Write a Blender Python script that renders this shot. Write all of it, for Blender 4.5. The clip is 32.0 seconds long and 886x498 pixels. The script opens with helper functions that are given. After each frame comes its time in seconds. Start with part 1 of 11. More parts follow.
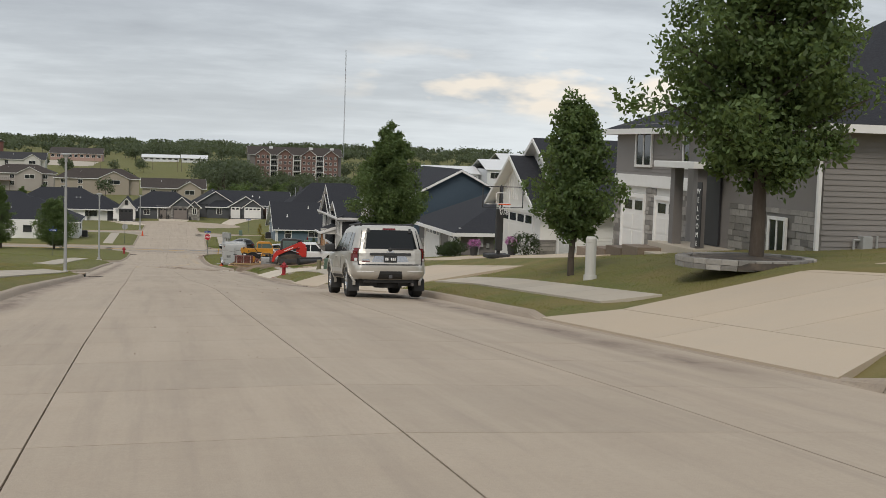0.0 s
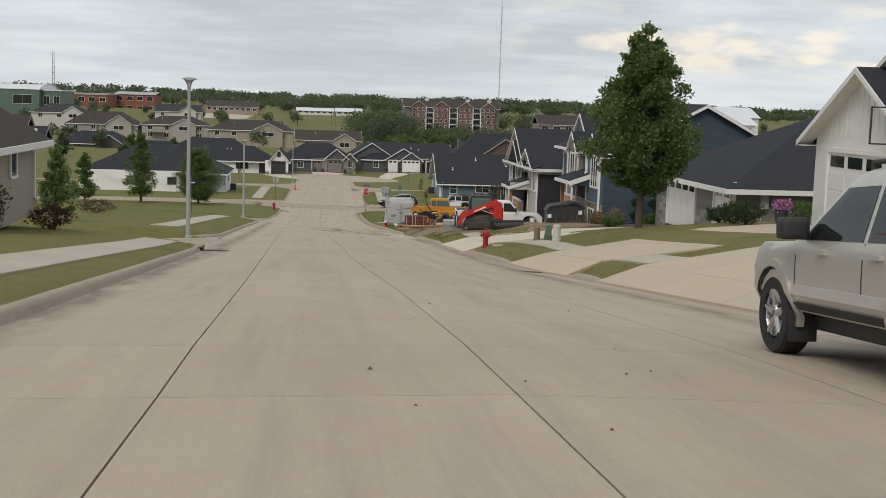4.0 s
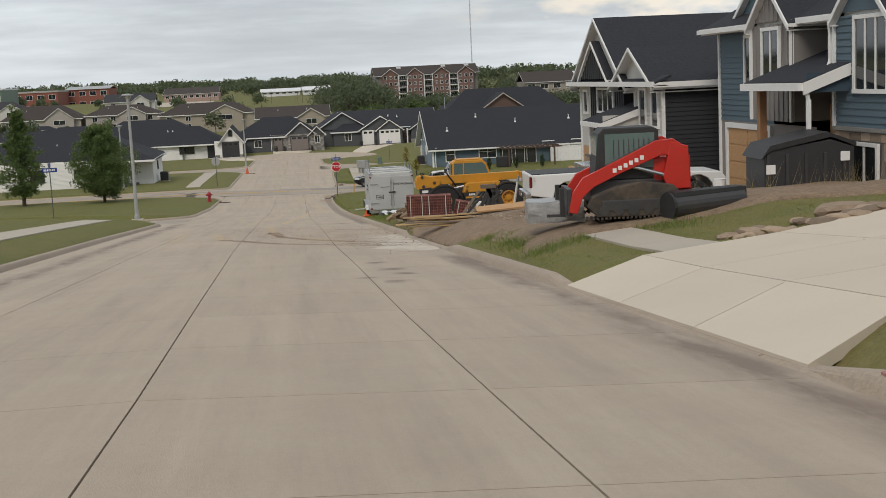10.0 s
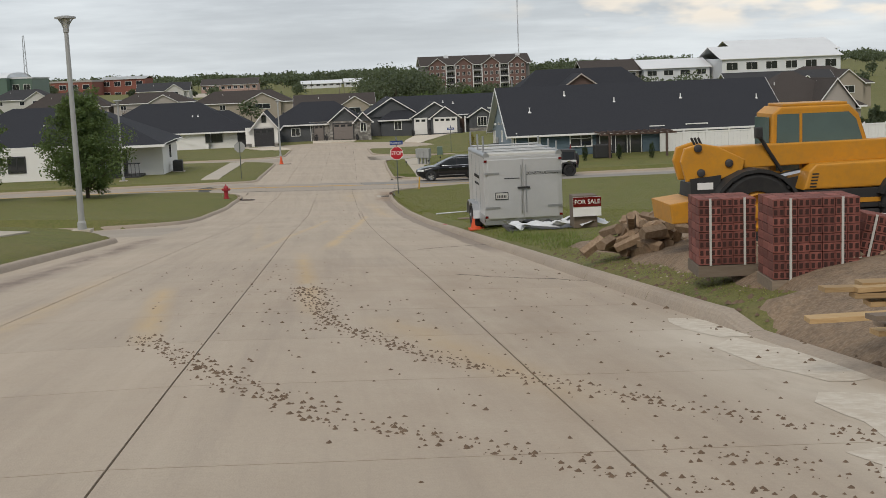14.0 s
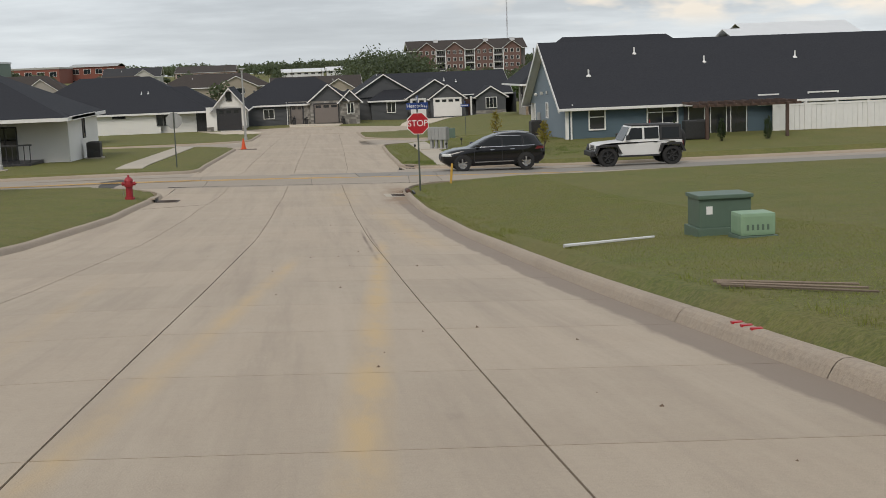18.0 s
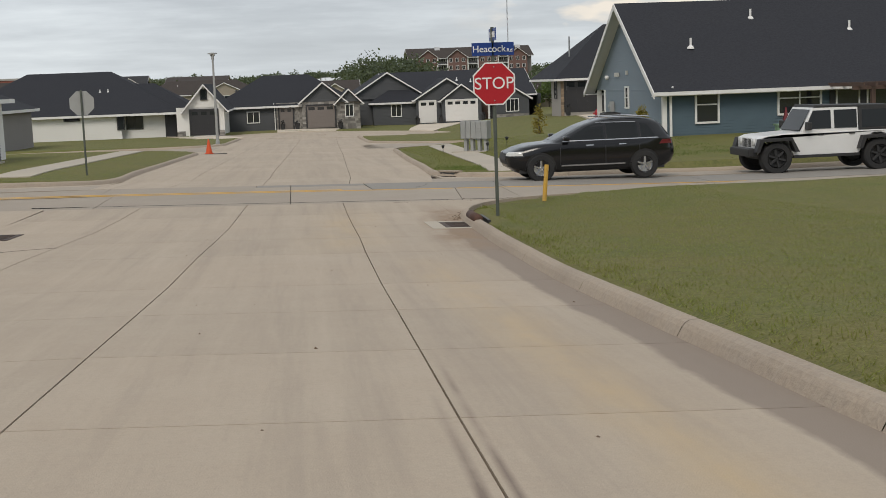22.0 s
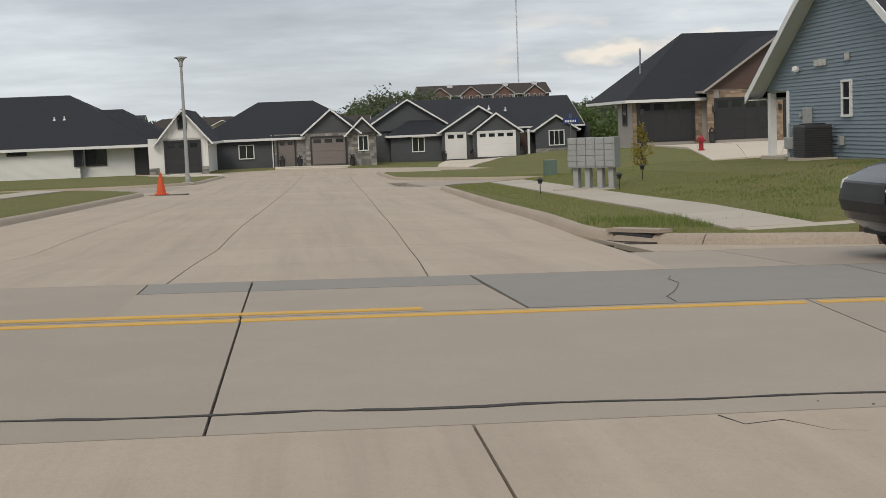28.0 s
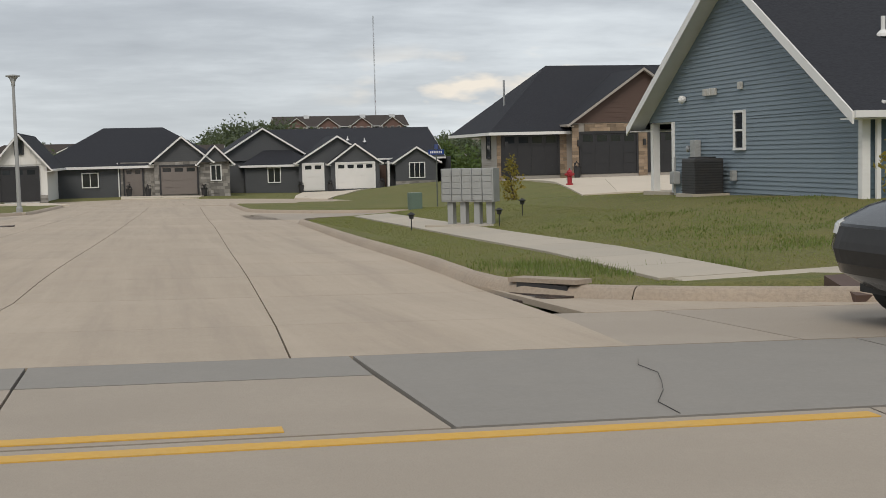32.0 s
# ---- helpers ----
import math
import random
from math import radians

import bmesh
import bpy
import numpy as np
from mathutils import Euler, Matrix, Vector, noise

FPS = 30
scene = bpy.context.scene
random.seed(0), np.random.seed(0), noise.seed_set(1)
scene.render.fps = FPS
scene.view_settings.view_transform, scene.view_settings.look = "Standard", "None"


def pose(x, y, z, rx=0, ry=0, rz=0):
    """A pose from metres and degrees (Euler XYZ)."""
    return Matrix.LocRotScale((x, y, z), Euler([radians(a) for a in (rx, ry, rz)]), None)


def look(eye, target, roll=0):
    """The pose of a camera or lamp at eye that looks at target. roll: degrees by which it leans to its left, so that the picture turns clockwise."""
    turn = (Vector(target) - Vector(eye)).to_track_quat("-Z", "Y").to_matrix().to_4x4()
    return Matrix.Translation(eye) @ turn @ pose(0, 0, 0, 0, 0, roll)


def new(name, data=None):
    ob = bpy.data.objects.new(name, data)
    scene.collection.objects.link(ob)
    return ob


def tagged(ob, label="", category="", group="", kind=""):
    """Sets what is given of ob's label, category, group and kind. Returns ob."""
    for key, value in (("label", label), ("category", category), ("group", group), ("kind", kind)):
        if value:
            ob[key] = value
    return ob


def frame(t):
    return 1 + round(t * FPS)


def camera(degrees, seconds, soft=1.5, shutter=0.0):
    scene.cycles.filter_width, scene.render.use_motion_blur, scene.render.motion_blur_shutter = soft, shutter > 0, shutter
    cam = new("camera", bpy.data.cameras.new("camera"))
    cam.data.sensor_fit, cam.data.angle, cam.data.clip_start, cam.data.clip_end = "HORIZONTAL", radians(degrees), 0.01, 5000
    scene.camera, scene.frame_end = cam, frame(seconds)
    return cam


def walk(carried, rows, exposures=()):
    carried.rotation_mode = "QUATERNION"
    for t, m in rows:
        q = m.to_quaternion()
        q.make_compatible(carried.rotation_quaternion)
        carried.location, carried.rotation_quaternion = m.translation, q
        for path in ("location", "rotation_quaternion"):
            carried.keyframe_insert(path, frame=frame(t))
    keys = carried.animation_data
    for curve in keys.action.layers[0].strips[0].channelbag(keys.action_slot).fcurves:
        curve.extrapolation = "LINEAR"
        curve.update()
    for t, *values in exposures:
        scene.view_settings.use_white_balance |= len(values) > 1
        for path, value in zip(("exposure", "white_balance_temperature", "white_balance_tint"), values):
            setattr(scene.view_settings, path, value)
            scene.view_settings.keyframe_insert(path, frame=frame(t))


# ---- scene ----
cam = camera(39.3, 32.0, soft=0.8)
PATH = [
    (0, (-1.669, 0.066, 1.762), (0.612, 9.770, 0.971), 1.88),
    (0.5, (-1.614, 2.151, 1.623), (0.212, 11.944, 0.755), 1.88),
    (1, (-1.567, 4.296, 1.480), (-0.015, 14.130, 0.542), 1.95),
    (1.5, (-1.545, 6.549, 1.334), (-0.167, 16.403, 0.337), 1.75),
    (2, (-1.533, 8.947, 1.174), (-0.283, 18.814, 0.130), 1.78),
    (2.5, (-1.536, 11.492, 0.988), (-0.382, 21.366, -0.093), 1.74),
    (3, (-1.538, 14.087, 0.765), (-0.444, 23.965, -0.344), 1.76),
    (3.5, (-1.544, 16.788, 0.521), (-0.473, 26.665, -0.619), 1.94),
    (5.5, (-1.112, 29.077, -0.344), (0.244, 38.896, -1.665), 0.58),
    (6, (-0.929, 31.928, -0.638), (0.525, 41.730, -1.980), 0.12),
    (6.5, (-0.737, 34.809, -0.927), (0.803, 44.596, -2.283), -0.16),
    (7, (-0.534, 37.801, -1.204), (1.061, 47.578, -2.572), -0.79),
    (7.5, (-0.301, 40.884, -1.498), (1.324, 50.655, -2.873), -1.20),
    (8, (-0.024, 44.101, -1.806), (1.588, 53.873, -3.186), -1.80),
    (8.5, (0.227, 47.382, -2.129), (1.790, 57.162, -3.512), -2.19),
    (9, (0.464, 50.749, -2.462), (1.938, 60.542, -3.849), -2.38),
    (9.5, (0.648, 54.075, -2.786), (2.004, 63.885, -4.172), -2.57),
    (10, (0.738, 57.087, -3.072), (1.978, 66.913, -4.457), -2.71),
    (10.5, (0.772, 60.018, -3.326), (1.902, 69.857, -4.707), -2.75),
    (11, (0.729, 62.896, -3.596), (1.784, 72.746, -4.964), -2.09),
    (11.5, (0.695, 65.883, -3.858), (1.676, 75.741, -5.220), -2.12),
    (12, (0.666, 69.016, -4.114), (1.593, 78.880, -5.472), -2.27),
    (12.5, (0.605, 72.303, -4.376), (1.506, 82.168, -5.745), -2.22),
    (13, (0.580, 75.633, -4.684), (1.469, 85.498, -6.063), -2.27),
    (13.5, (0.566, 79.090, -4.995), (1.471, 88.952, -6.379), -2.22),
    (14, (0.561, 82.491, -5.317), (1.493, 92.349, -6.713), -2.31),
    (14.5, (0.680, 85.924, -5.627), (1.639, 95.779, -7.028), -1.85),
    (16.5, (0.780, 101.579, -6.959), (1.824, 111.422, -8.383), -2.08),
    (17, (0.817, 105.068, -7.284), (1.872, 114.909, -8.716), -2.26),
    (17.5, (0.861, 108.433, -7.595), (1.920, 118.271, -9.039), -2.31),
    (18, (0.911, 111.690, -7.883), (1.983, 121.526, -9.334), -2.17),
    (18.5, (0.962, 114.820, -8.159), (2.036, 124.654, -9.623), -2.11),
    (19, (1.029, 117.838, -8.420), (2.110, 127.670, -9.893), -2.11),
    (19.5, (1.089, 120.702, -8.676), (2.175, 130.532, -10.154), -1.96),
    (20, (1.175, 123.399, -8.918), (2.265, 133.230, -10.388), -1.99),
    (20.5, (1.228, 125.938, -9.144), (2.330, 135.772, -10.589), -1.97),
    (21, (1.285, 128.342, -9.353), (2.399, 138.179, -10.764), -1.99),
    (21.5, (1.357, 130.763, -9.549), (2.473, 140.605, -10.923), -2.08),
    (22, (1.425, 133.271, -9.751), (2.535, 143.119, -11.086), -2.15),
    (22.5, (1.494, 135.798, -9.969), (2.586, 145.655, -11.256), -2.12),
    (23, (1.541, 138.331, -10.137), (2.596, 148.195, -11.401), -2.18),
    (23.5, (1.567, 140.833, -10.293), (2.578, 150.704, -11.536), -2.18),
    (24, (1.581, 143.195, -10.453), (2.548, 153.074, -11.668), -2.19),
    (24.5, (1.601, 145.338, -10.584), (2.530, 155.224, -11.765), -2.11),
    (25, (1.641, 147.247, -10.699), (2.553, 157.140, -11.837), -2.08),
    (25.5, (1.625, 148.793, -10.765), (2.532, 158.692, -11.857), -1.96),
    (26, (1.595, 150.386, -10.827), (2.517, 160.288, -11.879), -1.95),
    (26.5, (1.593, 151.900, -10.892), (2.543, 161.803, -11.910), -2.02),
    (28.5, (1.681, 156.379, -11.059), (2.805, 166.266, -12.047), -2.33),
    (29, (1.703, 157.005, -11.083), (2.858, 166.889, -12.065), -2.31),
    (29.5, (1.716, 157.386, -11.100), (2.893, 167.270, -12.059), -2.23),
    (30, (1.714, 157.460, -11.099), (2.910, 167.346, -12.018), -2.19),
    (30.5, (1.721, 157.529, -11.095), (2.955, 167.415, -11.963), -2.06),
    (31, (1.733, 157.794, -11.104), (3.092, 167.667, -11.922), -1.90),
    (31.5, (1.795, 158.269, -11.122), (3.462, 168.098, -11.903), -1.68),
    (32, (1.941, 158.892, -11.127), (4.179, 168.608, -11.894), -1.38),
]
walk(cam, [(t, look(eye, target, roll)) for t, eye, target, roll in PATH])

# ---- sky and light: an overcast evening with thin bright gaps ----
scene.view_settings.exposure = 0.36
SUN_AZ, SUN_EL = 205.0, 45.0
world = bpy.data.worlds.new("overcast_sky")
scene.world = world
world.use_nodes = True
wn, wl = world.node_tree.nodes, world.node_tree.links
wn.clear()


def wnode(kind, **kw):
    n = wn.new(kind)
    for key, value in kw.items():
        if key == "op":
            n.operation = value
        elif key == "value":
            n.outputs[0].default_value = value
    return n


def wmath(op, a, b=None):
    n = wn.new("ShaderNodeMath")
    n.operation = op
    for k, v in enumerate((a, b)):
        if v is None:
            continue
        if isinstance(v, (int, float)):
            n.inputs[k].default_value = v
        else:
            wl.new(v, n.inputs[k])
    return n.outputs[0]


def wramp(fac, *stops):
    n = wn.new("ShaderNodeValToRGB")
    el = n.color_ramp.elements
    while len(el) < len(stops):
        el.new(0.5)
    for e, (p, c) in zip(el, stops):
        e.position, e.color = p, (*c, 1)
    wl.new(fac, n.inputs[0])
    return n.outputs[0]


def wmix(fac, a, b):
    n = wn.new("ShaderNodeMix")
    n.data_type = "RGBA"
    for sock, v in ((n.inputs[0], fac), (n.inputs[6], a), (n.inputs[7], b)):
        if isinstance(v, (int, float)):
            sock.default_value = v
        elif isinstance(v, tuple):
            sock.default_value = (*v, 1)
        else:
            wl.new(v, sock)
    return n.outputs[2]


sky = wn.new("ShaderNodeTexSky")
sky.sky_type = "NISHITA"
sky.sun_disc = False
sky.sun_elevation, sky.sun_rotation = radians(SUN_EL), radians(SUN_AZ)
co = wn.new("ShaderNodeTexCoord")
sep = wn.new("ShaderNodeSeparateXYZ")
wl.new(co.outputs["Generated"], sep.inputs[0])
up = wmath("MAXIMUM", sep.outputs[2], 0.0)
den = wmath("ADD", up, 0.11)
flat = wn.new("ShaderNodeCombineXYZ")
wl.new(wmath("DIVIDE", sep.outputs[0], den), flat.inputs[0])
wl.new(wmath("DIVIDE", sep.outputs[1], den), flat.inputs[1])


def wnoise(scale, detail, rough, vec=None, stretch=None, shift=(0, 0, 0)):
    n = wn.new("ShaderNodeTexNoise")
    n.inputs["Scale"].default_value, n.inputs["Detail"].default_value, n.inputs["Roughness"].default_value = scale, detail, rough
    m = wn.new("ShaderNodeMapping")
    m.inputs["Scale"].default_value = stretch or (1, 1, 1)
    m.inputs["Location"].default_value = shift
    wl.new(vec or flat.outputs[0], m.inputs[0])
    wl.new(m.outputs[0], n.inputs["Vector"])
    return n.outputs["Fac"]


banks = wnoise(0.42, 7, 0.55, stretch=(1.0, 0.8, 1), shift=(3.1, 1.7, 0))
wisps = wnoise(1.6, 5, 0.6, stretch=(0.8, 1.2, 1), shift=(0.4, 5.2, 0))
cover = wmath("ADD", wmath("MULTIPLY", banks, 0.72), wmath("MULTIPLY", wisps, 0.28))
cloud = wramp(cover, (0.37, (0.60, 0.635, 0.66)), (0.46, (0.485, 0.515, 0.545)), (0.54, (0.375, 0.40, 0.43)), (0.64, (0.30, 0.32, 0.35)))
# a paler band low over the horizon
low = wramp(up, (0.0, (1, 1, 1)), (0.07, (0.25, 0.25, 0.25)), (0.16, (0, 0, 0)))
cloud = wmix(wmath("MULTIPLY", low, 0.55), cloud, (0.56, 0.60, 0.62))
# thin warm gaps in the cloud, low in the north-east
gap_noise = wnoise(3.0, 4, 0.5, vec=co.outputs["Generated"], stretch=(4.5, 4.5, 13.0), shift=(0.35, 0.2, 0.55))
band = wramp(up, (0.022, (0, 0, 0)), (0.036, (1, 1, 1)), (0.065, (1, 1, 1)), (0.09, (0, 0, 0)))
side = wramp(sep.outputs[0], (0.12, (0, 0, 0)), (0.24, (1, 1, 1)), (0.55, (1, 1, 1)), (0.75, (0, 0, 0)))
gap = wmath("MULTIPLY", wmath("MULTIPLY", wramp(gap_noise, (0.53, (0, 0, 0)), (0.64, (1, 1, 1))), band), side)
cloud = wmix(wmath("MULTIPLY", gap, 0.6), cloud, (0.86, 0.74, 0.59))
bg_sky = wn.new("ShaderNodeBackground")
bg_sky.inputs[1].default_value = 0.06
wl.new(sky.outputs[0], bg_sky.inputs[0])
bg_cloud = wn.new("ShaderNodeBackground")
bg_cloud.inputs[1].default_value = 1.06
wl.new(cloud, bg_cloud.inputs[0])
join = wn.new("ShaderNodeMixShader")
join.inputs[0].default_value = 0.92
wl.new(bg_sky.outputs[0], join.inputs[1])
wl.new(bg_cloud.outputs[0], join.inputs[2])
wout = wn.new("ShaderNodeOutputWorld")
wl.new(join.outputs[0], wout.inputs[0])

sun_data = bpy.data.lights.new("sun", "SUN")
sun_data.energy, sun_data.angle, sun_data.color = 1.25, radians(25), (1.0, 0.92, 0.81)
sun = new("sun", sun_data)
az, el = radians(SUN_AZ), radians(SUN_EL)
sun.matrix_world = look((0, 0, 60), (-math.sin(az) * math.cos(el), -math.cos(az) * math.cos(el), 60 - math.sin(el)))

# ---- materials ----
MATS = {}


def material(name, base, rough=0.7, metal=0.0, grain=(), bump=0.0, bump_scale=40.0, island=0.0, spec=0.5, stretch=(1, 1, 1), object_space=True, bands=None):
    """A procedural surface. grain: (scale, amount, tint) layers of noise; island: random tone per piece; bands: (axis, spacing, depth) relief lines."""
    m = bpy.data.materials.new(name)
    m.use_nodes = True
    nt = m.node_tree
    n, l = nt.nodes, nt.links
    b = n["Principled BSDF"]
    b.inputs["Roughness"].default_value, b.inputs["Metallic"].default_value = rough, metal
    b.inputs["Specular IOR Level"].default_value = spec
    tc = n.new("ShaderNodeTexCoord")
    src = tc.outputs["Object"]
    if not object_space:
        g = n.new("ShaderNodeNewGeometry")
        src = g.outputs["Position"]
    mp = n.new("ShaderNodeMapping")
    mp.inputs["Scale"].default_value = stretch
    l.new(src, mp.inputs[0])
    col = n.new("ShaderNodeRGB")
    col.outputs[0].default_value = (*base, 1)
    out = col.outputs[0]

    def mixin(fac, a, c):
        x = n.new("ShaderNodeMix")
        x.data_type = "RGBA"
        l.new(fac, x.inputs[0])
        l.new(a, x.inputs[6])
        x.inputs[7].default_value = (*c, 1)
        return x.outputs[2]

    for scale, amount, tint in grain:
        t = n.new("ShaderNodeTexNoise")
        t.inputs["Scale"].default_value, t.inputs["Detail"].default_value, t.inputs["Roughness"].default_value = scale, 6, 0.62
        l.new(mp.outputs[0], t.inputs["Vector"])
        r = n.new("ShaderNodeMapRange")
        r.inputs[1].default_value, r.inputs[2].default_value, r.inputs[4].default_value = 0.42, 0.68, amount
        l.new(t.outputs["Fac"], r.inputs[0])
        out = mixin(r.outputs[0], out, tint)
    if island:
        oi = n.new("ShaderNodeObjectInfo")
        r = n.new("ShaderNodeMapRange")
        r.inputs[3].default_value, r.inputs[4].default_value = 1 - island, 1 + island
        l.new(oi.outputs["Random"], r.inputs[0])
        h = n.new("ShaderNodeHueSaturation")
        l.new(r.outputs[0], h.inputs["Value"])
        l.new(out, h.inputs["Color"])
        out = h.outputs[0]
    l.new(out, b.inputs["Base Color"])
    if bump:
        t = n.new("ShaderNodeTexNoise")
        t.inputs["Scale"].default_value, t.inputs["Detail"].default_value = bump_scale, 5
        l.new(mp.outputs[0], t.inputs["Vector"])
        k = n.new("ShaderNodeBump")
        k.inputs["Strength"].default_value, k.inputs["Distance"].default_value = bump, 0.02
        l.new(t.outputs["Fac"], k.inputs["Height"])
        l.new(k.outputs[0], b.inputs["Normal"])
    MATS[name] = m
    return m


def glass(name, tint=(0.03, 0.035, 0.04), rough=0.04):
    m = material(name, tint, rough, 0.0, spec=0.9)
    return m


CONCRETE = material("road_concrete", (0.432, 0.350, 0.268), 0.85, grain=((0.16, 0.5, (0.365, 0.305, 0.24)), (0.9, 0.45, (0.475, 0.40, 0.315)), (30, 0.45, (0.35, 0.29, 0.225)), (4, 0.3, (0.46, 0.385, 0.30)), (110, 0.45, (0.33, 0.275, 0.215))), bump=0.2, bump_scale=90, island=0.035, object_space=False)
SEAL = material("joint_seal", (0.05, 0.045, 0.04), 0.8, grain=((3, 0.5, (0.12, 0.10, 0.085)),), object_space=False)
CURB = material("curb_concrete", (0.40, 0.325, 0.25), 0.88, grain=((0.5, 0.5, (0.27, 0.22, 0.175)), (4, 0.5, (0.40, 0.34, 0.275)), (25, 0.5, (0.24, 0.20, 0.165))), bump=0.5, bump_scale=60, object_space=False)
WALK = material("walk_concrete", (0.44, 0.385, 0.31), 0.88, grain=((0.4, 0.45, (0.36, 0.325, 0.28)), (25, 0.25, (0.46, 0.43, 0.38))), bump=0.12, bump_scale=70, island=0.04, object_space=False)
DRIVE = material("driveway_concrete", (0.50, 0.405, 0.30), 0.85, grain=((0.3, 0.45, (0.42, 0.36, 0.29)), (25, 0.2, (0.5, 0.45, 0.38))), bump=0.12, bump_scale=70, island=0.03, object_space=False)
NEWCONC = material("new_concrete", (0.57, 0.495, 0.40), 0.85, grain=((0.5, 0.4, (0.50, 0.43, 0.34)), (25, 0.2, (0.58, 0.52, 0.44))), bump=0.1, bump_scale=70, island=0.03, object_space=False)
GRASS = material("lawn_grass", (0.142, 0.166, 0.038), 0.9, grain=((0.10, 0.6, (0.195, 0.175, 0.062)), (0.5, 0.5, (0.085, 0.125, 0.028)), (1.6, 0.5, (0.185, 0.165, 0.07)), (6, 0.55, (0.07, 0.085, 0.03)), (14, 0.55, (0.24, 0.21, 0.10)), (32, 0.6, (0.035, 0.05, 0.018))), bump=0.9, bump_scale=30, object_space=False, spec=0.2)
CROSSCONC = material("crossing_concrete", (0.335, 0.285, 0.230), 0.85, grain=((0.2, 0.5, (0.33, 0.285, 0.235)), (1.1, 0.4, (0.42, 0.36, 0.295)), (30, 0.45, (0.315, 0.27, 0.22)), (110, 0.45, (0.30, 0.255, 0.21))), bump=0.2, bump_scale=90, island=0.04, object_space=False)
# ---- the plan: a street that runs down to y, side streets, a valley and hills behind ----
KY = (-200, 0.1, 8.9, 29, 41, 54, 66, 79, 105, 118, 128, 138, 147, 156, 160.4, 165, 167.6, 171.6, 176, 199, 214, 268, 330, 420, 480, 640, 700, 1000, 1600, 4000)
KZ = (12.0, 0.49, -0.1, -1.62, -2.79, -4.06, -5.13, -6.27, -8.56, -9.69, -10.6, -11.4, -11.95, -12.33, -12.40, -12.40, -12.44, -12.68, -12.71, -13.28, -13.6, -14.45, -15.2, -16.2, -15.0, -10.2, -9.9, -9.7, -9.0, -8.0)
CY = (-200, 0, 22, 42, 60, 72, 85, 126, 150, 165, 200, 230, 4000)
CX = (0.0, 0.0, -0.12, -0.16, -0.28, -0.38, -0.45, -0.25, -0.06, 0.35, 0.85, 1.5, 1.5)
# half widths of the street from its middle to the kerb, and where the slab joints run
RY, RW = (0, 20, 40, 50, 57, 64, 75, 85, 95, 120, 137, 145, 152, 160, 166, 172, 184, 201, 211, 230), (4.7, 4.75, 4.9, 4.88, 4.78, 4.62, 4.58, 4.53, 4.48, 4.44, 4.42, 4.3, 4.26, 4.3, 4.5, 5.05, 5.15, 5.5, 4.8, 4.4)
LY, LW = (0, 20, 30, 50, 60, 78, 110, 134, 140, 146, 160, 166, 172, 230), (4.6, 4.48, 4.18, 4.22, 4.35, 4.8, 4.85, 4.75, 4.55, 4.28, 4.28, 4.4, 4.52, 4.4)
CRY = (0, 20, 30, 36, 47, 51, 58, 64, 73, 90, 118, 128, 138, 150, 160)
CRR = (0.02, 0.02, 0.025, 0.036, 0.05, 0.056, 0.052, 0.047, 0.035, 0.028, 0.021, 0.016, 0.016, 0.006, 0)
CRL = (0.022, 0.02, 0.012, 0.006, 0, 0, 0.002, 0.003, 0.011, 0.012, 0.015, 0.016, 0.012, 0, 0)
JY = (0, 15, 27, 37, 44, 50, 57, 64, 70, 80, 90, 100, 118, 129, 138, 146, 152, 157, 160.4, 167, 172, 180, 196, 240)
JL = (-2.36, -2.34, -2.25, -2.29, -2.34, -2.38, -2.4, -2.4, -2.4, -2.4, -2.42, -2.42, -2.45, -2.4, -2.35, -2.35, -2.35, -2.3, -2.3, -2.4, -2.4, -2.4, -2.35, -2.3)
JM = (-0.07, -0.07, -0.06, 0.0, -0.06, -0.05, -0.02, 0.04, 0.02, -0.02, -0.09, -0.1, -0.14, -0.11, -0.02, 0.01, 0.03, 0.0, -0.02, 0.05, 0.0, 0.03, 0.15, 0.15)
JR = (2.32, 2.32, 2.34, 2.35, 2.22, 2.3, 2.34, 2.32, 2.3, 2.36, 2.34, 2.38, 2.29, 2.35, 2.34, 2.34, 2.32, 2.2, 2.08, 2.36, 2.53, 2.6, 2.8, 2.8)
DROPS_R = ((10.4, 20.0), (33.5, 46.0), (48.6, 56.8), (65.0, 72.8), (83.4, 93.0))


def rz(y):
    return float(np.interp(y, KY, KZ))


def wz(x, y):
    """The cross fall of the whole slope: the ground leans down to the right of the street's lower half."""
    k = float(np.interp(y, (82, 92, 100, 115, 125, 290, 420), (0, -0.009, -0.016, -0.021, -0.0235, -0.0235, 0)))
    pivot = float(np.interp(y, (82, 110, 125, 165, 182, 200, 240, 275), (0.5, 0.8, 1.0, 5.2, 5.6, 8.0, 11.5, 14.5)))
    return k * min(max(x - pivot, -12), 8)


def sz(x, y):
    """The street's surface: its fall along y, its cross fall and its crown."""
    u = x - cx(y)
    c = float(np.interp(y, CRY, CRR) * u if u > 0 else np.interp(y, CRY, CRL) * -u)
    return rz(y) + wz(x, y) - min(c, 0.35)


def cx(y):
    return float(np.interp(y, CY, CX))


def half(sx, y):
    return float(np.interp(y, RY, RW) if sx > 0 else np.interp(y, LY, LW))


def fillet(a, b, r):
    if a < r and b < r:
        return r - math.hypot(r - a, r - b)
    return min(a, b)


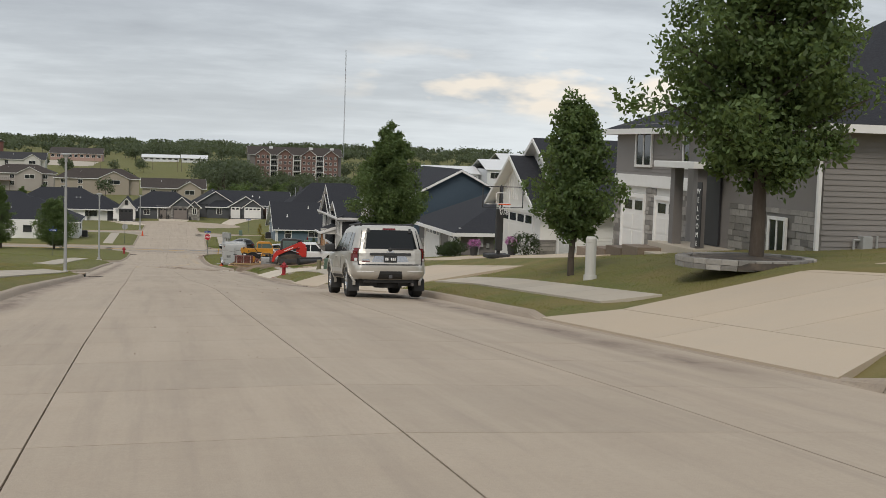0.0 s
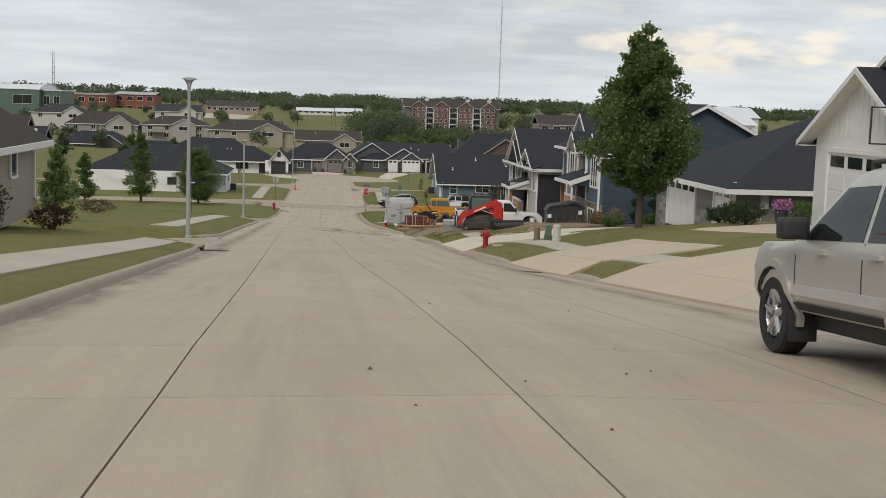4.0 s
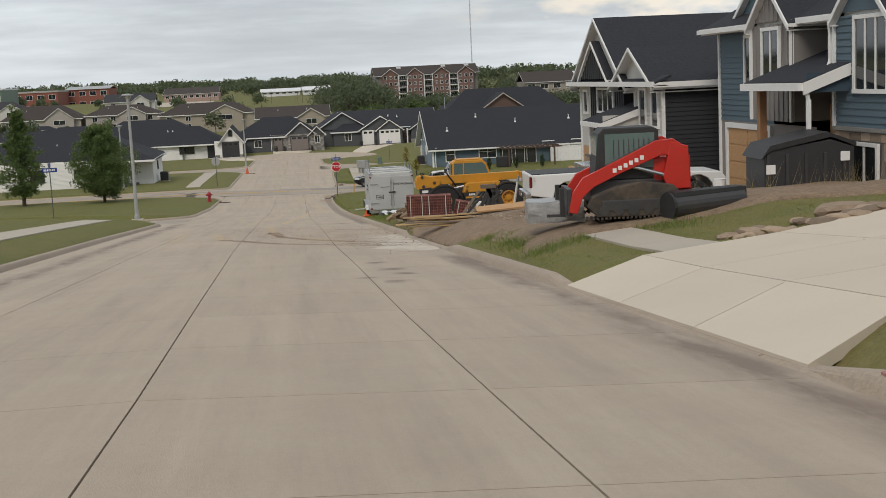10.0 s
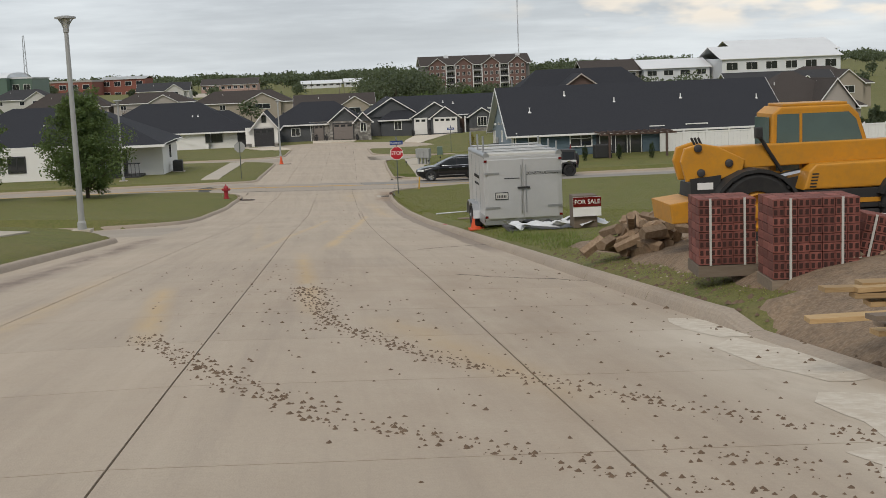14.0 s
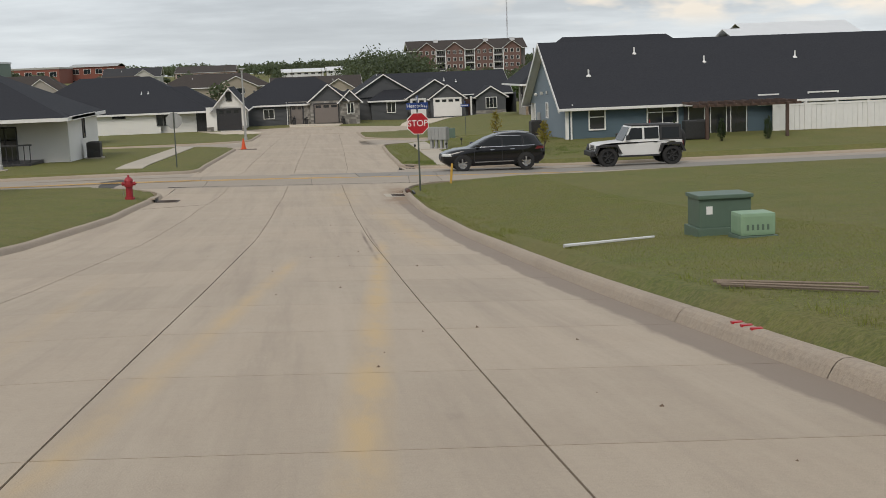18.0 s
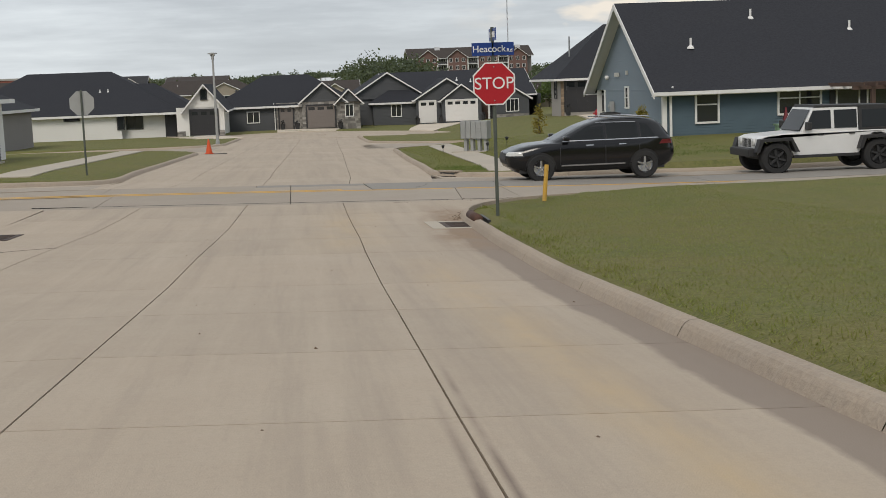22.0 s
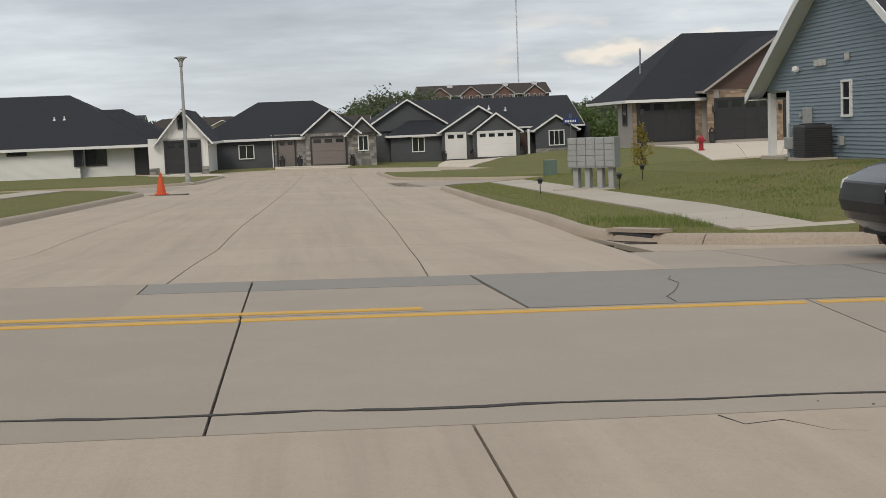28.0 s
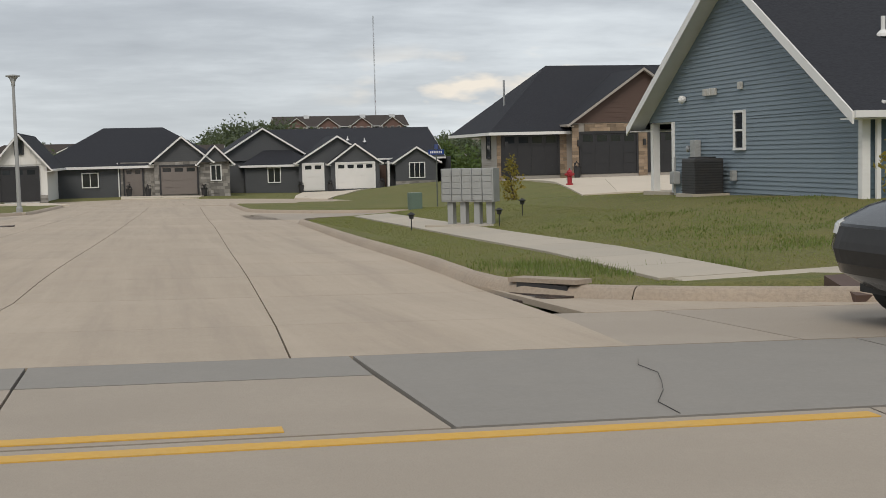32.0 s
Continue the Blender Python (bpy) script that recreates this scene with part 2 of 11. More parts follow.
def street_gap(x, y):
    """Distance from the edge of the paved streets; below zero on the pavement."""
    d = max(abs(x - cx(y)) - half(x - cx(y), y), y - 232)
    d = fillet(d, max(-(y - 160.9), y - 169.0), 4.5)
    d = fillet(d, max(abs(y - 66.8) - 4.2, x - 1), 5.0)
    d = fillet(d, max(abs(y - 125.8) - 4.2, x - 1), 5.0)
    d = fillet(d, abs(y - 206.8) - 4.3, 5.0)
    return min(d, math.hypot(x - 3.5, y - 240) - 11.5)


def smooth(a, b, t):
    t = min(max((t - a) / (b - a), 0), 1)
    return t * t * (3 - 2 * t)


def rise(x, y):
    """How far the open ground lies above the street beside it."""
    d = max(0.0, abs(x - cx(y)) - half(x - cx(y), y) - 0.3)
    if x > 0:
        up = float(np.interp(d, (0, 1.5, 3.2, 4.5, 8, 11, 30, 80), (0, 0.08, 0.36, 0.72, 0.98, 1.14, 1.2, 2.5)))
        k = float(np.interp(y, (0, 62, 69, 76, 88, 104, 130, 160, 200, 216), (1, 1, 0.68, 0.62, 0.55, 0.4, 0.22, 0.22, 0.28, 0.05)))
        up += 0.06 * smooth(0.1, 0.8, d) * (1 - smooth(2.4, 4.0, d)) * smooth(56.8, 58.5, y) * (1 - smooth(63.5, 65.0, y))
        up += 0.16 * smooth(0.2, 1.4, d) * (1 - smooth(4.2, 7.0, d)) * smooth(74, 78, y) * (1 - smooth(97, 102, y))
        up_lot = 0.45 * smooth(8.5, 14.5, x) * smooth(175.5, 183, y) * (1 - smooth(194, 206, y))
        return up_lot + up * (k + 0.85 * smooth(205, 220, y) * smooth(14, 23, x) * (1 - smooth(250, 275, y)))
    up = float(np.interp(d, (0, 2, 9, 30, 100), (0, 0.2, 0.55, 0.8, 2.0)))
    return up * float(np.interp(y, (0, 110, 140, 170, 200, 220), (1, 1, 0.5, 0.3, 0.4, 0.05)))


def gz(x, y):
    d = street_gap(x, y)
    side = 1 if x > cx(y) else -1
    edge = cx(y) + side * half(side, y)
    drop = rz(y) + wz(edge, y) - sz(edge, y)
    base = rz(y) + rise(x, y) + wz(x, y) - drop * (1 - smooth(0, 1.3, abs(x - edge)))
    if y > 240:
        base += smooth(240, 420, y) * (1.5 * smooth(20, 160, -x) * smooth(240, 330, y) + 0.6 * math.sin(x * 0.013 + y * 0.007))
    if d < (0.5 if 158 < y < 173 and abs(x) > 5.5 else 0.02):
        return sz(x, y) - 0.16
    lip = 0.28 * smooth(0.0, 0.32, d)
    if x > 0 and d < 1.6:
        for y0, y1 in DROPS_R:
            if y0 < y < y1:
                k = smooth(0.0, 0.4, min(y - y0, y1 - y))
                lip = lip * (1 - k) + k * (0.16 * smooth(0.0, 0.1, d) + 0.12 * smooth(0.3, 1.6, d))
    return base - 0.16 + lip


def grid_lines(fine, lo, hi, step, coarse):
    a = [c for c in coarse if c < lo]
    k = int(round((hi - lo) / step))
    return a + [lo + (hi - lo) * i / k for i in range(k + 1)] + [c for c in coarse if c > hi]


def mesh_from(name, verts, faces, mat, smooth_shade=False):
    me = bpy.data.meshes.new(name)
    me.from_pydata(verts, [], faces)
    me.update()
    if smooth_shade:
        me.polygons.foreach_set("use_smooth", [True] * len(me.polygons))
    me.materials.append(mat)
    return me


def build_ground():
    xs = grid_lines(1, -12, 14, 0.4, [-2500, -1200, -700, -400, -250, -170, -120, -90, -70, -55, -45, -38, -32, -27, -23, -20, -17.5, -15.5, -13.7, 15.2, 16.7, 18.5, 21, 24, 28, 33, 40, 50, 64, 80, 105, 140, 190, 260, 400, 700, 1200, 2500])
    ys = grid_lines(1, 2, 214, 0.5, [-200, -120, -70, -40, -25, -15, -8, -4, -1] + [216 + 2 * i for i in range(25)] + [270, 280, 290, 305, 320, 340, 360, 390, 420, 460, 500, 560, 620, 700, 800, 1000, 1300, 1700, 2400, 3300, 4400])
    nx = len(xs)
    verts = [(x, y, gz(x, y)) for y in ys for x in xs]
    faces = [(j * nx + i, j * nx + i + 1, (j + 1) * nx + i + 1, (j + 1) * nx + i) for j in range(len(ys) - 1) for i in range(nx - 1)]
    ob = new("ground", mesh_from("ground", verts, faces, GRASS, True))
    return tagged(ob, "mown green and straw-coloured lawn ground", "ground", kind="structure")


GROUND = build_ground()


def part(name, bm, mat, parent=None, label="", smooth_shade=False):
    """Links a bmesh, in world coordinates, as one mesh under a thing or a part."""
    root = parent
    while root is not None and root.parent is not None:
        root = root.parent
    if root is not None:
        bmesh.ops.translate(bm, verts=bm.verts, vec=-Vector(root.location))
    me = bpy.data.meshes.new(name)
    bm.to_mesh(me)
    bm.free()
    for m in (mat if isinstance(mat, (list, tuple)) else (mat,)):
        me.materials.append(m)
    if smooth_shade:
        me.polygons.foreach_set("use_smooth", [True] * len(me.polygons))
    ob = new(name, me)
    ob.parent = parent
    if label:
        ob["label"] = label
    return ob


def thing(name, loc, label, category, group=""):
    ob = new(name)
    ob.empty_display_size = 0.2
    ob.location = loc
    return tagged(ob, label, category, group)


def box(x0, x1, y0, y1, z0, z1, bevel=0.0, bm=None):
    bm = bm or bmesh.new()
    r = bmesh.ops.create_cube(bm, size=1.0)
    for v in r["verts"]:
        v.co = Vector(((x0 + x1) / 2 + v.co.x * (x1 - x0), (y0 + y1) / 2 + v.co.y * (y1 - y0), (z0 + z1) / 2 + v.co.z * (z1 - z0)))
    if bevel:
        es = list({e for v in r["verts"] for e in v.link_edges})
        bmesh.ops.bevel(bm, geom=es, offset=bevel, segments=2, affect="EDGES", profile=0.7)
    return bm


def poly(bm, pts):
    return bm.faces.new([bm.verts.new(p) for p in pts])


def tube(p, q, r0, r1=None, n=8, bm=None, caps=True):
    bm = bm or bmesh.new()
    p, q = Vector(p), Vector(q)
    d = q - p
    m = Matrix.Translation((p + q) / 2) @ d.to_track_quat("Z", "Y").to_matrix().to_4x4()
    bmesh.ops.create_cone(bm, cap_ends=caps, segments=n, radius1=r0, radius2=r0 if r1 is None else r1, depth=d.length, matrix=m)
    return bm


def lathe(profile, loc, n=16, axis=None, bm=None):
    """A turned shape: (radius, height) from bottom to top, about the vertical at loc, or about axis."""
    bm = bm or bmesh.new()
    m = Matrix.Translation(loc) @ (Vector(axis).to_track_quat("Z", "Y").to_matrix().to_4x4() if axis else Matrix())
    rings = [[bm.verts.new(m @ Vector((r * math.cos(2 * math.pi * k / n), r * math.sin(2 * math.pi * k / n), h))) for k in range(n)] for r, h in profile]
    for a, b in zip(rings, rings[1:]):
        for k in range(n):
            bm.faces.new((a[k], a[(k + 1) % n], b[(k + 1) % n], b[k]))
    bm.faces.new(rings[0][::-1])
    bm.faces.new(rings[-1])
    return bm


def on_z(x, y):
    return max(gz(x, y), sz(x, y) + 0.015 if street_gap(x, y) < 0.35 else -99)


# ---- streets ----
def build_road_base():
    """The dark bed under the slabs of all streets."""
    bm = bmesh.new()
    ys = [-30 + 2 * i for i in range(134)]
    for a, b in zip(ys, ys[1:]):
        for u0, u1 in ((-1, 0), (0, 1)):
            q = [(cx(y) + u * (half(u, y) + 0.05), y) for y, u in ((a, u0), (a, u1), (b, u1), (b, u0))]
            poly(bm, [(x, y, sz(x, y) - 0.03) for x, y in q])
    xs = [-70, -45, -30, -20, -12, -7, -3, 1, 5, 9, 13, 19, 28, 40, 70]
    for y0, y1, x0, x1 in ((160.8, 169.1, -70, 70), (62.5, 71.1, -70, 0), (121.5, 130.1, -70, 0), (202.4, 211.2, -70, 70)):
        k = 6
        for i in range(k):
            a, b = y0 + (y1 - y0) * i / k, y0 + (y1 - y0) * (i + 1) / k
            for p, q in zip(xs, xs[1:]):
                if q <= max(x1, 1):
                    poly(bm, [(x, y, sz(x, y) - 0.045) for x, y in ((p, a), (q, a), (q, b), (p, b))])
    ob = part("road", bm, SEAL)
    return tagged(ob, "pale concrete street of square slabs with dark joints", "road", kind="structure")


ROAD = build_road_base()


def slab(corners, mat, parent, name="slab", top=0.0, thick=0.06, zf=None):
    """A slab of corners (x, y) with its top on the street's surface."""
    zf = zf or sz
    t = [(x, y, zf(x, y) + top) for x, y in corners]
    b = [(x, y, z - thick) for x, y, z in t]
    n = len(t)
    f = [tuple(range(n))] + [(i, i + n, (i + 1) % n + n, (i + 1) % n) for i in range(n)]
    ob = new(name, mesh_from(name, t + b, f, mat))
    ob.parent = parent
    return ob


def road_slabs():
    marks = [-30, 7.6, 10.15, 21.9, 40.3, 42.9, 57.5, 62.3, 70.5, 73.0, 83.2, 85.75, 124.7, 127.75, 146.8, 150.46, 160.85]
    rows = []
    for a, b in zip(marks, marks[1:]):
        k = max(1, round((b - a) / 2.5))
        rows += [a + (b - a) * i / k for i in range(k)]
    rows.append(160.85)
    rows2 = [166.5, 168.65] + [172.35 + 2.58 * i for i in range(24)]
    for rr in (rows, rows2):
        for a, b in zip(rr, rr[1:]):
            ja, jb = [[-half(-1, v) - 0.03] + [float(np.interp(v, JY, q)) for q in (JL, JM, JR)] + [half(1, v) + 0.03] for v in (a, b)]
            for k in range(4):
                g, t = 0.007, 0.006
                slab([(cx(a) + ja[k] + g, a + t), (cx(a) + ja[k + 1] - g, a + t), (cx(b) + jb[k + 1] - g, b - t), (cx(b) + jb[k] + g, b - t)], CONCRETE, ROAD)


def cross_slabs():
    g = 0.008
    # the crossing street, in two lanes, with a grey patch of newer concrete
    for x0, x1 in ((-70, -45), (-45, -30), (-30, -20), (-20, -12), (-12, -3.1), (-3.1, 1.17), (1.17, 5.15), (5.15, 6.45), (6.45, 12), (12, 19), (19, 28), (28, 40), (40, 70)):
        e = 0.12 if x0 == 5.15 else 0.0
        f = 0.12 if x1 == 5.15 else 0.0
        slab([(x0 - e + g, 160.85 + g), (x1 - f - g, 160.85 + g), (x1 + f - g, 164.22 - g), (x0 + e + g, 164.22 - g)], CROSSCONC, ROAD)
    for c in ([(-70, 164.24), (-30, 164.24), (-30, 166.5 - g), (-70, 166.5 - g)], [(-30 + g, 164.24), (-12 - g, 164.24), (-12 - g, 166.5 - g), (-30 + g, 166.5 - g)], [(-12 + g, 164.24), (-3.5 - g, 164.24), (-3.5 - g, 166.5 - g), (-12 + g, 166.5 - g)],
              [(-3.5 + g, 164.24), (0.25, 164.24), (0.25, 166.5 - g), (-3.5 + g, 166.5 - g)], [(0.25, 164.24), (1.16 - g, 164.24), (1.16 - g, 165.72 - g), (0.25, 165.72 - g)], [(1.16 + g, 164.24), (3.2 - g, 164.24), (3.1 - g, 165.72 - g), (1.16 + g, 165.72 - g)]):
        slab(c, CROSSCONC, ROAD)
    for c in ([(0.27, 165.73), (1.15, 165.73), (1.15, 166.5 - g), (0.27, 166.5 - g)], [(1.17, 165.73), (3.09, 165.73), (3.07, 166.5 - g), (1.17, 166.5 - g)], [(3.2 + 2 * g, 164.25), (6.55, 164.25), (6.55, 166.46 - g), (3.09 + g, 166.5 - g)],
              [(6.57, 164.25), (12, 164.25), (12, 166.46 - g), (6.57, 166.46 - g)], [(12.02, 164.25), (22, 164.25), (22, 166.46 - g), (12.02, 166.46 - g)], [(22.02, 164.25), (70, 164.25), (70, 166.46 - g), (22.02, 166.46 - g)]):
        slab(c, PATCH, ROAD, top=0.001)
    for x0, x1 in ((-70, -40), (-40, -20), (-20, -8), (-8, -4.05), (4.9, 6.2), (6.2, 9), (9, 16), (16, 26), (26, 40), (40, 70)):
        slab([(x0 + g, 166.5 + g), (x1 - g, 166.5 + g), (x1 - g, 169.0 + 0.02), (x0 + g, 169.0 + 0.02)], CROSSCONC, ROAD, top=-0.001)
    for y0, y1, x0, x1 in ((62.6, 66.8, -70, -4.4), (66.8, 71.0, -70, -4.4), (121.6, 125.8, -70, -4.6), (125.8, 130.0, -70, -4.6), (202.5, 206.8, -70, -3.4), (206.8, 211.1, -70, -3.4), (202.5, 206.8, 5.2, 70), (206.8, 211.1, 5.2, 70)):
        k = max(1, round((x1 - x0) / 5))
        for i in range(k):
            a, b = x0 + (x1 - x0) * i / k, x0 + (x1 - x0) * (i + 1) / k
            slab([(a + g, y0 + g), (b - g, y0 + g), (b - g, y1 - g), (a + g, y1 - g)], CROSSCONC, ROAD)


def seam_strip():
    """Black sealant in the joint where the hill meets the crossing street."""
    rng = random.Random(8)
    c = tagged(new("joint_sealant"), "black cracked sealant in the joint of the crossing", "sealant", kind="structure")
    x = -4.5
    while x < 9.0:
        L = rng.uniform(0.5, 1.1)
        bm = bmesh.new()
        rows = []
        for i in range(6):
            u = x + L * i / 5
            y, w = 161.27 - 0.03 * u + 0.012 * math.sin(u * 5) + rng.uniform(-0.01, 0.01), rng.uniform(0.008, 0.024)
            rows.append([bm.verts.new((u, y + sgn * w, sz(u, y) + dz)) for sgn, dz in ((-1, -0.01), (-1, 0.004), (1, 0.004), (1, -0.01))])
        for p, q in zip(rows, rows[1:]):
            for i in range(3):
                bm.faces.new((p[i], q[i], q[i + 1], p[i + 1]))
        bmesh.ops.recalc_face_normals(bm, faces=bm.faces)
        part("sealant", bm, SEALANT, c)
        x += L
    return c


SEALANT = material("black_sealant", (0.03, 0.027, 0.025), 0.8, grain=((12, 0.6, (0.07, 0.058, 0.048)),), object_space=False)
PATCH = material("patch_concrete", (0.248, 0.230, 0.206), 0.85, grain=((0.4, 0.5, (0.215, 0.20, 0.18)), (3, 0.4, (0.275, 0.25, 0.22)), (25, 0.3, (0.29, 0.27, 0.245))), bump=0.12, bump_scale=80, object_space=False)


def arc(cxy, r, a0, a1, n=9):
    return [(cxy[0] + r * math.cos(radians(a0 + (a1 - a0) * i / n)), cxy[1] + r * math.sin(radians(a0 + (a1 - a0) * i / n))) for i in range(n + 1)]


def straight(sx, y0, y1, step=2.5):
    k = max(1, round(abs(y1 - y0) / step))
    ys = [y0 + (y1 - y0) * i / k for i in range(k + 1)]
    return [(cx(y) + sx * half(sx, y), y) for y in ys]


def corner(sx, y, up, r):
    """The rounded kerb where the main street's edge meets a side street's edge at y; up: the block lies at greater y."""
    y_in = y + r if up else y - r
    xe = cx(y_in) + sx * half(sx, y_in)
    c = (xe + sx * r, y + r if up else y - r)
    if sx > 0:
        return arc(c, r, 180, 270) if up else arc(c, r, 180, 90)
    return arc(c, r, 0, -90) if up else arc(c, r, 0, 90)


def apron(sx, y, up, r):
    pts = corner(sx, y, up, r)
    pts = [(pts[0][0] - sx * 0.02, y)] + pts
    if (sx > 0) == up:
        pts = pts[::-1]
    slab(pts, CONCRETE, ROAD, top=0.002)




def curb(name, pts, outward, drops=(), label="worn tan concrete kerb"):
    """A rolled kerb along pts; outward: +1 when the block lies to the right of the walking direction."""
    prof = [(-0.02, -0.05), (0.0, 0.0), (0.04, 0.075), (0.07, 0.11), (0.105, 0.128), (0.18, 0.133), (0.195, -0.1)]
    dense = []
    for a, b in zip(pts, pts[1:]):
        k = max(1, round(math.dist(a, b) / 0.9))
        dense += [(a[0] + (b[0] - a[0]) * i / k, a[1] + (b[1] - a[1]) * i / k) for i in range(k)]
    dense.append(pts[-1])
    rings, rng = [], random.Random(len(pts))
    for i, p in enumerate(dense):
        q0, q1 = dense[max(i - 1, 0)], dense[min(i + 1, len(dense) - 1)]
        t = Vector((q1[0] - q0[0], q1[1] - q0[1], 0)).normalized()
        n = Vector((t.y, -t.x, 0)) * outward
        h = 1.0
        for y0, y1 in drops:
            if abs(p[1] - (y0 + y1) / 2) < (y1 - y0) / 2 + 0.45 and abs(p[0] - cx(p[1]) - half(1, p[1])) < 1:
                h = min(h, 0.18 + 0.82 * smooth(-0.45, 0.45, abs(p[1] - (y0 + y1) / 2) - (y1 - y0) / 2))
        wob = rng.uniform(-0.006, 0.006)
        rings.append([(p[0] + n.x * (u + wob), p[1] + n.y * (u + wob), sz(*p) + (z * h if z > 0 else z)) for u, z in prof])
    root = tagged(new(name), label, "kerb", kind="structure")
    i = 0
    while i < len(rings) - 1:
        j = min(i + (4 if abs(dense[i][0]) < 14 else 16), len(rings) - 1)
        if len(rings) - 1 - j < 2:
            j = len(rings) - 1
        seg = bmesh.new()
        rows = [[Vector(v) for v in r] for r in rings[i:j + 1]]
        for e, f in ((0, 1), (-1, -2)):
            d = (rows[f][0] - rows[e][0]).normalized() * 0.006
            rows[e] = [v + d for v in rows[e]]
        vs = [[seg.verts.new(v) for v in r] for r in rows]
        for p, q in zip(vs, vs[1:]):
            for k in range(len(prof) - 1):
                seg.faces.new((p[k], p[k + 1], q[k + 1], q[k]) if outward < 0 else (p[k], q[k], q[k + 1], p[k + 1]))
        part("kerb_segment", seg, CURB, root)
        i = j
    return root


def curbs():
    r = 4.5
    curb("curb_1", straight(1, -30, 160.9 - r) + corner(1, 160.9, False, r)[1:] + [(20, 160.9), (70, 160.9)], 1, DROPS_R)
    curb("curb_2", [(70, 169.0), (20, 169.0)] + corner(1, 169.0, True, r)[::-1] + straight(1, 169.0 + r, 197.5)[1:] + corner(1, 202.5, False, 5)[1:] + [(30, 202.5), (70, 202.5)], 1)
    curb("curb_3", [(70, 211.1), (30, 211.1)] + corner(1, 211.1, True, 5)[::-1] + straight(1, 216.1, 229)[1:], 1)
    curb("curb_4", straight(-1, -30, 57.6) + corner(-1, 62.6, False, 5)[1:] + [(-20, 62.6), (-70, 62.6)], -1)
    curb("curb_5", [(-70, 71.0), (-20, 71.0)] + corner(-1, 71.0, True, 5)[::-1] + straight(-1, 76, 116.6)[1:] + corner(-1, 121.6, False, 5)[1:] + [(-20, 121.6), (-70, 121.6)], -1)
    curb("curb_6", [(-70, 130.0), (-20, 130.0)] + corner(-1, 130.0, True, 5)[::-1] + straight(-1, 135, 156.4)[1:] + corner(-1, 160.9, False, r)[1:] + [(-20, 160.9), (-70, 160.9)], -1)
    curb("curb_7", [(-70, 169.0), (-20, 169.0)] + corner(-1, 169.0, True, r)[::-1] + straight(-1, 173.5, 197.5)[1:] + corner(-1, 202.5, False, 5)[1:] + [(-30, 202.5), (-70, 202.5)], -1)
    curb("curb_8", [(-70, 211.1), (-30, 211.1)] + corner(-1, 211.1, True, 5)[::-1] + straight(-1, 216.1, 229)[1:], -1)
    for sx, y, up, rr in ((1, 160.9, False, r), (1, 169.0, True, r), (1, 202.5, False, 5), (1, 211.1, True, 5), (-1, 62.6, False, 5), (-1, 71.0, True, 5), (-1, 121.6, False, 5), (-1, 130.0, True, 5), (-1, 160.9, False, r), (-1, 169.0, True, r), (-1, 202.5, False, 5), (-1, 211.1, True, 5)):
        apron(sx, y, up, rr)


road_slabs()
cross_slabs()
seam_strip()
curbs()


PAVED = []


def paving(name, label, cells, mat, zlift=0.035, piece="slab", kind="structure", category="driveway"):
    """Panels of concrete laid on the ground; cells are corner lists."""
    x = sum(c[0][0] for c in cells) / len(cells)
    y = sum(c[0][1] for c in cells) / len(cells)
    root = new(name)
    tagged(root, label, category, kind=kind)
    for c in cells:
        PAVED.append(c)
        slab(c, mat, root, piece, top=zlift, thick=0.12, zf=on_z)
    return root


def quad_cells(p00, p10, p11, p01, nu, nv, gap=0.008):
    """Splits a four-sided area into panels with joints."""
    def at(u, v):
        a = [p00[k] + (p10[k] - p00[k]) * u for k in (0, 1)]
        b = [p01[k] + (p11[k] - p01[k]) * u for k in (0, 1)]
        return (a[0] + (b[0] - a[0]) * v, a[1] + (b[1] - a[1]) * v)
    out = []
    du, dv = gap / max(math.dist(p00, p10), 1), gap / max(math.dist(p00, p01), 1)
    for i in range(nu):
        for j in range(nv):
            u0, u1, v0, v1 = i / nu + du, (i + 1) / nu - du, j / nv + dv, (j + 1) / nv - dv
            out.append([at(u0, v0), at(u1, v0), at(u1, v1), at(u0, v1)])
    return out


def xe(y):
    return cx(y) + half(1, y)


paving("driveway_1", "broad sunlit tan concrete driveway by the street", quad_cells((xe(10) + 0.05, 10.6), (xe(20) + 0.05, 19.8), (xe(20) + 1.1, 18.8), (xe(10) + 1.1, 11.4), 2, 1) + quad_cells((xe(11) + 1.1, 11.4), (xe(19) + 1.1, 18.8), (26, 21.5), (26, 9.5), 3, 6), DRIVE)
paving("driveway_2", "wide tan concrete driveway to white garage doors", quad_cells((xe(34) + 0.05, 33.8), (xe(46) + 0.05, 45.8), (xe(46) + 1.1, 45.9), (xe(34) + 1.1, 34.6), 3, 1) + quad_cells((xe(34) + 1.1, 34.6), (xe(46) + 1.1, 45.9), (14.6, 46.9), (14.2, 34.4), 4, 3), DRIVE)
paving("driveway_3", "wide tan concrete driveway between lawns", quad_cells((xe(49) + 0.05, 48.9), (xe(56) + 0.05, 56.6), (xe(56) + 1.1, 56.0), (xe(49) + 1.1, 49.5), 3, 1) + quad_cells((xe(49) + 1.1, 49.5), (xe(56) + 1.1, 56.0), (13.2, 57.5), (13.2, 47.6), 3, 3), DRIVE)
paving("driveway_4", "new pale concrete driveway that fans out", quad_cells((xe(65) + 0.05, 65.3), (xe(72) + 0.05, 72.5), (xe(72) + 1.2, 72.9), (xe(66) + 1.2, 66.0), 3, 1) + quad_cells((xe(66) + 1.2, 66.0), (xe(72) + 1.2, 72.9), (13.4, 74.0), (13.6, 63.0), 3, 4), NEWCONC)
walk_cells = []
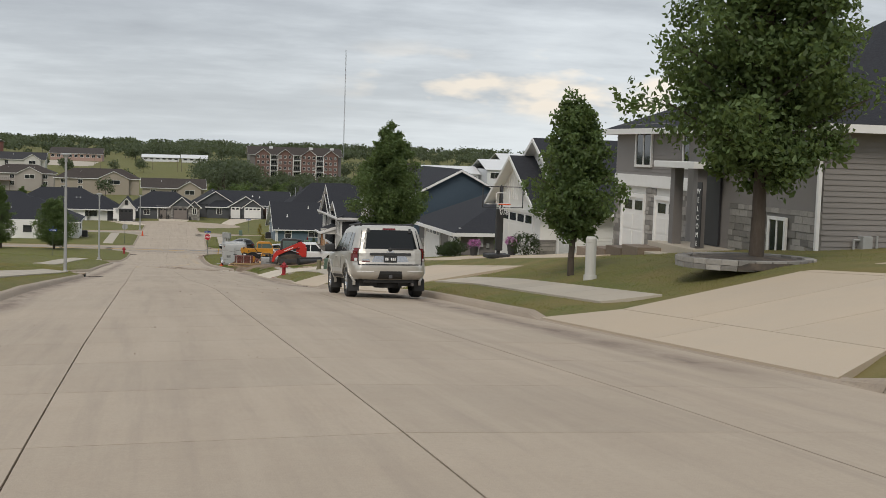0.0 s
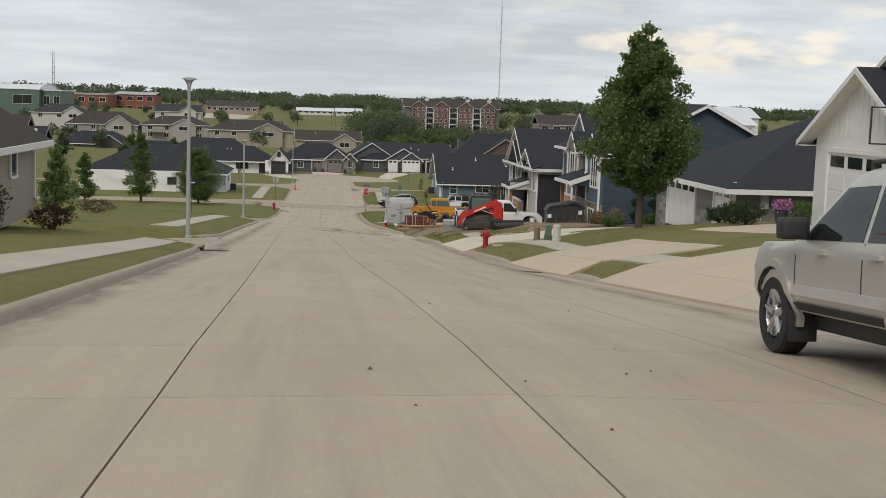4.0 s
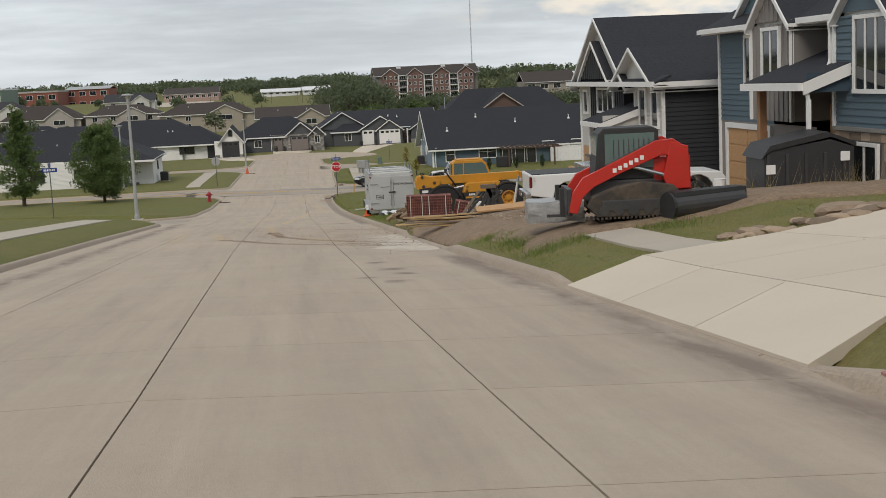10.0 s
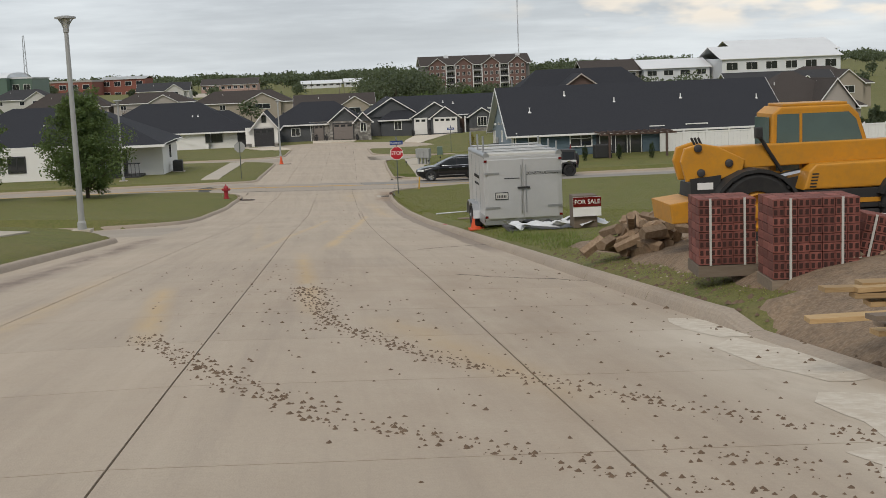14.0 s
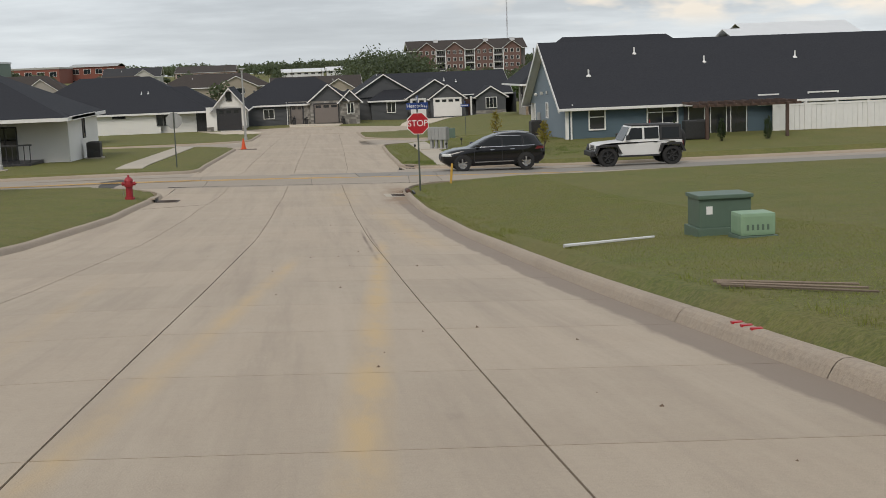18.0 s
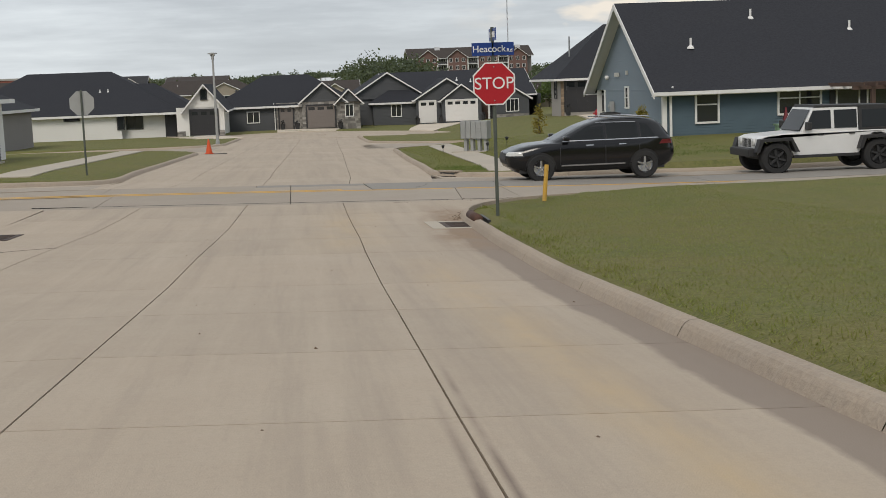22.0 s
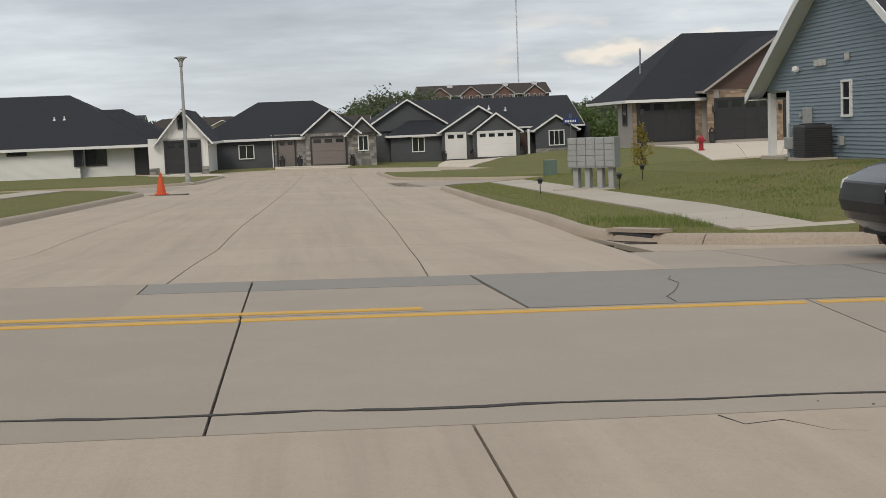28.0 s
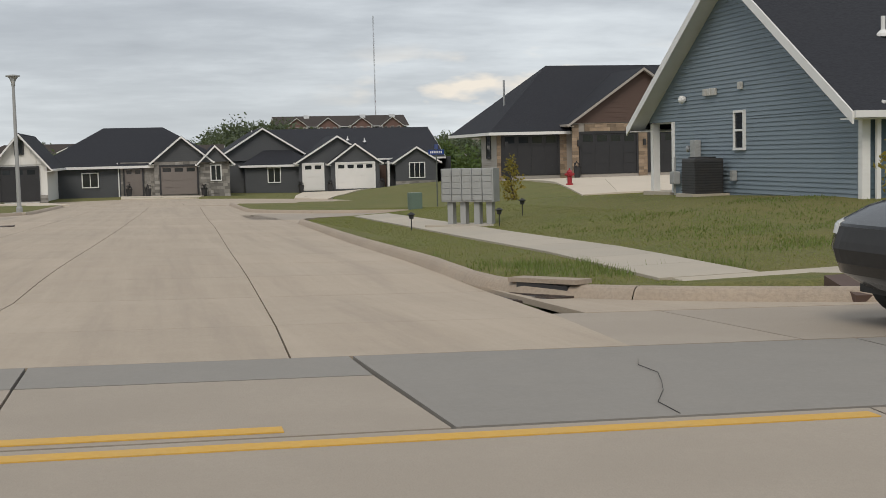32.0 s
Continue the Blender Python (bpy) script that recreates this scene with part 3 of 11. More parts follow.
for y0, y1 in ((-20, 10.8), (20.2, 27), (27, 33.4), (46.1, 49.3), (56.2, 60), (60, 65.8), (73.1, 79.4)):
    walk_cells += quad_cells((xe(y0) + (1.55 if y0 > 56 else 1.25), y0), (xe(y1) + (1.55 if y0 > 56 else 1.25), y1), (xe(y1) + 2.4, y1), (xe(y0) + 2.4, y0), max(1, round((y1 - y0) / 1.5)), 1, 0.006)
paving("sidewalk_1", "narrow concrete pavement beside the kerb", walk_cells, WALK, category="pavement")
walk_cells = []
for y0, y1 in ((-20, 58.5), (77, 116.5), (135, 157)):
    if y0 == 135:
        continue
    o0, o1 = (1.85, 0.8) if y0 < 0 else (3.4, 2.2)
    walk_cells += quad_cells((cx(y0) - half(-1, y0) - o0, y0), (cx(y1) - half(-1, y1) - o0, y1), (cx(y1) - half(-1, y1) - o1, y1), (cx(y0) - half(-1, y0) - o1, y0), max(1, round((y1 - y0) / 1.6)), 1, 0.006)
paving("sidewalk_2", "narrow concrete pavement between grass strips", walk_cells, WALK, category="pavement")
walk_cells = quad_cells((7.3, 171.6), (8.3, 199.5), (9.5, 199.8), (8.5, 171.6), 18, 1, 0.006) + quad_cells((8.0, 169.9), (10.8, 169.9), (10.8, 171.5), (7.4, 171.5), 2, 1) + quad_cells((-8.2, 173.0), (-8.0, 200.5), (-6.7, 200.5), (-6.9, 173.0), 16, 1, 0.006)
paving("sidewalk_3", "weedy concrete pavement along the far block", walk_cells, WALK, category="pavement")
# ---- building materials ----
def siding(name, base, dirt=0.85):
    d = tuple(c * dirt for c in base)
    return material(name, base, 0.62, grain=((0.5, 0.35, d), (14, 0.25, tuple(c * 0.93 for c in base))), bump=0.08, bump_scale=25, object_space=False, spec=0.35)


S_GREY = siding("grey_siding", (0.232, 0.215, 0.203))
S_DKGREY = siding("dark_grey_siding", (0.180, 0.168, 0.162))
S_WHITE = siding("white_siding", (0.74, 0.73, 0.70), 0.92)
S_NAVY = siding("navy_siding", (0.044, 0.068, 0.094))
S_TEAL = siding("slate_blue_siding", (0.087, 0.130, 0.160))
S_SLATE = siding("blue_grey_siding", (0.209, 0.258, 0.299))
S_BLACK = siding("black_siding", (0.026, 0.027, 0.031))
S_CHAR = siding("charcoal_siding", (0.078, 0.082, 0.088))
S_TAN = siding("tan_siding", (0.33, 0.29, 0.235))
S_BEIGE = siding("beige_siding", (0.36, 0.33, 0.30))
S_BROWN = siding("brown_siding", (0.099, 0.064, 0.052))
S_LIGHT = siding("light_grey_siding", (0.52, 0.51, 0.48))
TRIM = material("white_trim", (0.76, 0.755, 0.74), 0.5, grain=((3, 0.3, (0.66, 0.65, 0.63)),), object_space=False)
DARKTRIM = material("dark_trim", (0.03, 0.03, 0.033), 0.5, grain=((5, 0.3, (0.045, 0.045, 0.045)),))
ROOF = material("charcoal_shingles", (0.034, 0.036, 0.043), 0.9, grain=((0.5, 0.4, (0.039, 0.040, 0.046)), (9, 0.6, (0.019, 0.020, 0.025)), (40, 0.4, (0.044, 0.044, 0.05))), bump=0.7, bump_scale=14, stretch=(1, 1, 2.5), object_space=False, spec=0.2)
ROOF_BR = material("brown_shingles", (0.060, 0.050, 0.045), 0.9, grain=((0.5, 0.4, (0.075, 0.062, 0.055)), (9, 0.6, (0.042, 0.036, 0.034)), (40, 0.4, (0.09, 0.08, 0.075))), bump=0.7, bump_scale=14, stretch=(1, 1, 2.5), object_space=False, spec=0.2)
ROOF_GR = material("grey_shingles", (0.046, 0.046, 0.05), 0.9, grain=((0.5, 0.4, (0.06, 0.06, 0.062)), (9, 0.6, (0.032, 0.032, 0.036)), (40, 0.4, (0.08, 0.08, 0.08))), bump=0.7, bump_scale=14, stretch=(1, 1, 2.5), object_space=False, spec=0.2)
GLASS = glass("window_glass", (0.022, 0.026, 0.030), 0.05)
DOOR_W = material("white_door_paint", (0.74, 0.73, 0.71), 0.45, grain=((2, 0.25, (0.66, 0.65, 0.63)),), object_space=False)
DOOR_G = material("taupe_door_paint", (0.19, 0.165, 0.15), 0.5, grain=((2, 0.25, (0.16, 0.14, 0.13)),), object_space=False)
DOOR_K = material("black_door_paint", (0.028, 0.028, 0.031), 0.45, grain=((2, 0.25, (0.04, 0.04, 0.042)),), object_space=False)
OSB = material("raw_plywood", (0.46, 0.27, 0.13), 0.8, grain=((6, 0.6, (0.36, 0.19, 0.085)), (25, 0.5, (0.55, 0.36, 0.19))), stretch=(1, 1, 3), object_space=False)
STONE_A = material("grey_ledge_stone", (0.26, 0.245, 0.225), 0.9, grain=((4, 0.5, (0.19, 0.18, 0.165)), (20, 0.4, (0.34, 0.32, 0.29))), bump=0.6, bump_scale=18, island=0.38, object_space=False)
STONE_B = material("tan_ledge_stone", (0.27, 0.20, 0.14), 0.9, grain=((4, 0.5, (0.19, 0.135, 0.09)), (20, 0.4, (0.34, 0.27, 0.20))), bump=0.6, bump_scale=18, island=0.38, object_space=False)
LUMBER_POST = material("raw_timber_post", (0.30, 0.155, 0.075), 0.8, grain=((3, 0.5, (0.22, 0.11, 0.05)), (16, 0.4, (0.4, 0.23, 0.12))), stretch=(4, 4, 0.4), object_space=False)
MORTAR = material("mortar", (0.20, 0.19, 0.175), 0.95, grain=((8, 0.4, (0.15, 0.14, 0.13)),), object_space=False)
FOUND = material("foundation", (0.40, 0.385, 0.36), 0.9, grain=((2, 0.5, (0.30, 0.285, 0.265)),), object_space=False)
METAL = material("galvanised_metal", (0.42, 0.43, 0.44), 0.45, 0.8, grain=((6, 0.4, (0.33, 0.335, 0.34)),))
GREYBOX = material("grey_enamel", (0.34, 0.345, 0.34), 0.5, grain=((3, 0.4, (0.27, 0.275, 0.27)),))


# ---- parts of buildings; a face is w, e, s or n with its plane ----
def at(face, plane, u, v, w):
    if face == "w":
        return (plane - w, u, v)
    if face == "e":
        return (plane + w, u, v)
    if face == "s":
        return (u, plane - w, v)
    return (u, plane + w, v)


def fbox(face, plane, u0, u1, v0, v1, w0, w1, bevel=0.0, bm=None):
    a, b = at(face, plane, u0, v0, w0), at(face, plane, u1, v1, w1)
    return box(min(a[0], b[0]), max(a[0], b[0]), min(a[1], b[1]), max(a[1], b[1]), v0, v1, bevel, bm)


def outward(face, pts):
    """Orders points so that the face looks out of the wall."""
    n = (Vector(pts[1]) - Vector(pts[0])).cross(Vector(pts[2]) - Vector(pts[0]))
    o = Vector({"w": (-1, 0, 0), "e": (1, 0, 0), "s": (0, -1, 0), "n": (0, 1, 0)}[face])
    return pts if n.dot(o) > 0 else pts[::-1]


def wall(face, plane, u0, u1, v0, v1, parent, mat, course=0.115, peak=None, lap=0.022, name="wall", label=""):
    """Lap siding; peak (u, v): a gable above v1."""
    bm = bmesh.new()
    top = peak[1] if peak else v1
    v = v0
    while v < top - 0.01:
        w = min(v + course, top)
        lim = []
        for q in (v, w):
            if peak and q > v1:
                k = (q - v1) / (peak[1] - v1)
                lim.append((u0 + (peak[0] - u0) * k, u1 + (peak[0] - u1) * k))
            else:
                lim.append((u0, u1))
        poly(bm, outward(face, [at(face, plane, lim[0][0], v, lap), at(face, plane, lim[0][1], v, lap), at(face, plane, lim[1][1], w, 0), at(face, plane, lim[1][0], w, 0)]))
        a = [at(face, plane, lim[0][0], v, 0), at(face, plane, lim[0][1], v, 0), at(face, plane, lim[0][1], v, lap), at(face, plane, lim[0][0], v, lap)]
        poly(bm, a)
        v = w
    return part(name, bm, mat, parent, label)


def plain(face, plane, u0, u1, v0, v1, parent, mat, peak=None, name="wall", battens=0.0):
    bm = bmesh.new()
    pts = [at(face, plane, u0, v0, 0), at(face, plane, u1, v0, 0), at(face, plane, u1, v1, 0)] + ([at(face, plane, peak[0], peak[1], 0)] if peak else []) + [at(face, plane, u0, v1, 0)]
    poly(bm, outward(face, pts))
    if battens:
        k = int((u1 - u0) / battens)
        for i in range(k + 1):
            u = u0 + (u1 - u0) * i / max(k, 1)
            h = v1
            if peak:
                h = v1 + (peak[1] - v1) * max(0, 1 - abs(u - peak[0]) / max(abs((u0 if u < peak[0] else u1) - peak[0]), 0.01)) - 0.05
            fbox(face, plane, u - 0.03, u + 0.03, v0, h, 0, 0.025, bm=bm)
    return part(name, bm, mat, parent)


def window(face, plane, u0, u1, v0, v1, parent, frame=None, cols=1, rows=1, glassmat=None, trim=0.08):
    """A framed window that stands a little proud of its wall, with panes behind the frame."""
    frame = frame or TRIM
    t, m = trim, 0.025
    w = part("window", fbox(face, plane, u0 - t, u1 + t, v0 - t, v0, -0.02, 0.06), frame, parent)
    for a in ((u0 - t, u1 + t, v1, v1 + t), (u0 - t, u0, v0, v1), (u1, u1 + t, v0, v1)):
        part("window_frame", fbox(face, plane, *a, -0.02, 0.05), frame, w)
    for i in range(1, cols):
        u = u0 + (u1 - u0) * i / cols
        part("mullion", fbox(face, plane, u - m, u + m, v0, v1, -0.02, 0.04), frame, w)
    for i in range(1, rows):
        v = v0 + (v1 - v0) * i / rows
        part("mullion", fbox(face, plane, u0, u1, v - m, v + m, -0.02, 0.038), frame, w)
    for i in range(cols):
        for j in range(rows):
            a, b = u0 + (u1 - u0) * i / cols, u0 + (u1 - u0) * (i + 1) / cols
            c, d = v0 + (v1 - v0) * j / rows, v0 + (v1 - v0) * (j + 1) / rows
            part("pane", fbox(face, plane, a + 0.01, b - 0.01, c + 0.01, d - 0.01, 0.0, 0.018), glassmat or GLASS, w)
    return w


def garage_door(face, plane, u0, u1, v0, v1, parent, mat, frame=None, lights=True, cols=None, name="garage_door"):
    frame = frame or TRIM
    root = part(name, fbox(face, plane, u0, u1, v0, v1, -0.03, 0.0), mat, parent)
    bm = bmesh.new()
    for a in ((u0 - 0.12, u1 + 0.12, v1, v1 + 0.14), (u0 - 0.12, u0, v0, v1), (u1, u1 + 0.12, v0, v1)):
        fbox(face, plane, *a, -0.04, 0.06, bm=bm)
    part("door_frame", bm, frame, root)
    cols = cols or max(2, round((u1 - u0) / 1.2))
    rows = 4
    for j in range(rows):
        for i in range(cols):
            a, b = u0 + (u1 - u0) * i / cols, u0 + (u1 - u0) * (i + 1) / cols
            c, d = v0 + (v1 - v0) * j / rows, v0 + (v1 - v0) * (j + 1) / rows
            if lights and j == rows - 1:
                part("door_window", fbox(face, plane, a + 0.14, b - 0.14, c + 0.14, d - 0.1, 0.0, 0.012), GLASS, root)
            else:
                part("panel", fbox(face, plane, a + 0.05, b - 0.05, c + 0.035, d - 0.03, 0.0, 0.018), mat, root)
    return root


def slab_between(bm, pts, thick):
    """A roof plane with thickness below it."""
    n = (Vector(pts[1]) - Vector(pts[0])).cross(Vector(pts[2]) - Vector(pts[0])).normalized()
    if n.z < 0:
        pts = pts[::-1]
        n = -n
    t = [bm.verts.new(p) for p in pts]
    b = [bm.verts.new(Vector(p) - n * thick) for p in pts]
    bm.faces.new(t)
    bm.faces.new(b[::-1])
    k = len(t)
    for i in range(k):
        bm.faces.new((t[(i + 1) % k], t[i], b[i], b[(i + 1) % k]))


def board(bm, p, q, up, depth, wide):
    """A trim board from p to q that hangs down by depth and stands out by wide along up."""
    p, q, o = Vector(p), Vector(q), Vector(up) * wide
    dz = Vector((0, 0, -depth))
    v = [bm.verts.new(x) for x in (p, q, q + dz, p + dz, p + o, q + o, q + dz + o, p + dz + o)]
    for f in ((0, 1, 2, 3), (7, 6, 5, 4), (0, 4, 5, 1), (1, 5, 6, 2), (2, 6, 7, 3), (3, 7, 4, 0)):
        bm.faces.new([v[i] for i in f])


def gable_roof(parent, x0, x1, y0, y1, ze, zr, axis, over=0.4, mat=None, ridge=None, trim=None, name="roof", rake=0.17, eave=0.14):
    """Ridge along axis; ze: height of the planes over the walls, zr: ridge."""
    mat, trim = mat or ROOF, trim or TRIM
    a0, a1, b0, b1 = (x0, x1, y0, y1) if axis == "x" else (y0, y1, x0, x1)
    rb = (b0 + b1) / 2 if ridge is None else ridge

    def P(a, b, z):
        return (a, b, z) if axis == "x" else (b, a, z)
    s0, s1 = (zr - ze) / (rb - b0), (zr - ze) / (b1 - rb)
    bm, tm = bmesh.new(), bmesh.new()
    e0, e1 = a0 - over, a1 + over
    lo0, lo1 = (b0 - over, ze - s0 * over), (b1 + over, ze - s1 * over)
    slab_between(bm, [P(e0, lo0[0], lo0[1]), P(e1, lo0[0], lo0[1]), P(e1, rb, zr), P(e0, rb, zr)], 0.10)
    slab_between(bm, [P(e0, lo1[0], lo1[1]), P(e1, lo1[0], lo1[1]), P(e1, rb, zr), P(e0, rb, zr)], 0.10)
    roof = part(name, bm, mat, parent)
    ax = Vector(P(1, 0, 0))
    for e, sgn in ((e0, -1), (e1, 1)):
        for lo in (lo0, lo1):
            board(tm, P(e, lo[0], lo[1] - 0.02), P(e, rb, zr - 0.02), ax * sgn, rake, 0.04)
            board(tm, P(e - sgn * over, lo[0], lo[1] - 0.13), P(e - sgn * over, rb, zr - 0.13), ax * sgn, 0.02, over)
    for lo, sgn in ((lo0, -1), (lo1, 1)):
        board(tm, P(e0, lo[0], lo[1] + 0.0), P(e1, lo[0], lo[1] + 0.0), Vector(P(0, 1, 0)) * sgn, eave, 0.07)
        board(tm, P(e0, lo[0] - sgn * over, lo[1] - 0.14), P(e1, lo[0] - sgn * over, lo[1] - 0.14), Vector(P(0, 1, 0)) * sgn, 0.03, over)
    split_boards(tm, trim, roof)
    return roof


def split_boards(tm, trim, roof):
    """Each trim board of a roof as a part of its own."""
    tm.verts.index_update()
    tm.faces.ensure_lookup_table()
    for k in range(0, len(tm.faces), 6):
        bm = bmesh.new()
        seen = {}
        for f in tm.faces[k:k + 6]:
            for v in f.verts:
                if v.index not in seen:
                    seen[v.index] = bm.verts.new(v.co)
            bm.faces.new([seen[v.index] for v in f.verts])
        part("fascia" if k % 12 == 0 else "soffit", bm, trim, roof)
    tm.free()


def hip_roof(parent, x0, x1, y0, y1, ze, zr, over=0.4, mat=None, trim=None, name="roof", ridge_len=None):
    mat, trim = mat or ROOF, trim or TRIM
    s = min((x1 - x0), (y1 - y0)) / 2
    drop = (zr - ze) / s * over
    X0, X1, Y0, Y1, Z = x0 - over, x1 + over, y0 - over, y1 + over, ze - drop
    if (x1 - x0) >= (y1 - y0):
        ym = (y0 + y1) / 2
        r0, r1 = (x0 + s, ym, zr), (x1 - s + 0.01, ym, zr)
        faces = [[(X0, Y0, Z), (X1, Y0, Z), r1, r0], [(X1, Y1, Z), (X0, Y1, Z), r0, r1], [(X0, Y1, Z), (X0, Y0, Z), r0], [(X1, Y0, Z), (X1, Y1, Z), r1]]
    else:
        xm = (x0 + x1) / 2
        r0, r1 = (xm, y0 + s, zr), (xm, y1 - s + 0.01, zr)
        faces = [[(X0, Y1, Z), (X0, Y0, Z), r0, r1], [(X1, Y0, Z), (X1, Y1, Z), r1, r0], [(X0, Y0, Z), (X1, Y0, Z), r0], [(X1, Y1, Z), (X0, Y1, Z), r1]]
    bm = bmesh.new()
    for f in faces:
        slab_between(bm, f, 0.08)
    roof = part(name, bm, mat, parent)
    tm = bmesh.new()
    for a, b, o in (((X0, Y0), (X1, Y0), (0, -1, 0)), ((X1, Y1), (X0, Y1), (0, 1, 0)), ((X0, Y1), (X0, Y0), (-1, 0, 0)), ((X1, Y0), (X1, Y1), (1, 0, 0))):
        board(tm, (*a, Z), (*b, Z), o, 0.19, 0.06)
        board(tm, (*a, Z - 0.13), (*b, Z - 0.13), [-c for c in o], 0.03, over)
    split_boards(tm, trim, roof)
    return roof


def shell(parent, x0, x1, y0, y1, z0, z1, mat, lap="", course=0.115):
    """Four walls: lap siding on the faces named, flat boards on the rest."""
    for f, pl, a, b in (("w", x0, y0, y1), ("e", x1, y0, y1), ("s", y0, x0, x1), ("n", y1, x0, x1)):
        if f in lap:
            wall(f, pl, a, b, z0, z1, parent, mat, course)
        else:
            plain(f, pl, a, b, z0, z1, parent, mat)


STONE_MESH = {}


def stonework(face, plane, u0, u1, v0, v1, parent, mat, row=0.16, depth=0.05, seed=1, name="stone_facing", holes=()):
    """Ledge stone: rows of blocks of uneven length on a bed of mortar."""
    rng = random.Random(seed)
    bed = part(name, fbox(face, plane, u0, u1, v0, v1, -0.02, 0.012), MORTAR, parent)
    v = v0
    while v < v1 - 0.05:
        h = min(rng.uniform(row * 0.75, row * 1.3), v1 - v)
        u = u0
        while u < u1 - 0.04:
            L = min(rng.uniform(0.22, 0.62), u1 - u)
            if u1 - u - L < 0.12:
                L = u1 - u
            if not any(a < u + L / 2 < b and c < v + h / 2 < d for a, b, c, d in holes):
                part("stone", fbox(face, plane, u + 0.006, u + L - 0.006, v + 0.006, v + h - 0.006, 0.0, depth * rng.uniform(0.6, 1.2)), mat, bed)
            u += L
        v += h
    return bed


def downspout(parent, x, y, z0, z1, dx, dy, mat=None):
    bm = bmesh.new()
    box(x - 0.045, x + 0.045, y - 0.045, y + 0.045, z0 + 0.15, z1 - 0.35, 0.01, bm)
    tube((x, y, z1 - 0.37), (x + dx * 0.35, y + dy * 0.35, z1 - 0.02), 0.05, n=6, bm=bm)
    tube((x, y, z0 + 0.17), (x + dx * 0.45, y + dy * 0.45, z0 + 0.05), 0.05, n=6, bm=bm)
    return part("downspout", bm, mat or TRIM, parent)


def roof_vent(parent, x, y, z, h=0.5, mat=None):
    bm = tube((x, y, z - 0.1), (x, y, z + h), 0.05, n=8)
    lathe([(0.16, -0.03), (0.15, 0.03), (0.06, 0.12)], (x, y, z), 8, bm=bm)
    return part("vent_pipe", bm, mat or TRIM, parent)


def planter_pot(x, y, z, h=0.75):
    ob = thing("planter", (x, y, z), "tall black planter with a clipped green shrub", "planter", "planters by the garage doors")
    part("pot", lathe([(0.16, 0), (0.19, 0.05), (0.25, h * 0.75), (0.28, h * 0.78), (0.26, h * 0.78)], (x, y, z), 12), DARKTRIM, ob)
    bm = bmesh.new()
    rng = random.Random(int(x * 10))
    for _ in range(60):
        v = Vector((rng.gauss(0, 1), rng.gauss(0, 1), rng.gauss(0, 1))).normalized() * rng.uniform(0.1, 0.24)
        c = Vector((x, y, z + h * 0.9)) + v
        a, b = Vector((rng.uniform(-1, 1), rng.uniform(-1, 1), rng.uniform(-1, 1))) * 0.08, Vector((rng.uniform(-1, 1), rng.uniform(-1, 1), rng.uniform(-1, 1))) * 0.08
        poly(bm, [c - a, c + b, c + a])
    part("shrub", bm, DARKTRIM, ob)
    return ob


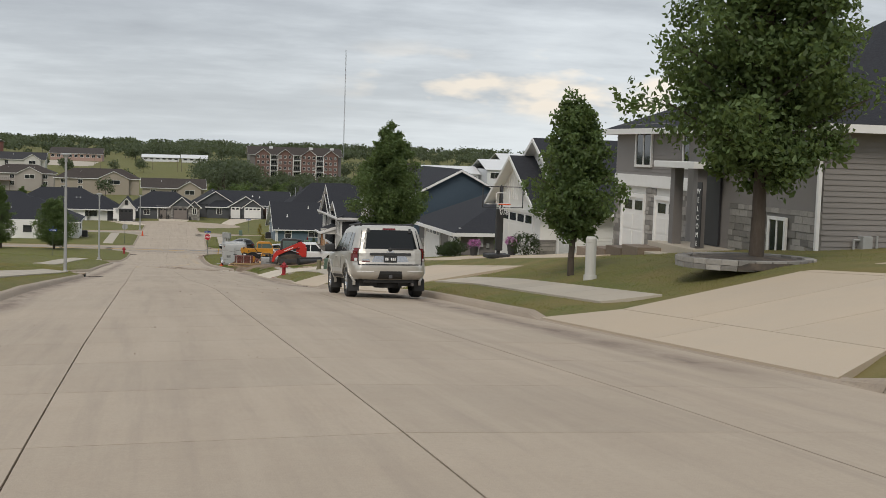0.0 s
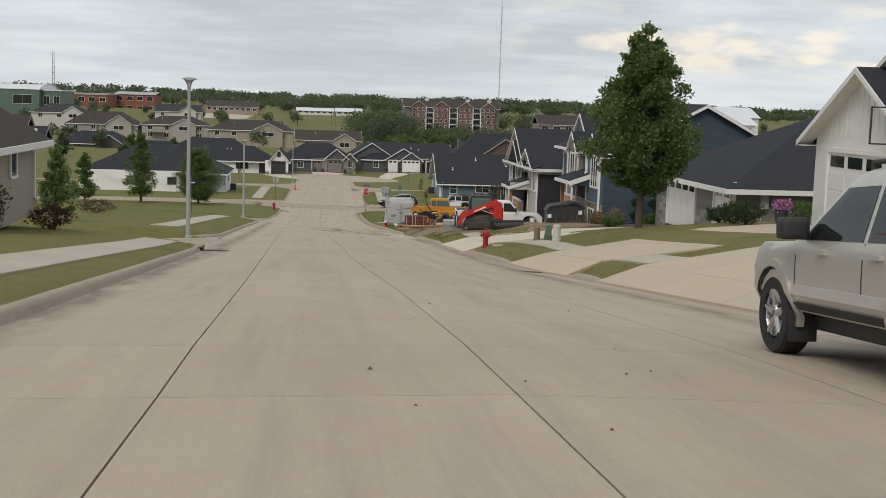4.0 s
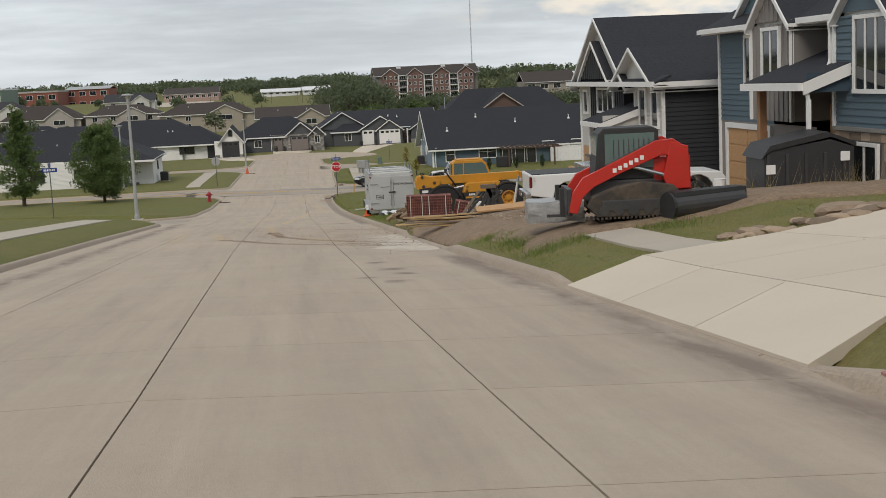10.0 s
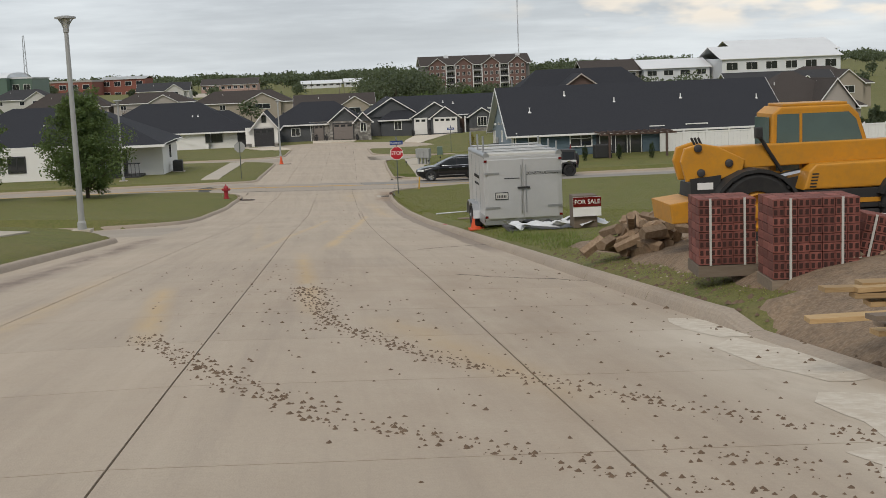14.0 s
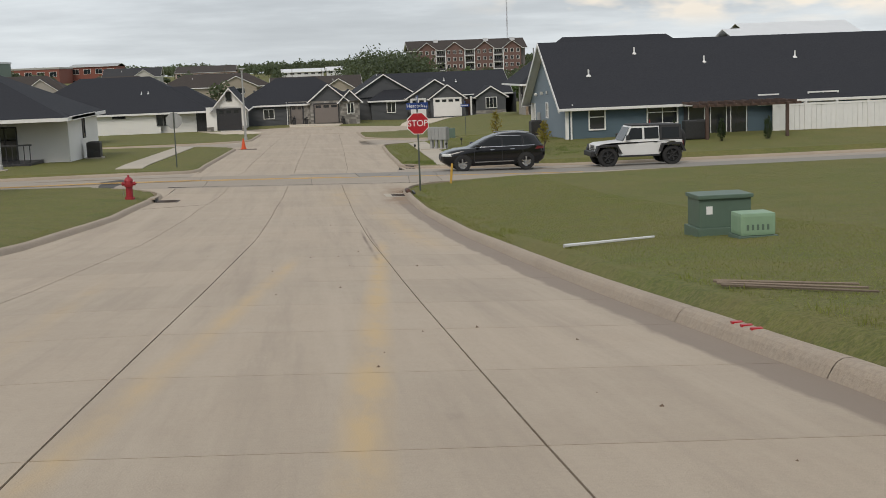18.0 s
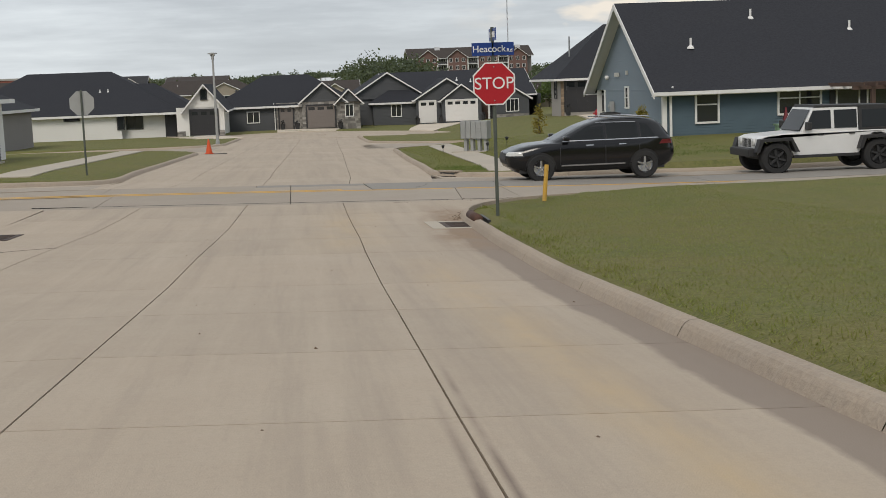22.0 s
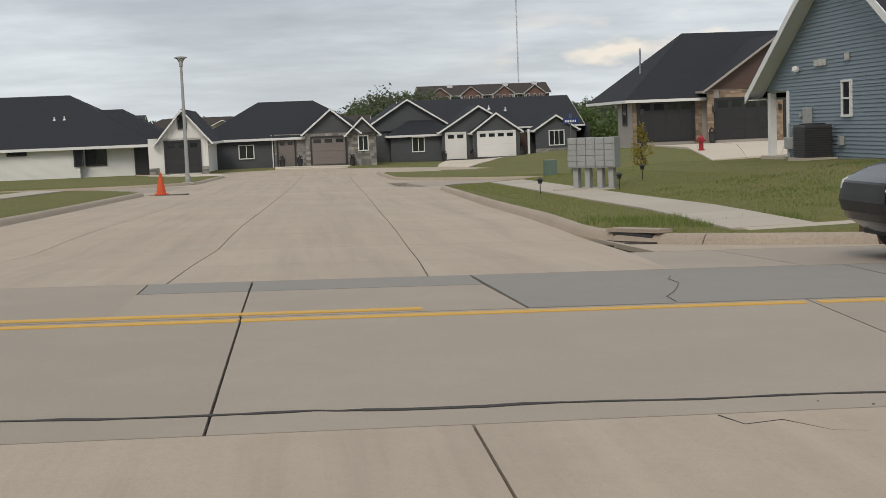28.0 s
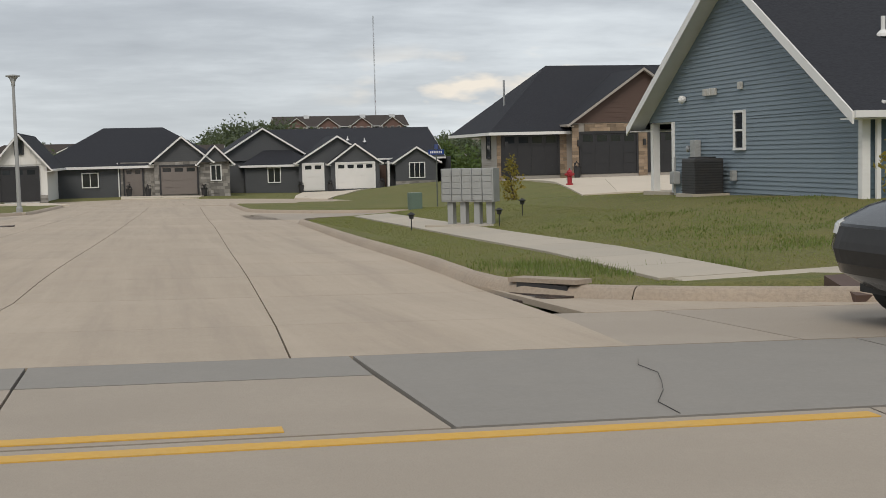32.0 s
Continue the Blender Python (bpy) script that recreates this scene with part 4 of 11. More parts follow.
# ---- houses along the hill, from the top down ----
def house_stone_porch():
    h = thing("house", (18, 34, gz(13, 34)), "grey two-storey house with stone front and three white garage doors", "house")
    z0 = -1.6
    shell(h, 13.4, 25, 26, 33.5, z0, 3.0, S_GREY, "s", 0.13)
    shell(h, 14.8, 25, 33.5, 42.8, z0 - 0.8, 2.9, S_LIGHT, "")
    hip_roof(h, 13.4, 25, 26, 33.6, 3.0, 5.6, 0.5)
    hip_roof(h, 14.8, 25, 33.5, 42.8, 2.9, 4.9, 0.4)
    wall("w", 14.78, 33.5, 42.8, 1.15, 2.9, h, S_GREY)
    part("band", fbox("w", 14.8, 33.5, 42.8, 0.75, 1.15, 0, 0.08), TRIM, h)
    for a, b in ((34.4, 36.1), (37.1, 38.9), (40.0, 41.9)):
        garage_door("w", 14.76, a, b, -1.9, 0.35, h, DOOR_W, lights=True, cols=2)
    stonework("w", 14.79, 33.5, 34.2, -2.2, 0.72, h, STONE_A, seed=2)
    for a, b in ((36.25, 36.95), (39.05, 39.85), (42.05, 42.8)):
        stonework("w", 14.79, a, b, -2.3, 0.72, h, STONE_A, seed=int(a))
    stonework("w", 13.38, 26.0, 30.6, -1.2, 0.62, h, STONE_A, seed=5, holes=((27.35, 28.4, -0.75, 0.45),))
    window("w", 13.30, 27.5, 28.25, -0.62, 0.33, h, cols=2)
    window("w", 14.74, 35.5, 36.8, 1.5, 2.6, h, cols=2)
    window("w", 14.74, 39.5, 40.8, 1.5, 2.6, h, cols=2)
    for y in (30.9, 32.4):
        part("porch_column", box(12.45, 12.72, y - 0.14, y + 0.14, -1.2, 1.5, 0.015), S_DKGREY, h)
    part("porch_roof", box(12.2, 14.8, 30.5, 33.2, 1.5, 1.68, 0.02), TRIM, h)
    part("porch_floor", box(12.2, 14.8, 30.3, 33.4, -1.5, -0.62, 0.02), WALK, h)
    part("porch_step", box(11.7, 12.2, 30.8, 33.0, -1.7, -0.85, 0.02), WALK, h)
    part("front_door", fbox("w", 13.38, 31.2, 32.2, -0.6, 1.4, 0, 0.06), DOOR_K, h)
    downspout(h, 13.32, 26.05, -0.75, 3.0, -0.3, -0.3)
    # meters on the grey wall
    bm = box(14.35, 14.6, 25.75, 26.0, -0.25, 0.1, 0.02)
    tube((14.2, 25.9, -0.6), (14.2, 25.9, 0.0), 0.03, bm=bm)
    tube((14.2, 25.9, 0.0), (14.45, 25.9, 0.0), 0.03, bm=bm)
    tube((14.8, 25.9, -0.6), (14.8, 25.9, 0.1), 0.03, bm=bm)
    part("gas_meter", bm, GREYBOX, h)
    # a dark welcome board beside the door
    board_ = part("porch_sign", fbox("w", 12.42, 30.35, 30.62, -0.55, 1.15, 0, 0.03), DARKTRIM, h, "tall dark welcome board")
    for i, ch in enumerate("WELCOME"):
        text("letter", ch, 0.2, (12.37, 30.485, 0.9 - i * 0.23), (90, 0, -90), TRIM, board_)
    return h


def text(name, s, size, loc, rot, mat, parent, align="CENTER"):
    """Raised lettering with the built-in font, turned into a mesh."""
    cu = bpy.data.curves.new(name, "FONT")
    cu.body, cu.size, cu.align_x, cu.align_y, cu.extrude = s, size, align, "CENTER", 0.004
    tmp = bpy.data.objects.new(name, cu)
    scene.collection.objects.link(tmp)
    bpy.context.view_layer.update()
    me = bpy.data.meshes.new_from_object(tmp.evaluated_get(bpy.context.evaluated_depsgraph_get()))
    bpy.data.objects.remove(tmp)
    me.materials.clear()
    me.materials.append(mat)
    me.transform(pose(*loc, *rot))
    root = parent
    while root.parent is not None:
        root = root.parent
    me.transform(Matrix.Translation(-Vector(root.location)))
    ob = new(name, me)
    ob.parent = parent
    return ob


def house_white():
    h = thing("house", (19, 52.5, gz(14, 52)), "white house with nested gables and dark shingle roof", "house")
    shell(h, 14.8, 26, 47.7, 57.6, -3.4, -0.35, S_WHITE, "s", 0.13)
    gable_roof(h, 14.8, 26, 47.7, 57.6, -0.3, 2.45, "x", 0.45)
    wall("w", 14.8, 47.7, 57.6, -0.4, -0.35, h, S_WHITE, peak=(52.65, 2.3), course=0.17)
    shell(h, 14.1, 15.5, 50.3, 57.3, -3.6, -0.35, S_WHITE, "")
    gable_roof(h, 14.1, 18.5, 50.3, 57.3, -0.3, 1.65, "x", 0.45)
    plain("w", 14.1, 50.3, 57.3, -0.35, -0.34, h, S_WHITE, peak=(53.8, 1.5), battens=0.35)
    garage_door("w", 14.07, 51.3, 56.2, -3.15, -0.85, h, DOOR_W, cols=4)
    garage_door("w", 14.77, 48.15, 49.75, -2.75, -0.75, h, DOOR_W, cols=2)
    stonework("s", 50.28, 14.1, 14.8, -3.4, -1.95, h, STONE_A, seed=9)
    stonework("w", 14.08, 50.3, 51.1, -3.4, -1.95, h, STONE_A, seed=10)
    stonework("w", 14.78, 47.7, 48.0, -3.4, -1.95, h, STONE_A, seed=11)
    part("water_table", box(14.0, 14.9, 50.2, 51.1, -1.95, -1.88, 0.01), STONE_A, h)
    downspout(h, 14.72, 47.66, -2.5, -0.5, -0.1, -0.35)
    return h


def house_grey_ranch():
    h = thing("house", (19, 70, gz(13.6, 70)), "dark grey one-storey house with white garage doors and hip roof", "house")
    shell(h, 13.6, 27, 64.7, 75.2, -5.4, -2.35, S_DKGREY, "s", 0.135)
    hip_roof(h, 13.6, 27, 64.7, 75.2, -2.35, 0.2, 0.5)
    garage_door("w", 13.57, 65.1, 66.9, -4.35, -2.75, h, DOOR_W, cols=2)
    garage_door("w", 13.57, 69.4, 73.2, -4.75, -2.75, h, DOOR_W, cols=4)
    part("trim_corner", box(13.52, 13.62, 64.64, 64.76, -4.6, -2.35), TRIM, h)
    stonework("w", 13.55, 67.15, 69.15, -4.9, -3.7, h, STONE_A, seed=14)
    stonework("w", 13.55, 73.4, 74.4, -5.2, -3.6, h, STONE_A, seed=15)
    stonework("w", 13.55, 64.7, 64.98, -4.5, -3.75, h, STONE_A, seed=16)
    meter = part("meter_box", box(14.55, 14.85, 64.5, 64.7, -3.35, -2.6, 0.02), GREYBOX, h)
    part("meter_dial", lathe([(0.09, 0), (0.09, 0.06), (0.05, 0.09)], (14.7, 64.5, -2.8), 12, (0, -1, 0)), METAL, meter)
    part("conduit", tube((14.6, 64.6, -4.2), (14.6, 64.6, -3.3), 0.03), GREYBOX, meter)
    part("junction_box", box(15.05, 15.2, 64.55, 64.7, -3.4, -3.15, 0.01), GREYBOX, meter)
    return h


def batten_gable(parent, x, y0, y1, ze, zp, mat, battens=0.28):
    plain("w", x, y0, y1, ze - 0.01, ze, parent, mat, peak=((y0 + y1) / 2, zp), battens=battens)


def corner_board(parent, x, y, z0, z1, w=0.09):
    part("corner_board", box(x - w / 2, x + w / 2, y - w / 2, y + w / 2, z0, z1), TRIM, parent)


def gutter(parent, p, q, out):
    """A boxed white gutter along an eave."""
    bm = bmesh.new()
    board(bm, p, q, out, 0.13, 0.12)
    return part("gutter", bm, TRIM, parent)


def house_navy():
    h = thing("house", (18.5, 86, gz(13, 86)), "navy two-storey house with twin front gables and stone base", "house")
    z0, ze = -7.2, -2.05
    wall("s", 80.8, 13.3, 23.2, z0, ze, h, S_NAVY, 0.14, peak=(18.25, 0.48))
    plain("e", 23.2, 80.8, 92.6, z0, ze, h, S_NAVY)
    plain("n", 92.6, 13.8, 23.2, z0, ze, h, S_NAVY, peak=(18.25, 0.48))
    gable_roof(h, 13.55, 23.2, 80.8, 92.6, ze + 0.1, 0.56, "y", 0.3, rake=0.16, eave=0.1)
    # boxed return of the eave at the south corner, and the front gutter
    bm = bmesh.new()
    slab_between(bm, [(13.0, 80.3, -2.16), (14.5, 80.3, -2.16), (14.4, 80.8, -1.98), (13.0, 80.8, -1.98)], 0.05)
    rt = part("eave_return", bm, ROOF, h)
    part("return_box", box(12.97, 14.44, 80.36, 80.8, -2.3, -2.21), TRIM, rt)
    gutter(h, (13.25, 83.75, -2.12), (13.25, 85.9, -2.12), (-1, 0, 0))
    gutter(h, (13.25, 88.75, -2.12), (13.25, 93.0, -2.12), (-1, 0, 0))
    part("soffit", box(13.25, 13.85, 83.7, 92.9, -2.24, -2.22), TRIM, h)
    # steep front gables
    for x0, back, a, b, pk, mat, bat in ((13.1, 15.6, 81.12, 83.5, -1.08, S_TEAL, 0.0), (13.1, 15.6, 86.05, 88.55, -1.1, S_GREY, 0.26), (13.9, 17.6, 86.4, 91.8, -0.12, S_TEAL, 0.0)):
        lo = -2.12 if x0 < 13.5 else -1.95
        gable_roof(h, x0, back, a, b, lo, pk, "x", 0.14, rake=0.13, eave=0.08)
        batten_gable(h, x0, a, b, lo, pk - 0.08, mat, bat)
    # west walls
    wall("w", 13.1, 80.8, 83.65, -4.65, -2.2, h, S_TEAL, 0.15)
    plain("s", 80.82, 13.1, 13.3, -4.65, -2.2, h, S_TEAL)
    plain("n", 83.65, 13.1, 14.2, -7.0, -2.2, h, S_TEAL)
    plain("w", 14.1, 83.65, 86.0, z0, -2.2, h, S_GREY, battens=0.3)
    plain("w", 13.1, 86.0, 88.6, -4.6, -2.2, h, S_GREY, battens=0.26)
    plain("s", 86.0, 13.1, 14.1, -4.6, -2.2, h, S_GREY)
    wall("w", 13.7, 88.6, 92.6, -4.75, -2.2, h, S_TEAL, 0.15)
    plain("n", 88.6, 13.1, 13.8, -4.6, -2.2, h, S_TEAL)
    plain("w", 13.7, 86.0, 92.6, z0, -4.75, h, S_GREY)
    for x, y, a, b in ((13.08, 80.82, -4.65, -2.25), (13.08, 83.65, -4.65, -2.25), (13.08, 86.02, -4.6, -2.25), (13.08, 88.6, -4.6, -2.25), (13.68, 92.6, -6.9, -2.25)):
        corner_board(h, x, y, a, b)
    stonework("w", 13.08, 80.82, 83.6, -7.0, -4.65, h, STONE_B, seed=21, holes=((81.3, 82.75, -6.2, -4.9),))
    stonework("s", 80.84, 13.1, 13.3, -7.0, -4.65, h, STONE_B, seed=22)
    part("stone_cap", box(13.0, 13.14, 80.78, 83.62, -4.68, -4.6), STONE_A, h)
    window("w", 13.07, 81.2, 82.6, -3.78, -2.3, h, cols=3, trim=0.09)
    window("w", 13.0, 81.5, 82.6, -5.75, -4.98, h, cols=2)
    window("w", 13.07, 86.75, 87.75, -3.6, -2.35, h, cols=2, trim=0.09)
    window("w", 13.67, 89.3, 90.5, -3.75, -2.45, h, cols=2, trim=0.09)
    window("w", 14.07, 84.3, 85.2, -3.2, -2.4, h, cols=1)
    window("w", 14.07, 83.9, 84.7, -5.2, -4.0, h, cols=1)
    # pent porch roof with its white edge
    bm = bmesh.new()
    slab_between(bm, [(12.0, 82.9, -3.58), (12.0, 86.35, -3.6), (14.1, 86.35, -2.85), (14.1, 82.9, -2.83)], 0.12)
    pr = part("porch_roof", bm, ROOF, h)
    tm = bmesh.new()
    board(tm, (12.0, 82.9, -3.6), (12.0, 86.35, -3.62), (-1, 0, 0), 0.17, 0.1)
    board(tm, (12.0, 82.9, -3.6), (13.18, 82.9, -3.18), (0, -1, 0), 0.26, 0.04)
    split_boards(tm, TRIM, pr)
    plain("s", 82.95, 12.1, 13.2, -3.82, -3.4, h, S_NAVY, name="porch_gable")
    for y in (85.9,):
        part("porch_column", box(12.18, 12.36, y - 0.09, y + 0.09, -5.3, -3.7, 0.01), LUMBER_POST, h)
        stonework("w", 12.12, y - 0.25, y + 0.25, -7.0, -5.3, h, STONE_B, seed=int(y * 3))
        part("column_base", box(12.12, 12.5, y - 0.25, y + 0.25, -7.0, -5.3), MORTAR, h)
    part("front_door", fbox("w", 14.07, 85.2, 85.95, -6.2, -4.2, 0, 0.05), OSB, h)
    garage_door("w", 13.66, 88.8, 91.9, -6.9, -4.95, h, OSB, lights=False, cols=2)
    downspout(h, 13.05, 80.72, -6.3, -2.25, 0.2, -0.1)
    downspout(h, 12.15, 82.95, -5.2, -3.62, -0.2, 0.0)
    downspout(h, 13.05, 83.8, -3.3, -2.25, -0.1, 0.0)
    return h


def house_black():
    h = thing("house", (19, 101.5, gz(13, 101)), "black and white new-built house with steep gables", "house")
    z0, ze, X = -8.7, -3.58, 12.4
    wall("s", 94.0, X, 24, z0, ze, h, S_BLACK, 0.14)
    plain("n", 104.4, X, 24, z0, ze, h, S_BLACK)
    plain("e", 24, 94.0, 104.4, z0, ze, h, S_BLACK)
    wall("w", X, 94.0, 97.0, -6.4, ze, h, S_LIGHT, 0.16)
    plain("w", X, 94.0, 97.0, z0, -6.4, h, S_LIGHT)
    plain("n", 97.0, X, X + 0.5, z0, ze, h, S_LIGHT)
    plain("w", X + 0.5, 97.0, 98.4, z0, ze, h, S_BLACK)
    plain("s", 98.4, X, X + 0.5, z0, ze, h, S_BLACK)
    plain("w", X, 98.4, 102.9, -5.9, ze, h, S_BLACK, battens=0.28)
    plain("w", X, 98.4, 102.9, z0, -5.9, h, S_CHAR)
    wall("w", X, 102.9, 104.4, z0, ze, h, S_LIGHT, 0.16)
    for y in (94.0, 97.0, 104.4):
        corner_board(h, X - 0.02, y, -8.0, ze)
    # the large roof over the left bay and the lower one beside it
    gable_roof(h, X - 0.05, 20, 97.3, 104.55, ze, -1.3, "x", 0.3, rake=0.1, eave=0.08)
    plain("w", X - 0.05, 97.3, 104.55, ze - 0.01, ze, h, S_LIGHT, peak=(100.92, -1.42))
    gable_roof(h, X - 0.1, 20.0, 94.1, 98.6, ze, -2.46, "x", 0.3, rake=0.1, eave=0.08)
    plain("w", X - 0.12, 94.5, 98.3, ze, ze + 0.14, h, S_LIGHT, peak=(96.35, -2.6))
    gable_roof(h, X - 0.3, X + 0.4, 99.3, 103.4, ze + 0.12, -2.1, "x", 0.06, rake=0.1, eave=0.08)
    batten_gable(h, X - 0.3, 99.35, 103.35, ze + 0.12, -2.22, S_BLACK, 0.28)
    bm = bmesh.new()
    slab_between(bm, [(11.98, 93.6, ze), (11.98, 104.95, ze - 0.02), (12.5, 104.95, ze + 0.2), (12.5, 93.6, ze + 0.2)], 0.06)
    pent = part("pent_roof", bm, ROOF, h)
    part("fascia", box(11.92, 11.98, 93.6, 104.95, ze - 0.14, ze + 0.02), TRIM, pent)
    part("soffit", box(11.98, X, 93.6, 104.95, ze - 0.12, ze - 0.09), TRIM, pent)
    part("fascia", box(11.98, 20.3, 93.6, 93.66, ze - 0.16, ze + 0.0), TRIM, pent)
    for a, b in ((94.5, 95.1), (95.8, 96.4)):
        window("w", X - 0.03, a, b, -4.95, -3.85, h, glassmat=GLASS)
    window("w", X - 0.03, 99.7, 101.75, -4.62, -3.86, h, cols=3)
    window("w", X - 0.03, 103.3, 103.8, -4.7, -3.95, h)
    part("stair_opening", fbox("w", X + 0.47, 97.4, 98.2, -4.4, -3.7, 0, 0.03), DARKTRIM, h)
    # porch
    bm = bmesh.new()
    slab_between(bm, [(11.05, 96.55, -4.85), (11.05, 98.95, -4.83), (X + 0.5, 98.95, -4.2), (X + 0.5, 96.55, -4.2)], 0.12)
    pr = part("porch_roof", bm, ROOF, h)
    tm = bmesh.new()
    board(tm, (11.05, 96.55, -4.86), (11.05, 98.95, -4.84), (-1, 0, 0), 0.15, 0.08)
    board(tm, (11.05, 96.55, -4.86), (X, 96.55, -4.42), (0, -1, 0), 0.22, 0.04)
    split_boards(tm, TRIM, pr)
    plain("s", 96.6, 11.15, X, -5.06, -4.62, h, S_LIGHT, name="porch_gable")
    for y, mat in ((96.85, LUMBER_POST), (98.65, TRIM)):
        part("porch_column", box(11.2, 11.36, y - 0.08, y + 0.08, -6.1, -4.95, 0.01), mat, h)
        stonework("w", 11.15, y - 0.24, y + 0.24, -8.5, -6.05, h, STONE_B, seed=int(y * 7))
        part("column_base", box(11.15, 11.55, y - 0.24, y + 0.24, -8.5, -6.05), MORTAR, h)
        part("column_cap", box(11.1, 11.5, y - 0.28, y + 0.28, -6.05, -5.98), STONE_A, h)
    part("house_wrap", fbox("w", X + 0.47, 97.1, 97.9, -6.7, -5.1, 0, 0.01), S_WHITE, h, "white building wrap")
    garage_door("w", X - 0.03, 98.9, 102.4, -8.4, -6.05, h, OSB, lights=False, cols=3)
    part("garage_opening", fbox("w", X - 0.03, 103.2, 104.1, -8.0, -6.0, 0, 0.02), OSB, h)
    stonework("w", X - 0.02, 94.05, 96.9, -8.5, -6.4, h, STONE_B, seed=77)
    return h


def house_slate():
    h = thing("house", (28, 187, gz(16, 186)), "blue-grey gabled house with white trim and dark roof", "house")
    z0, ze, zr = -12.55, -9.95, -6.45
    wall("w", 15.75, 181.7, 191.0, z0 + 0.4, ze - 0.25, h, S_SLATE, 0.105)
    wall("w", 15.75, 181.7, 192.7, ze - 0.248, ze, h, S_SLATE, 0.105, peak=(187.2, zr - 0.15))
    part("foundation", box(15.8, 38.2, 181.75, 190.95, z0 - 0.3, z0 + 0.4), FOUND, h)
    # the long south and north walls get a darker blue than the gable ends
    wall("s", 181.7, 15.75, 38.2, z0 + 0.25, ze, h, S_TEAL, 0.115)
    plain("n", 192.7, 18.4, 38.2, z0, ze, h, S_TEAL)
    plain("n", 191.0, 15.8, 18.4, z0, ze - 0.25, h, S_SLATE)
    plain("w", 18.4, 191.0, 192.7, z0, ze - 0.25, h, S_SLATE)
    part("recess_soffit", box(15.8, 18.4, 191.0, 192.68, ze - 0.28, ze - 0.25), TRIM, h)
    part("jamb_trim", box(15.68, 15.84, 190.94, 191.04, z0 + 0.4, ze - 0.26), TRIM, h)
    plain("e", 38.2, 181.7, 192.7, z0, ze, h, S_SLATE, peak=(187.2, zr - 0.15))
    gable_roof(h, 15.75, 38.2, 181.7, 192.7, ze, zr, "x", 0.5, rake=0.24)
    part("trim_corner", box(15.68, 15.86, 181.6, 181.75, z0 + 0.1, ze - 0.3), TRIM, h)
    downspout(h, 16.0, 181.55, z0, ze - 0.1, 0.2, -0.3)
    window("w", 15.72, 186.8, 187.25, -10.95, -10.1, h, rows=2, trim=0.06)
    window("s", 181.67, 17.1, 17.95, -11.5, -10.15, h, rows=2)
    window("s", 181.67, 20.5, 22.2, -11.3, -10.1, h, cols=2, rows=2)
    window("s", 181.67, 27.1, 28.2, -10.5, -10.0, h, cols=1)
    window("s", 181.67, 30.1, 31.8, -10.45, -9.95, h, cols=2)
    # recessed patio with glass doors
    part("patio_doors", fbox("s", 181.66, 22.6, 26.4, z0 + 0.3, -10.1, 0, 0.03), DARKTRIM, h)
    for a in (22.9, 24.2, 25.4):
        window("s", 181.62, a, a + 0.9, z0 + 0.45, -10.25, h, trim=0.05)
    for v, u in ((186.95, -9.45), (188.9, -9.52), (188.64, -9.52), (188.38, -9.52)):
        part("wall_vent", fbox("w", 15.72, v - 0.09, v + 0.09, u - 0.09, u + 0.09, 0, 0.07, 0.015), S_LIGHT, h)
    part("flood_light", lathe([(0.05, 0), (0.1, 0.06), (0.11, 0.14), (0.04, 0.2)], (15.72, 190.2, -9.6), 10, (-1, 0, -0.4)), TRIM, h)
    mb = part("meter_box", box(15.55, 15.72, 189.25, 189.55, -11.6, -10.72, 0.02), GREYBOX, h)
    part("meter_dial", lathe([(0.09, 0), (0.09, 0.06), (0.05, 0.08)], (15.62, 189.75, -10.95), 12, (-1, 0, 0)), METAL, mb)
    part("outlet_box", box(15.6, 15.72, 187.2, 187.35, -11.75, -11.5, 0.01), GREYBOX, h)
    for x, y, z in ((17.6, 183.9, -8.55), (20.9, 185.9, -7.35), (24.9, 184.9, -8.0), (30.6, 185.0, -7.9), (37, 184.6, -8.2)):
        roof_vent(h, x, y, z, 0.42)
    # corner porch at the back
    part("porch_post", box(15.74, 15.94, 192.46, 192.66, z0 + 0.4, ze - 0.28), TRIM, h)
    part("porch_slab", box(15.6, 18.4, 191.0, 192.9, z0 - 0.2, z0 + 0.42), WALK, h)
    part("gas_meter", box(15.5, 15.7, 190.5, 190.8, z0 + 0.65, z0 + 1.0, 0.05), GREYBOX, h)
    part("gas_pipe", tube((15.6, 190.65, z0 + 0.3), (15.6, 190.65, z0 + 1.4), 0.025), GREYBOX, h)
    # pergola over the patio
    for x in (23.0, 27.6):
        part("pergola_post", box(x - 0.08, x + 0.08, 178.6, 178.76, z0 - 0.2, -10.35, 0.01), S_BROWN, h)
    for i in range(12):
        part("pergola_slat", box(22.4 + i * 0.5, 22.46 + i * 0.5, 178.2, 181.6, -10.3, -10.16), S_BROWN, h)
    for y in (178.68, 181.2):
        part("pergola_beam", box(22.2, 28.4, y - 0.05, y + 0.05, -10.42, -10.28), S_BROWN, h)
    return h


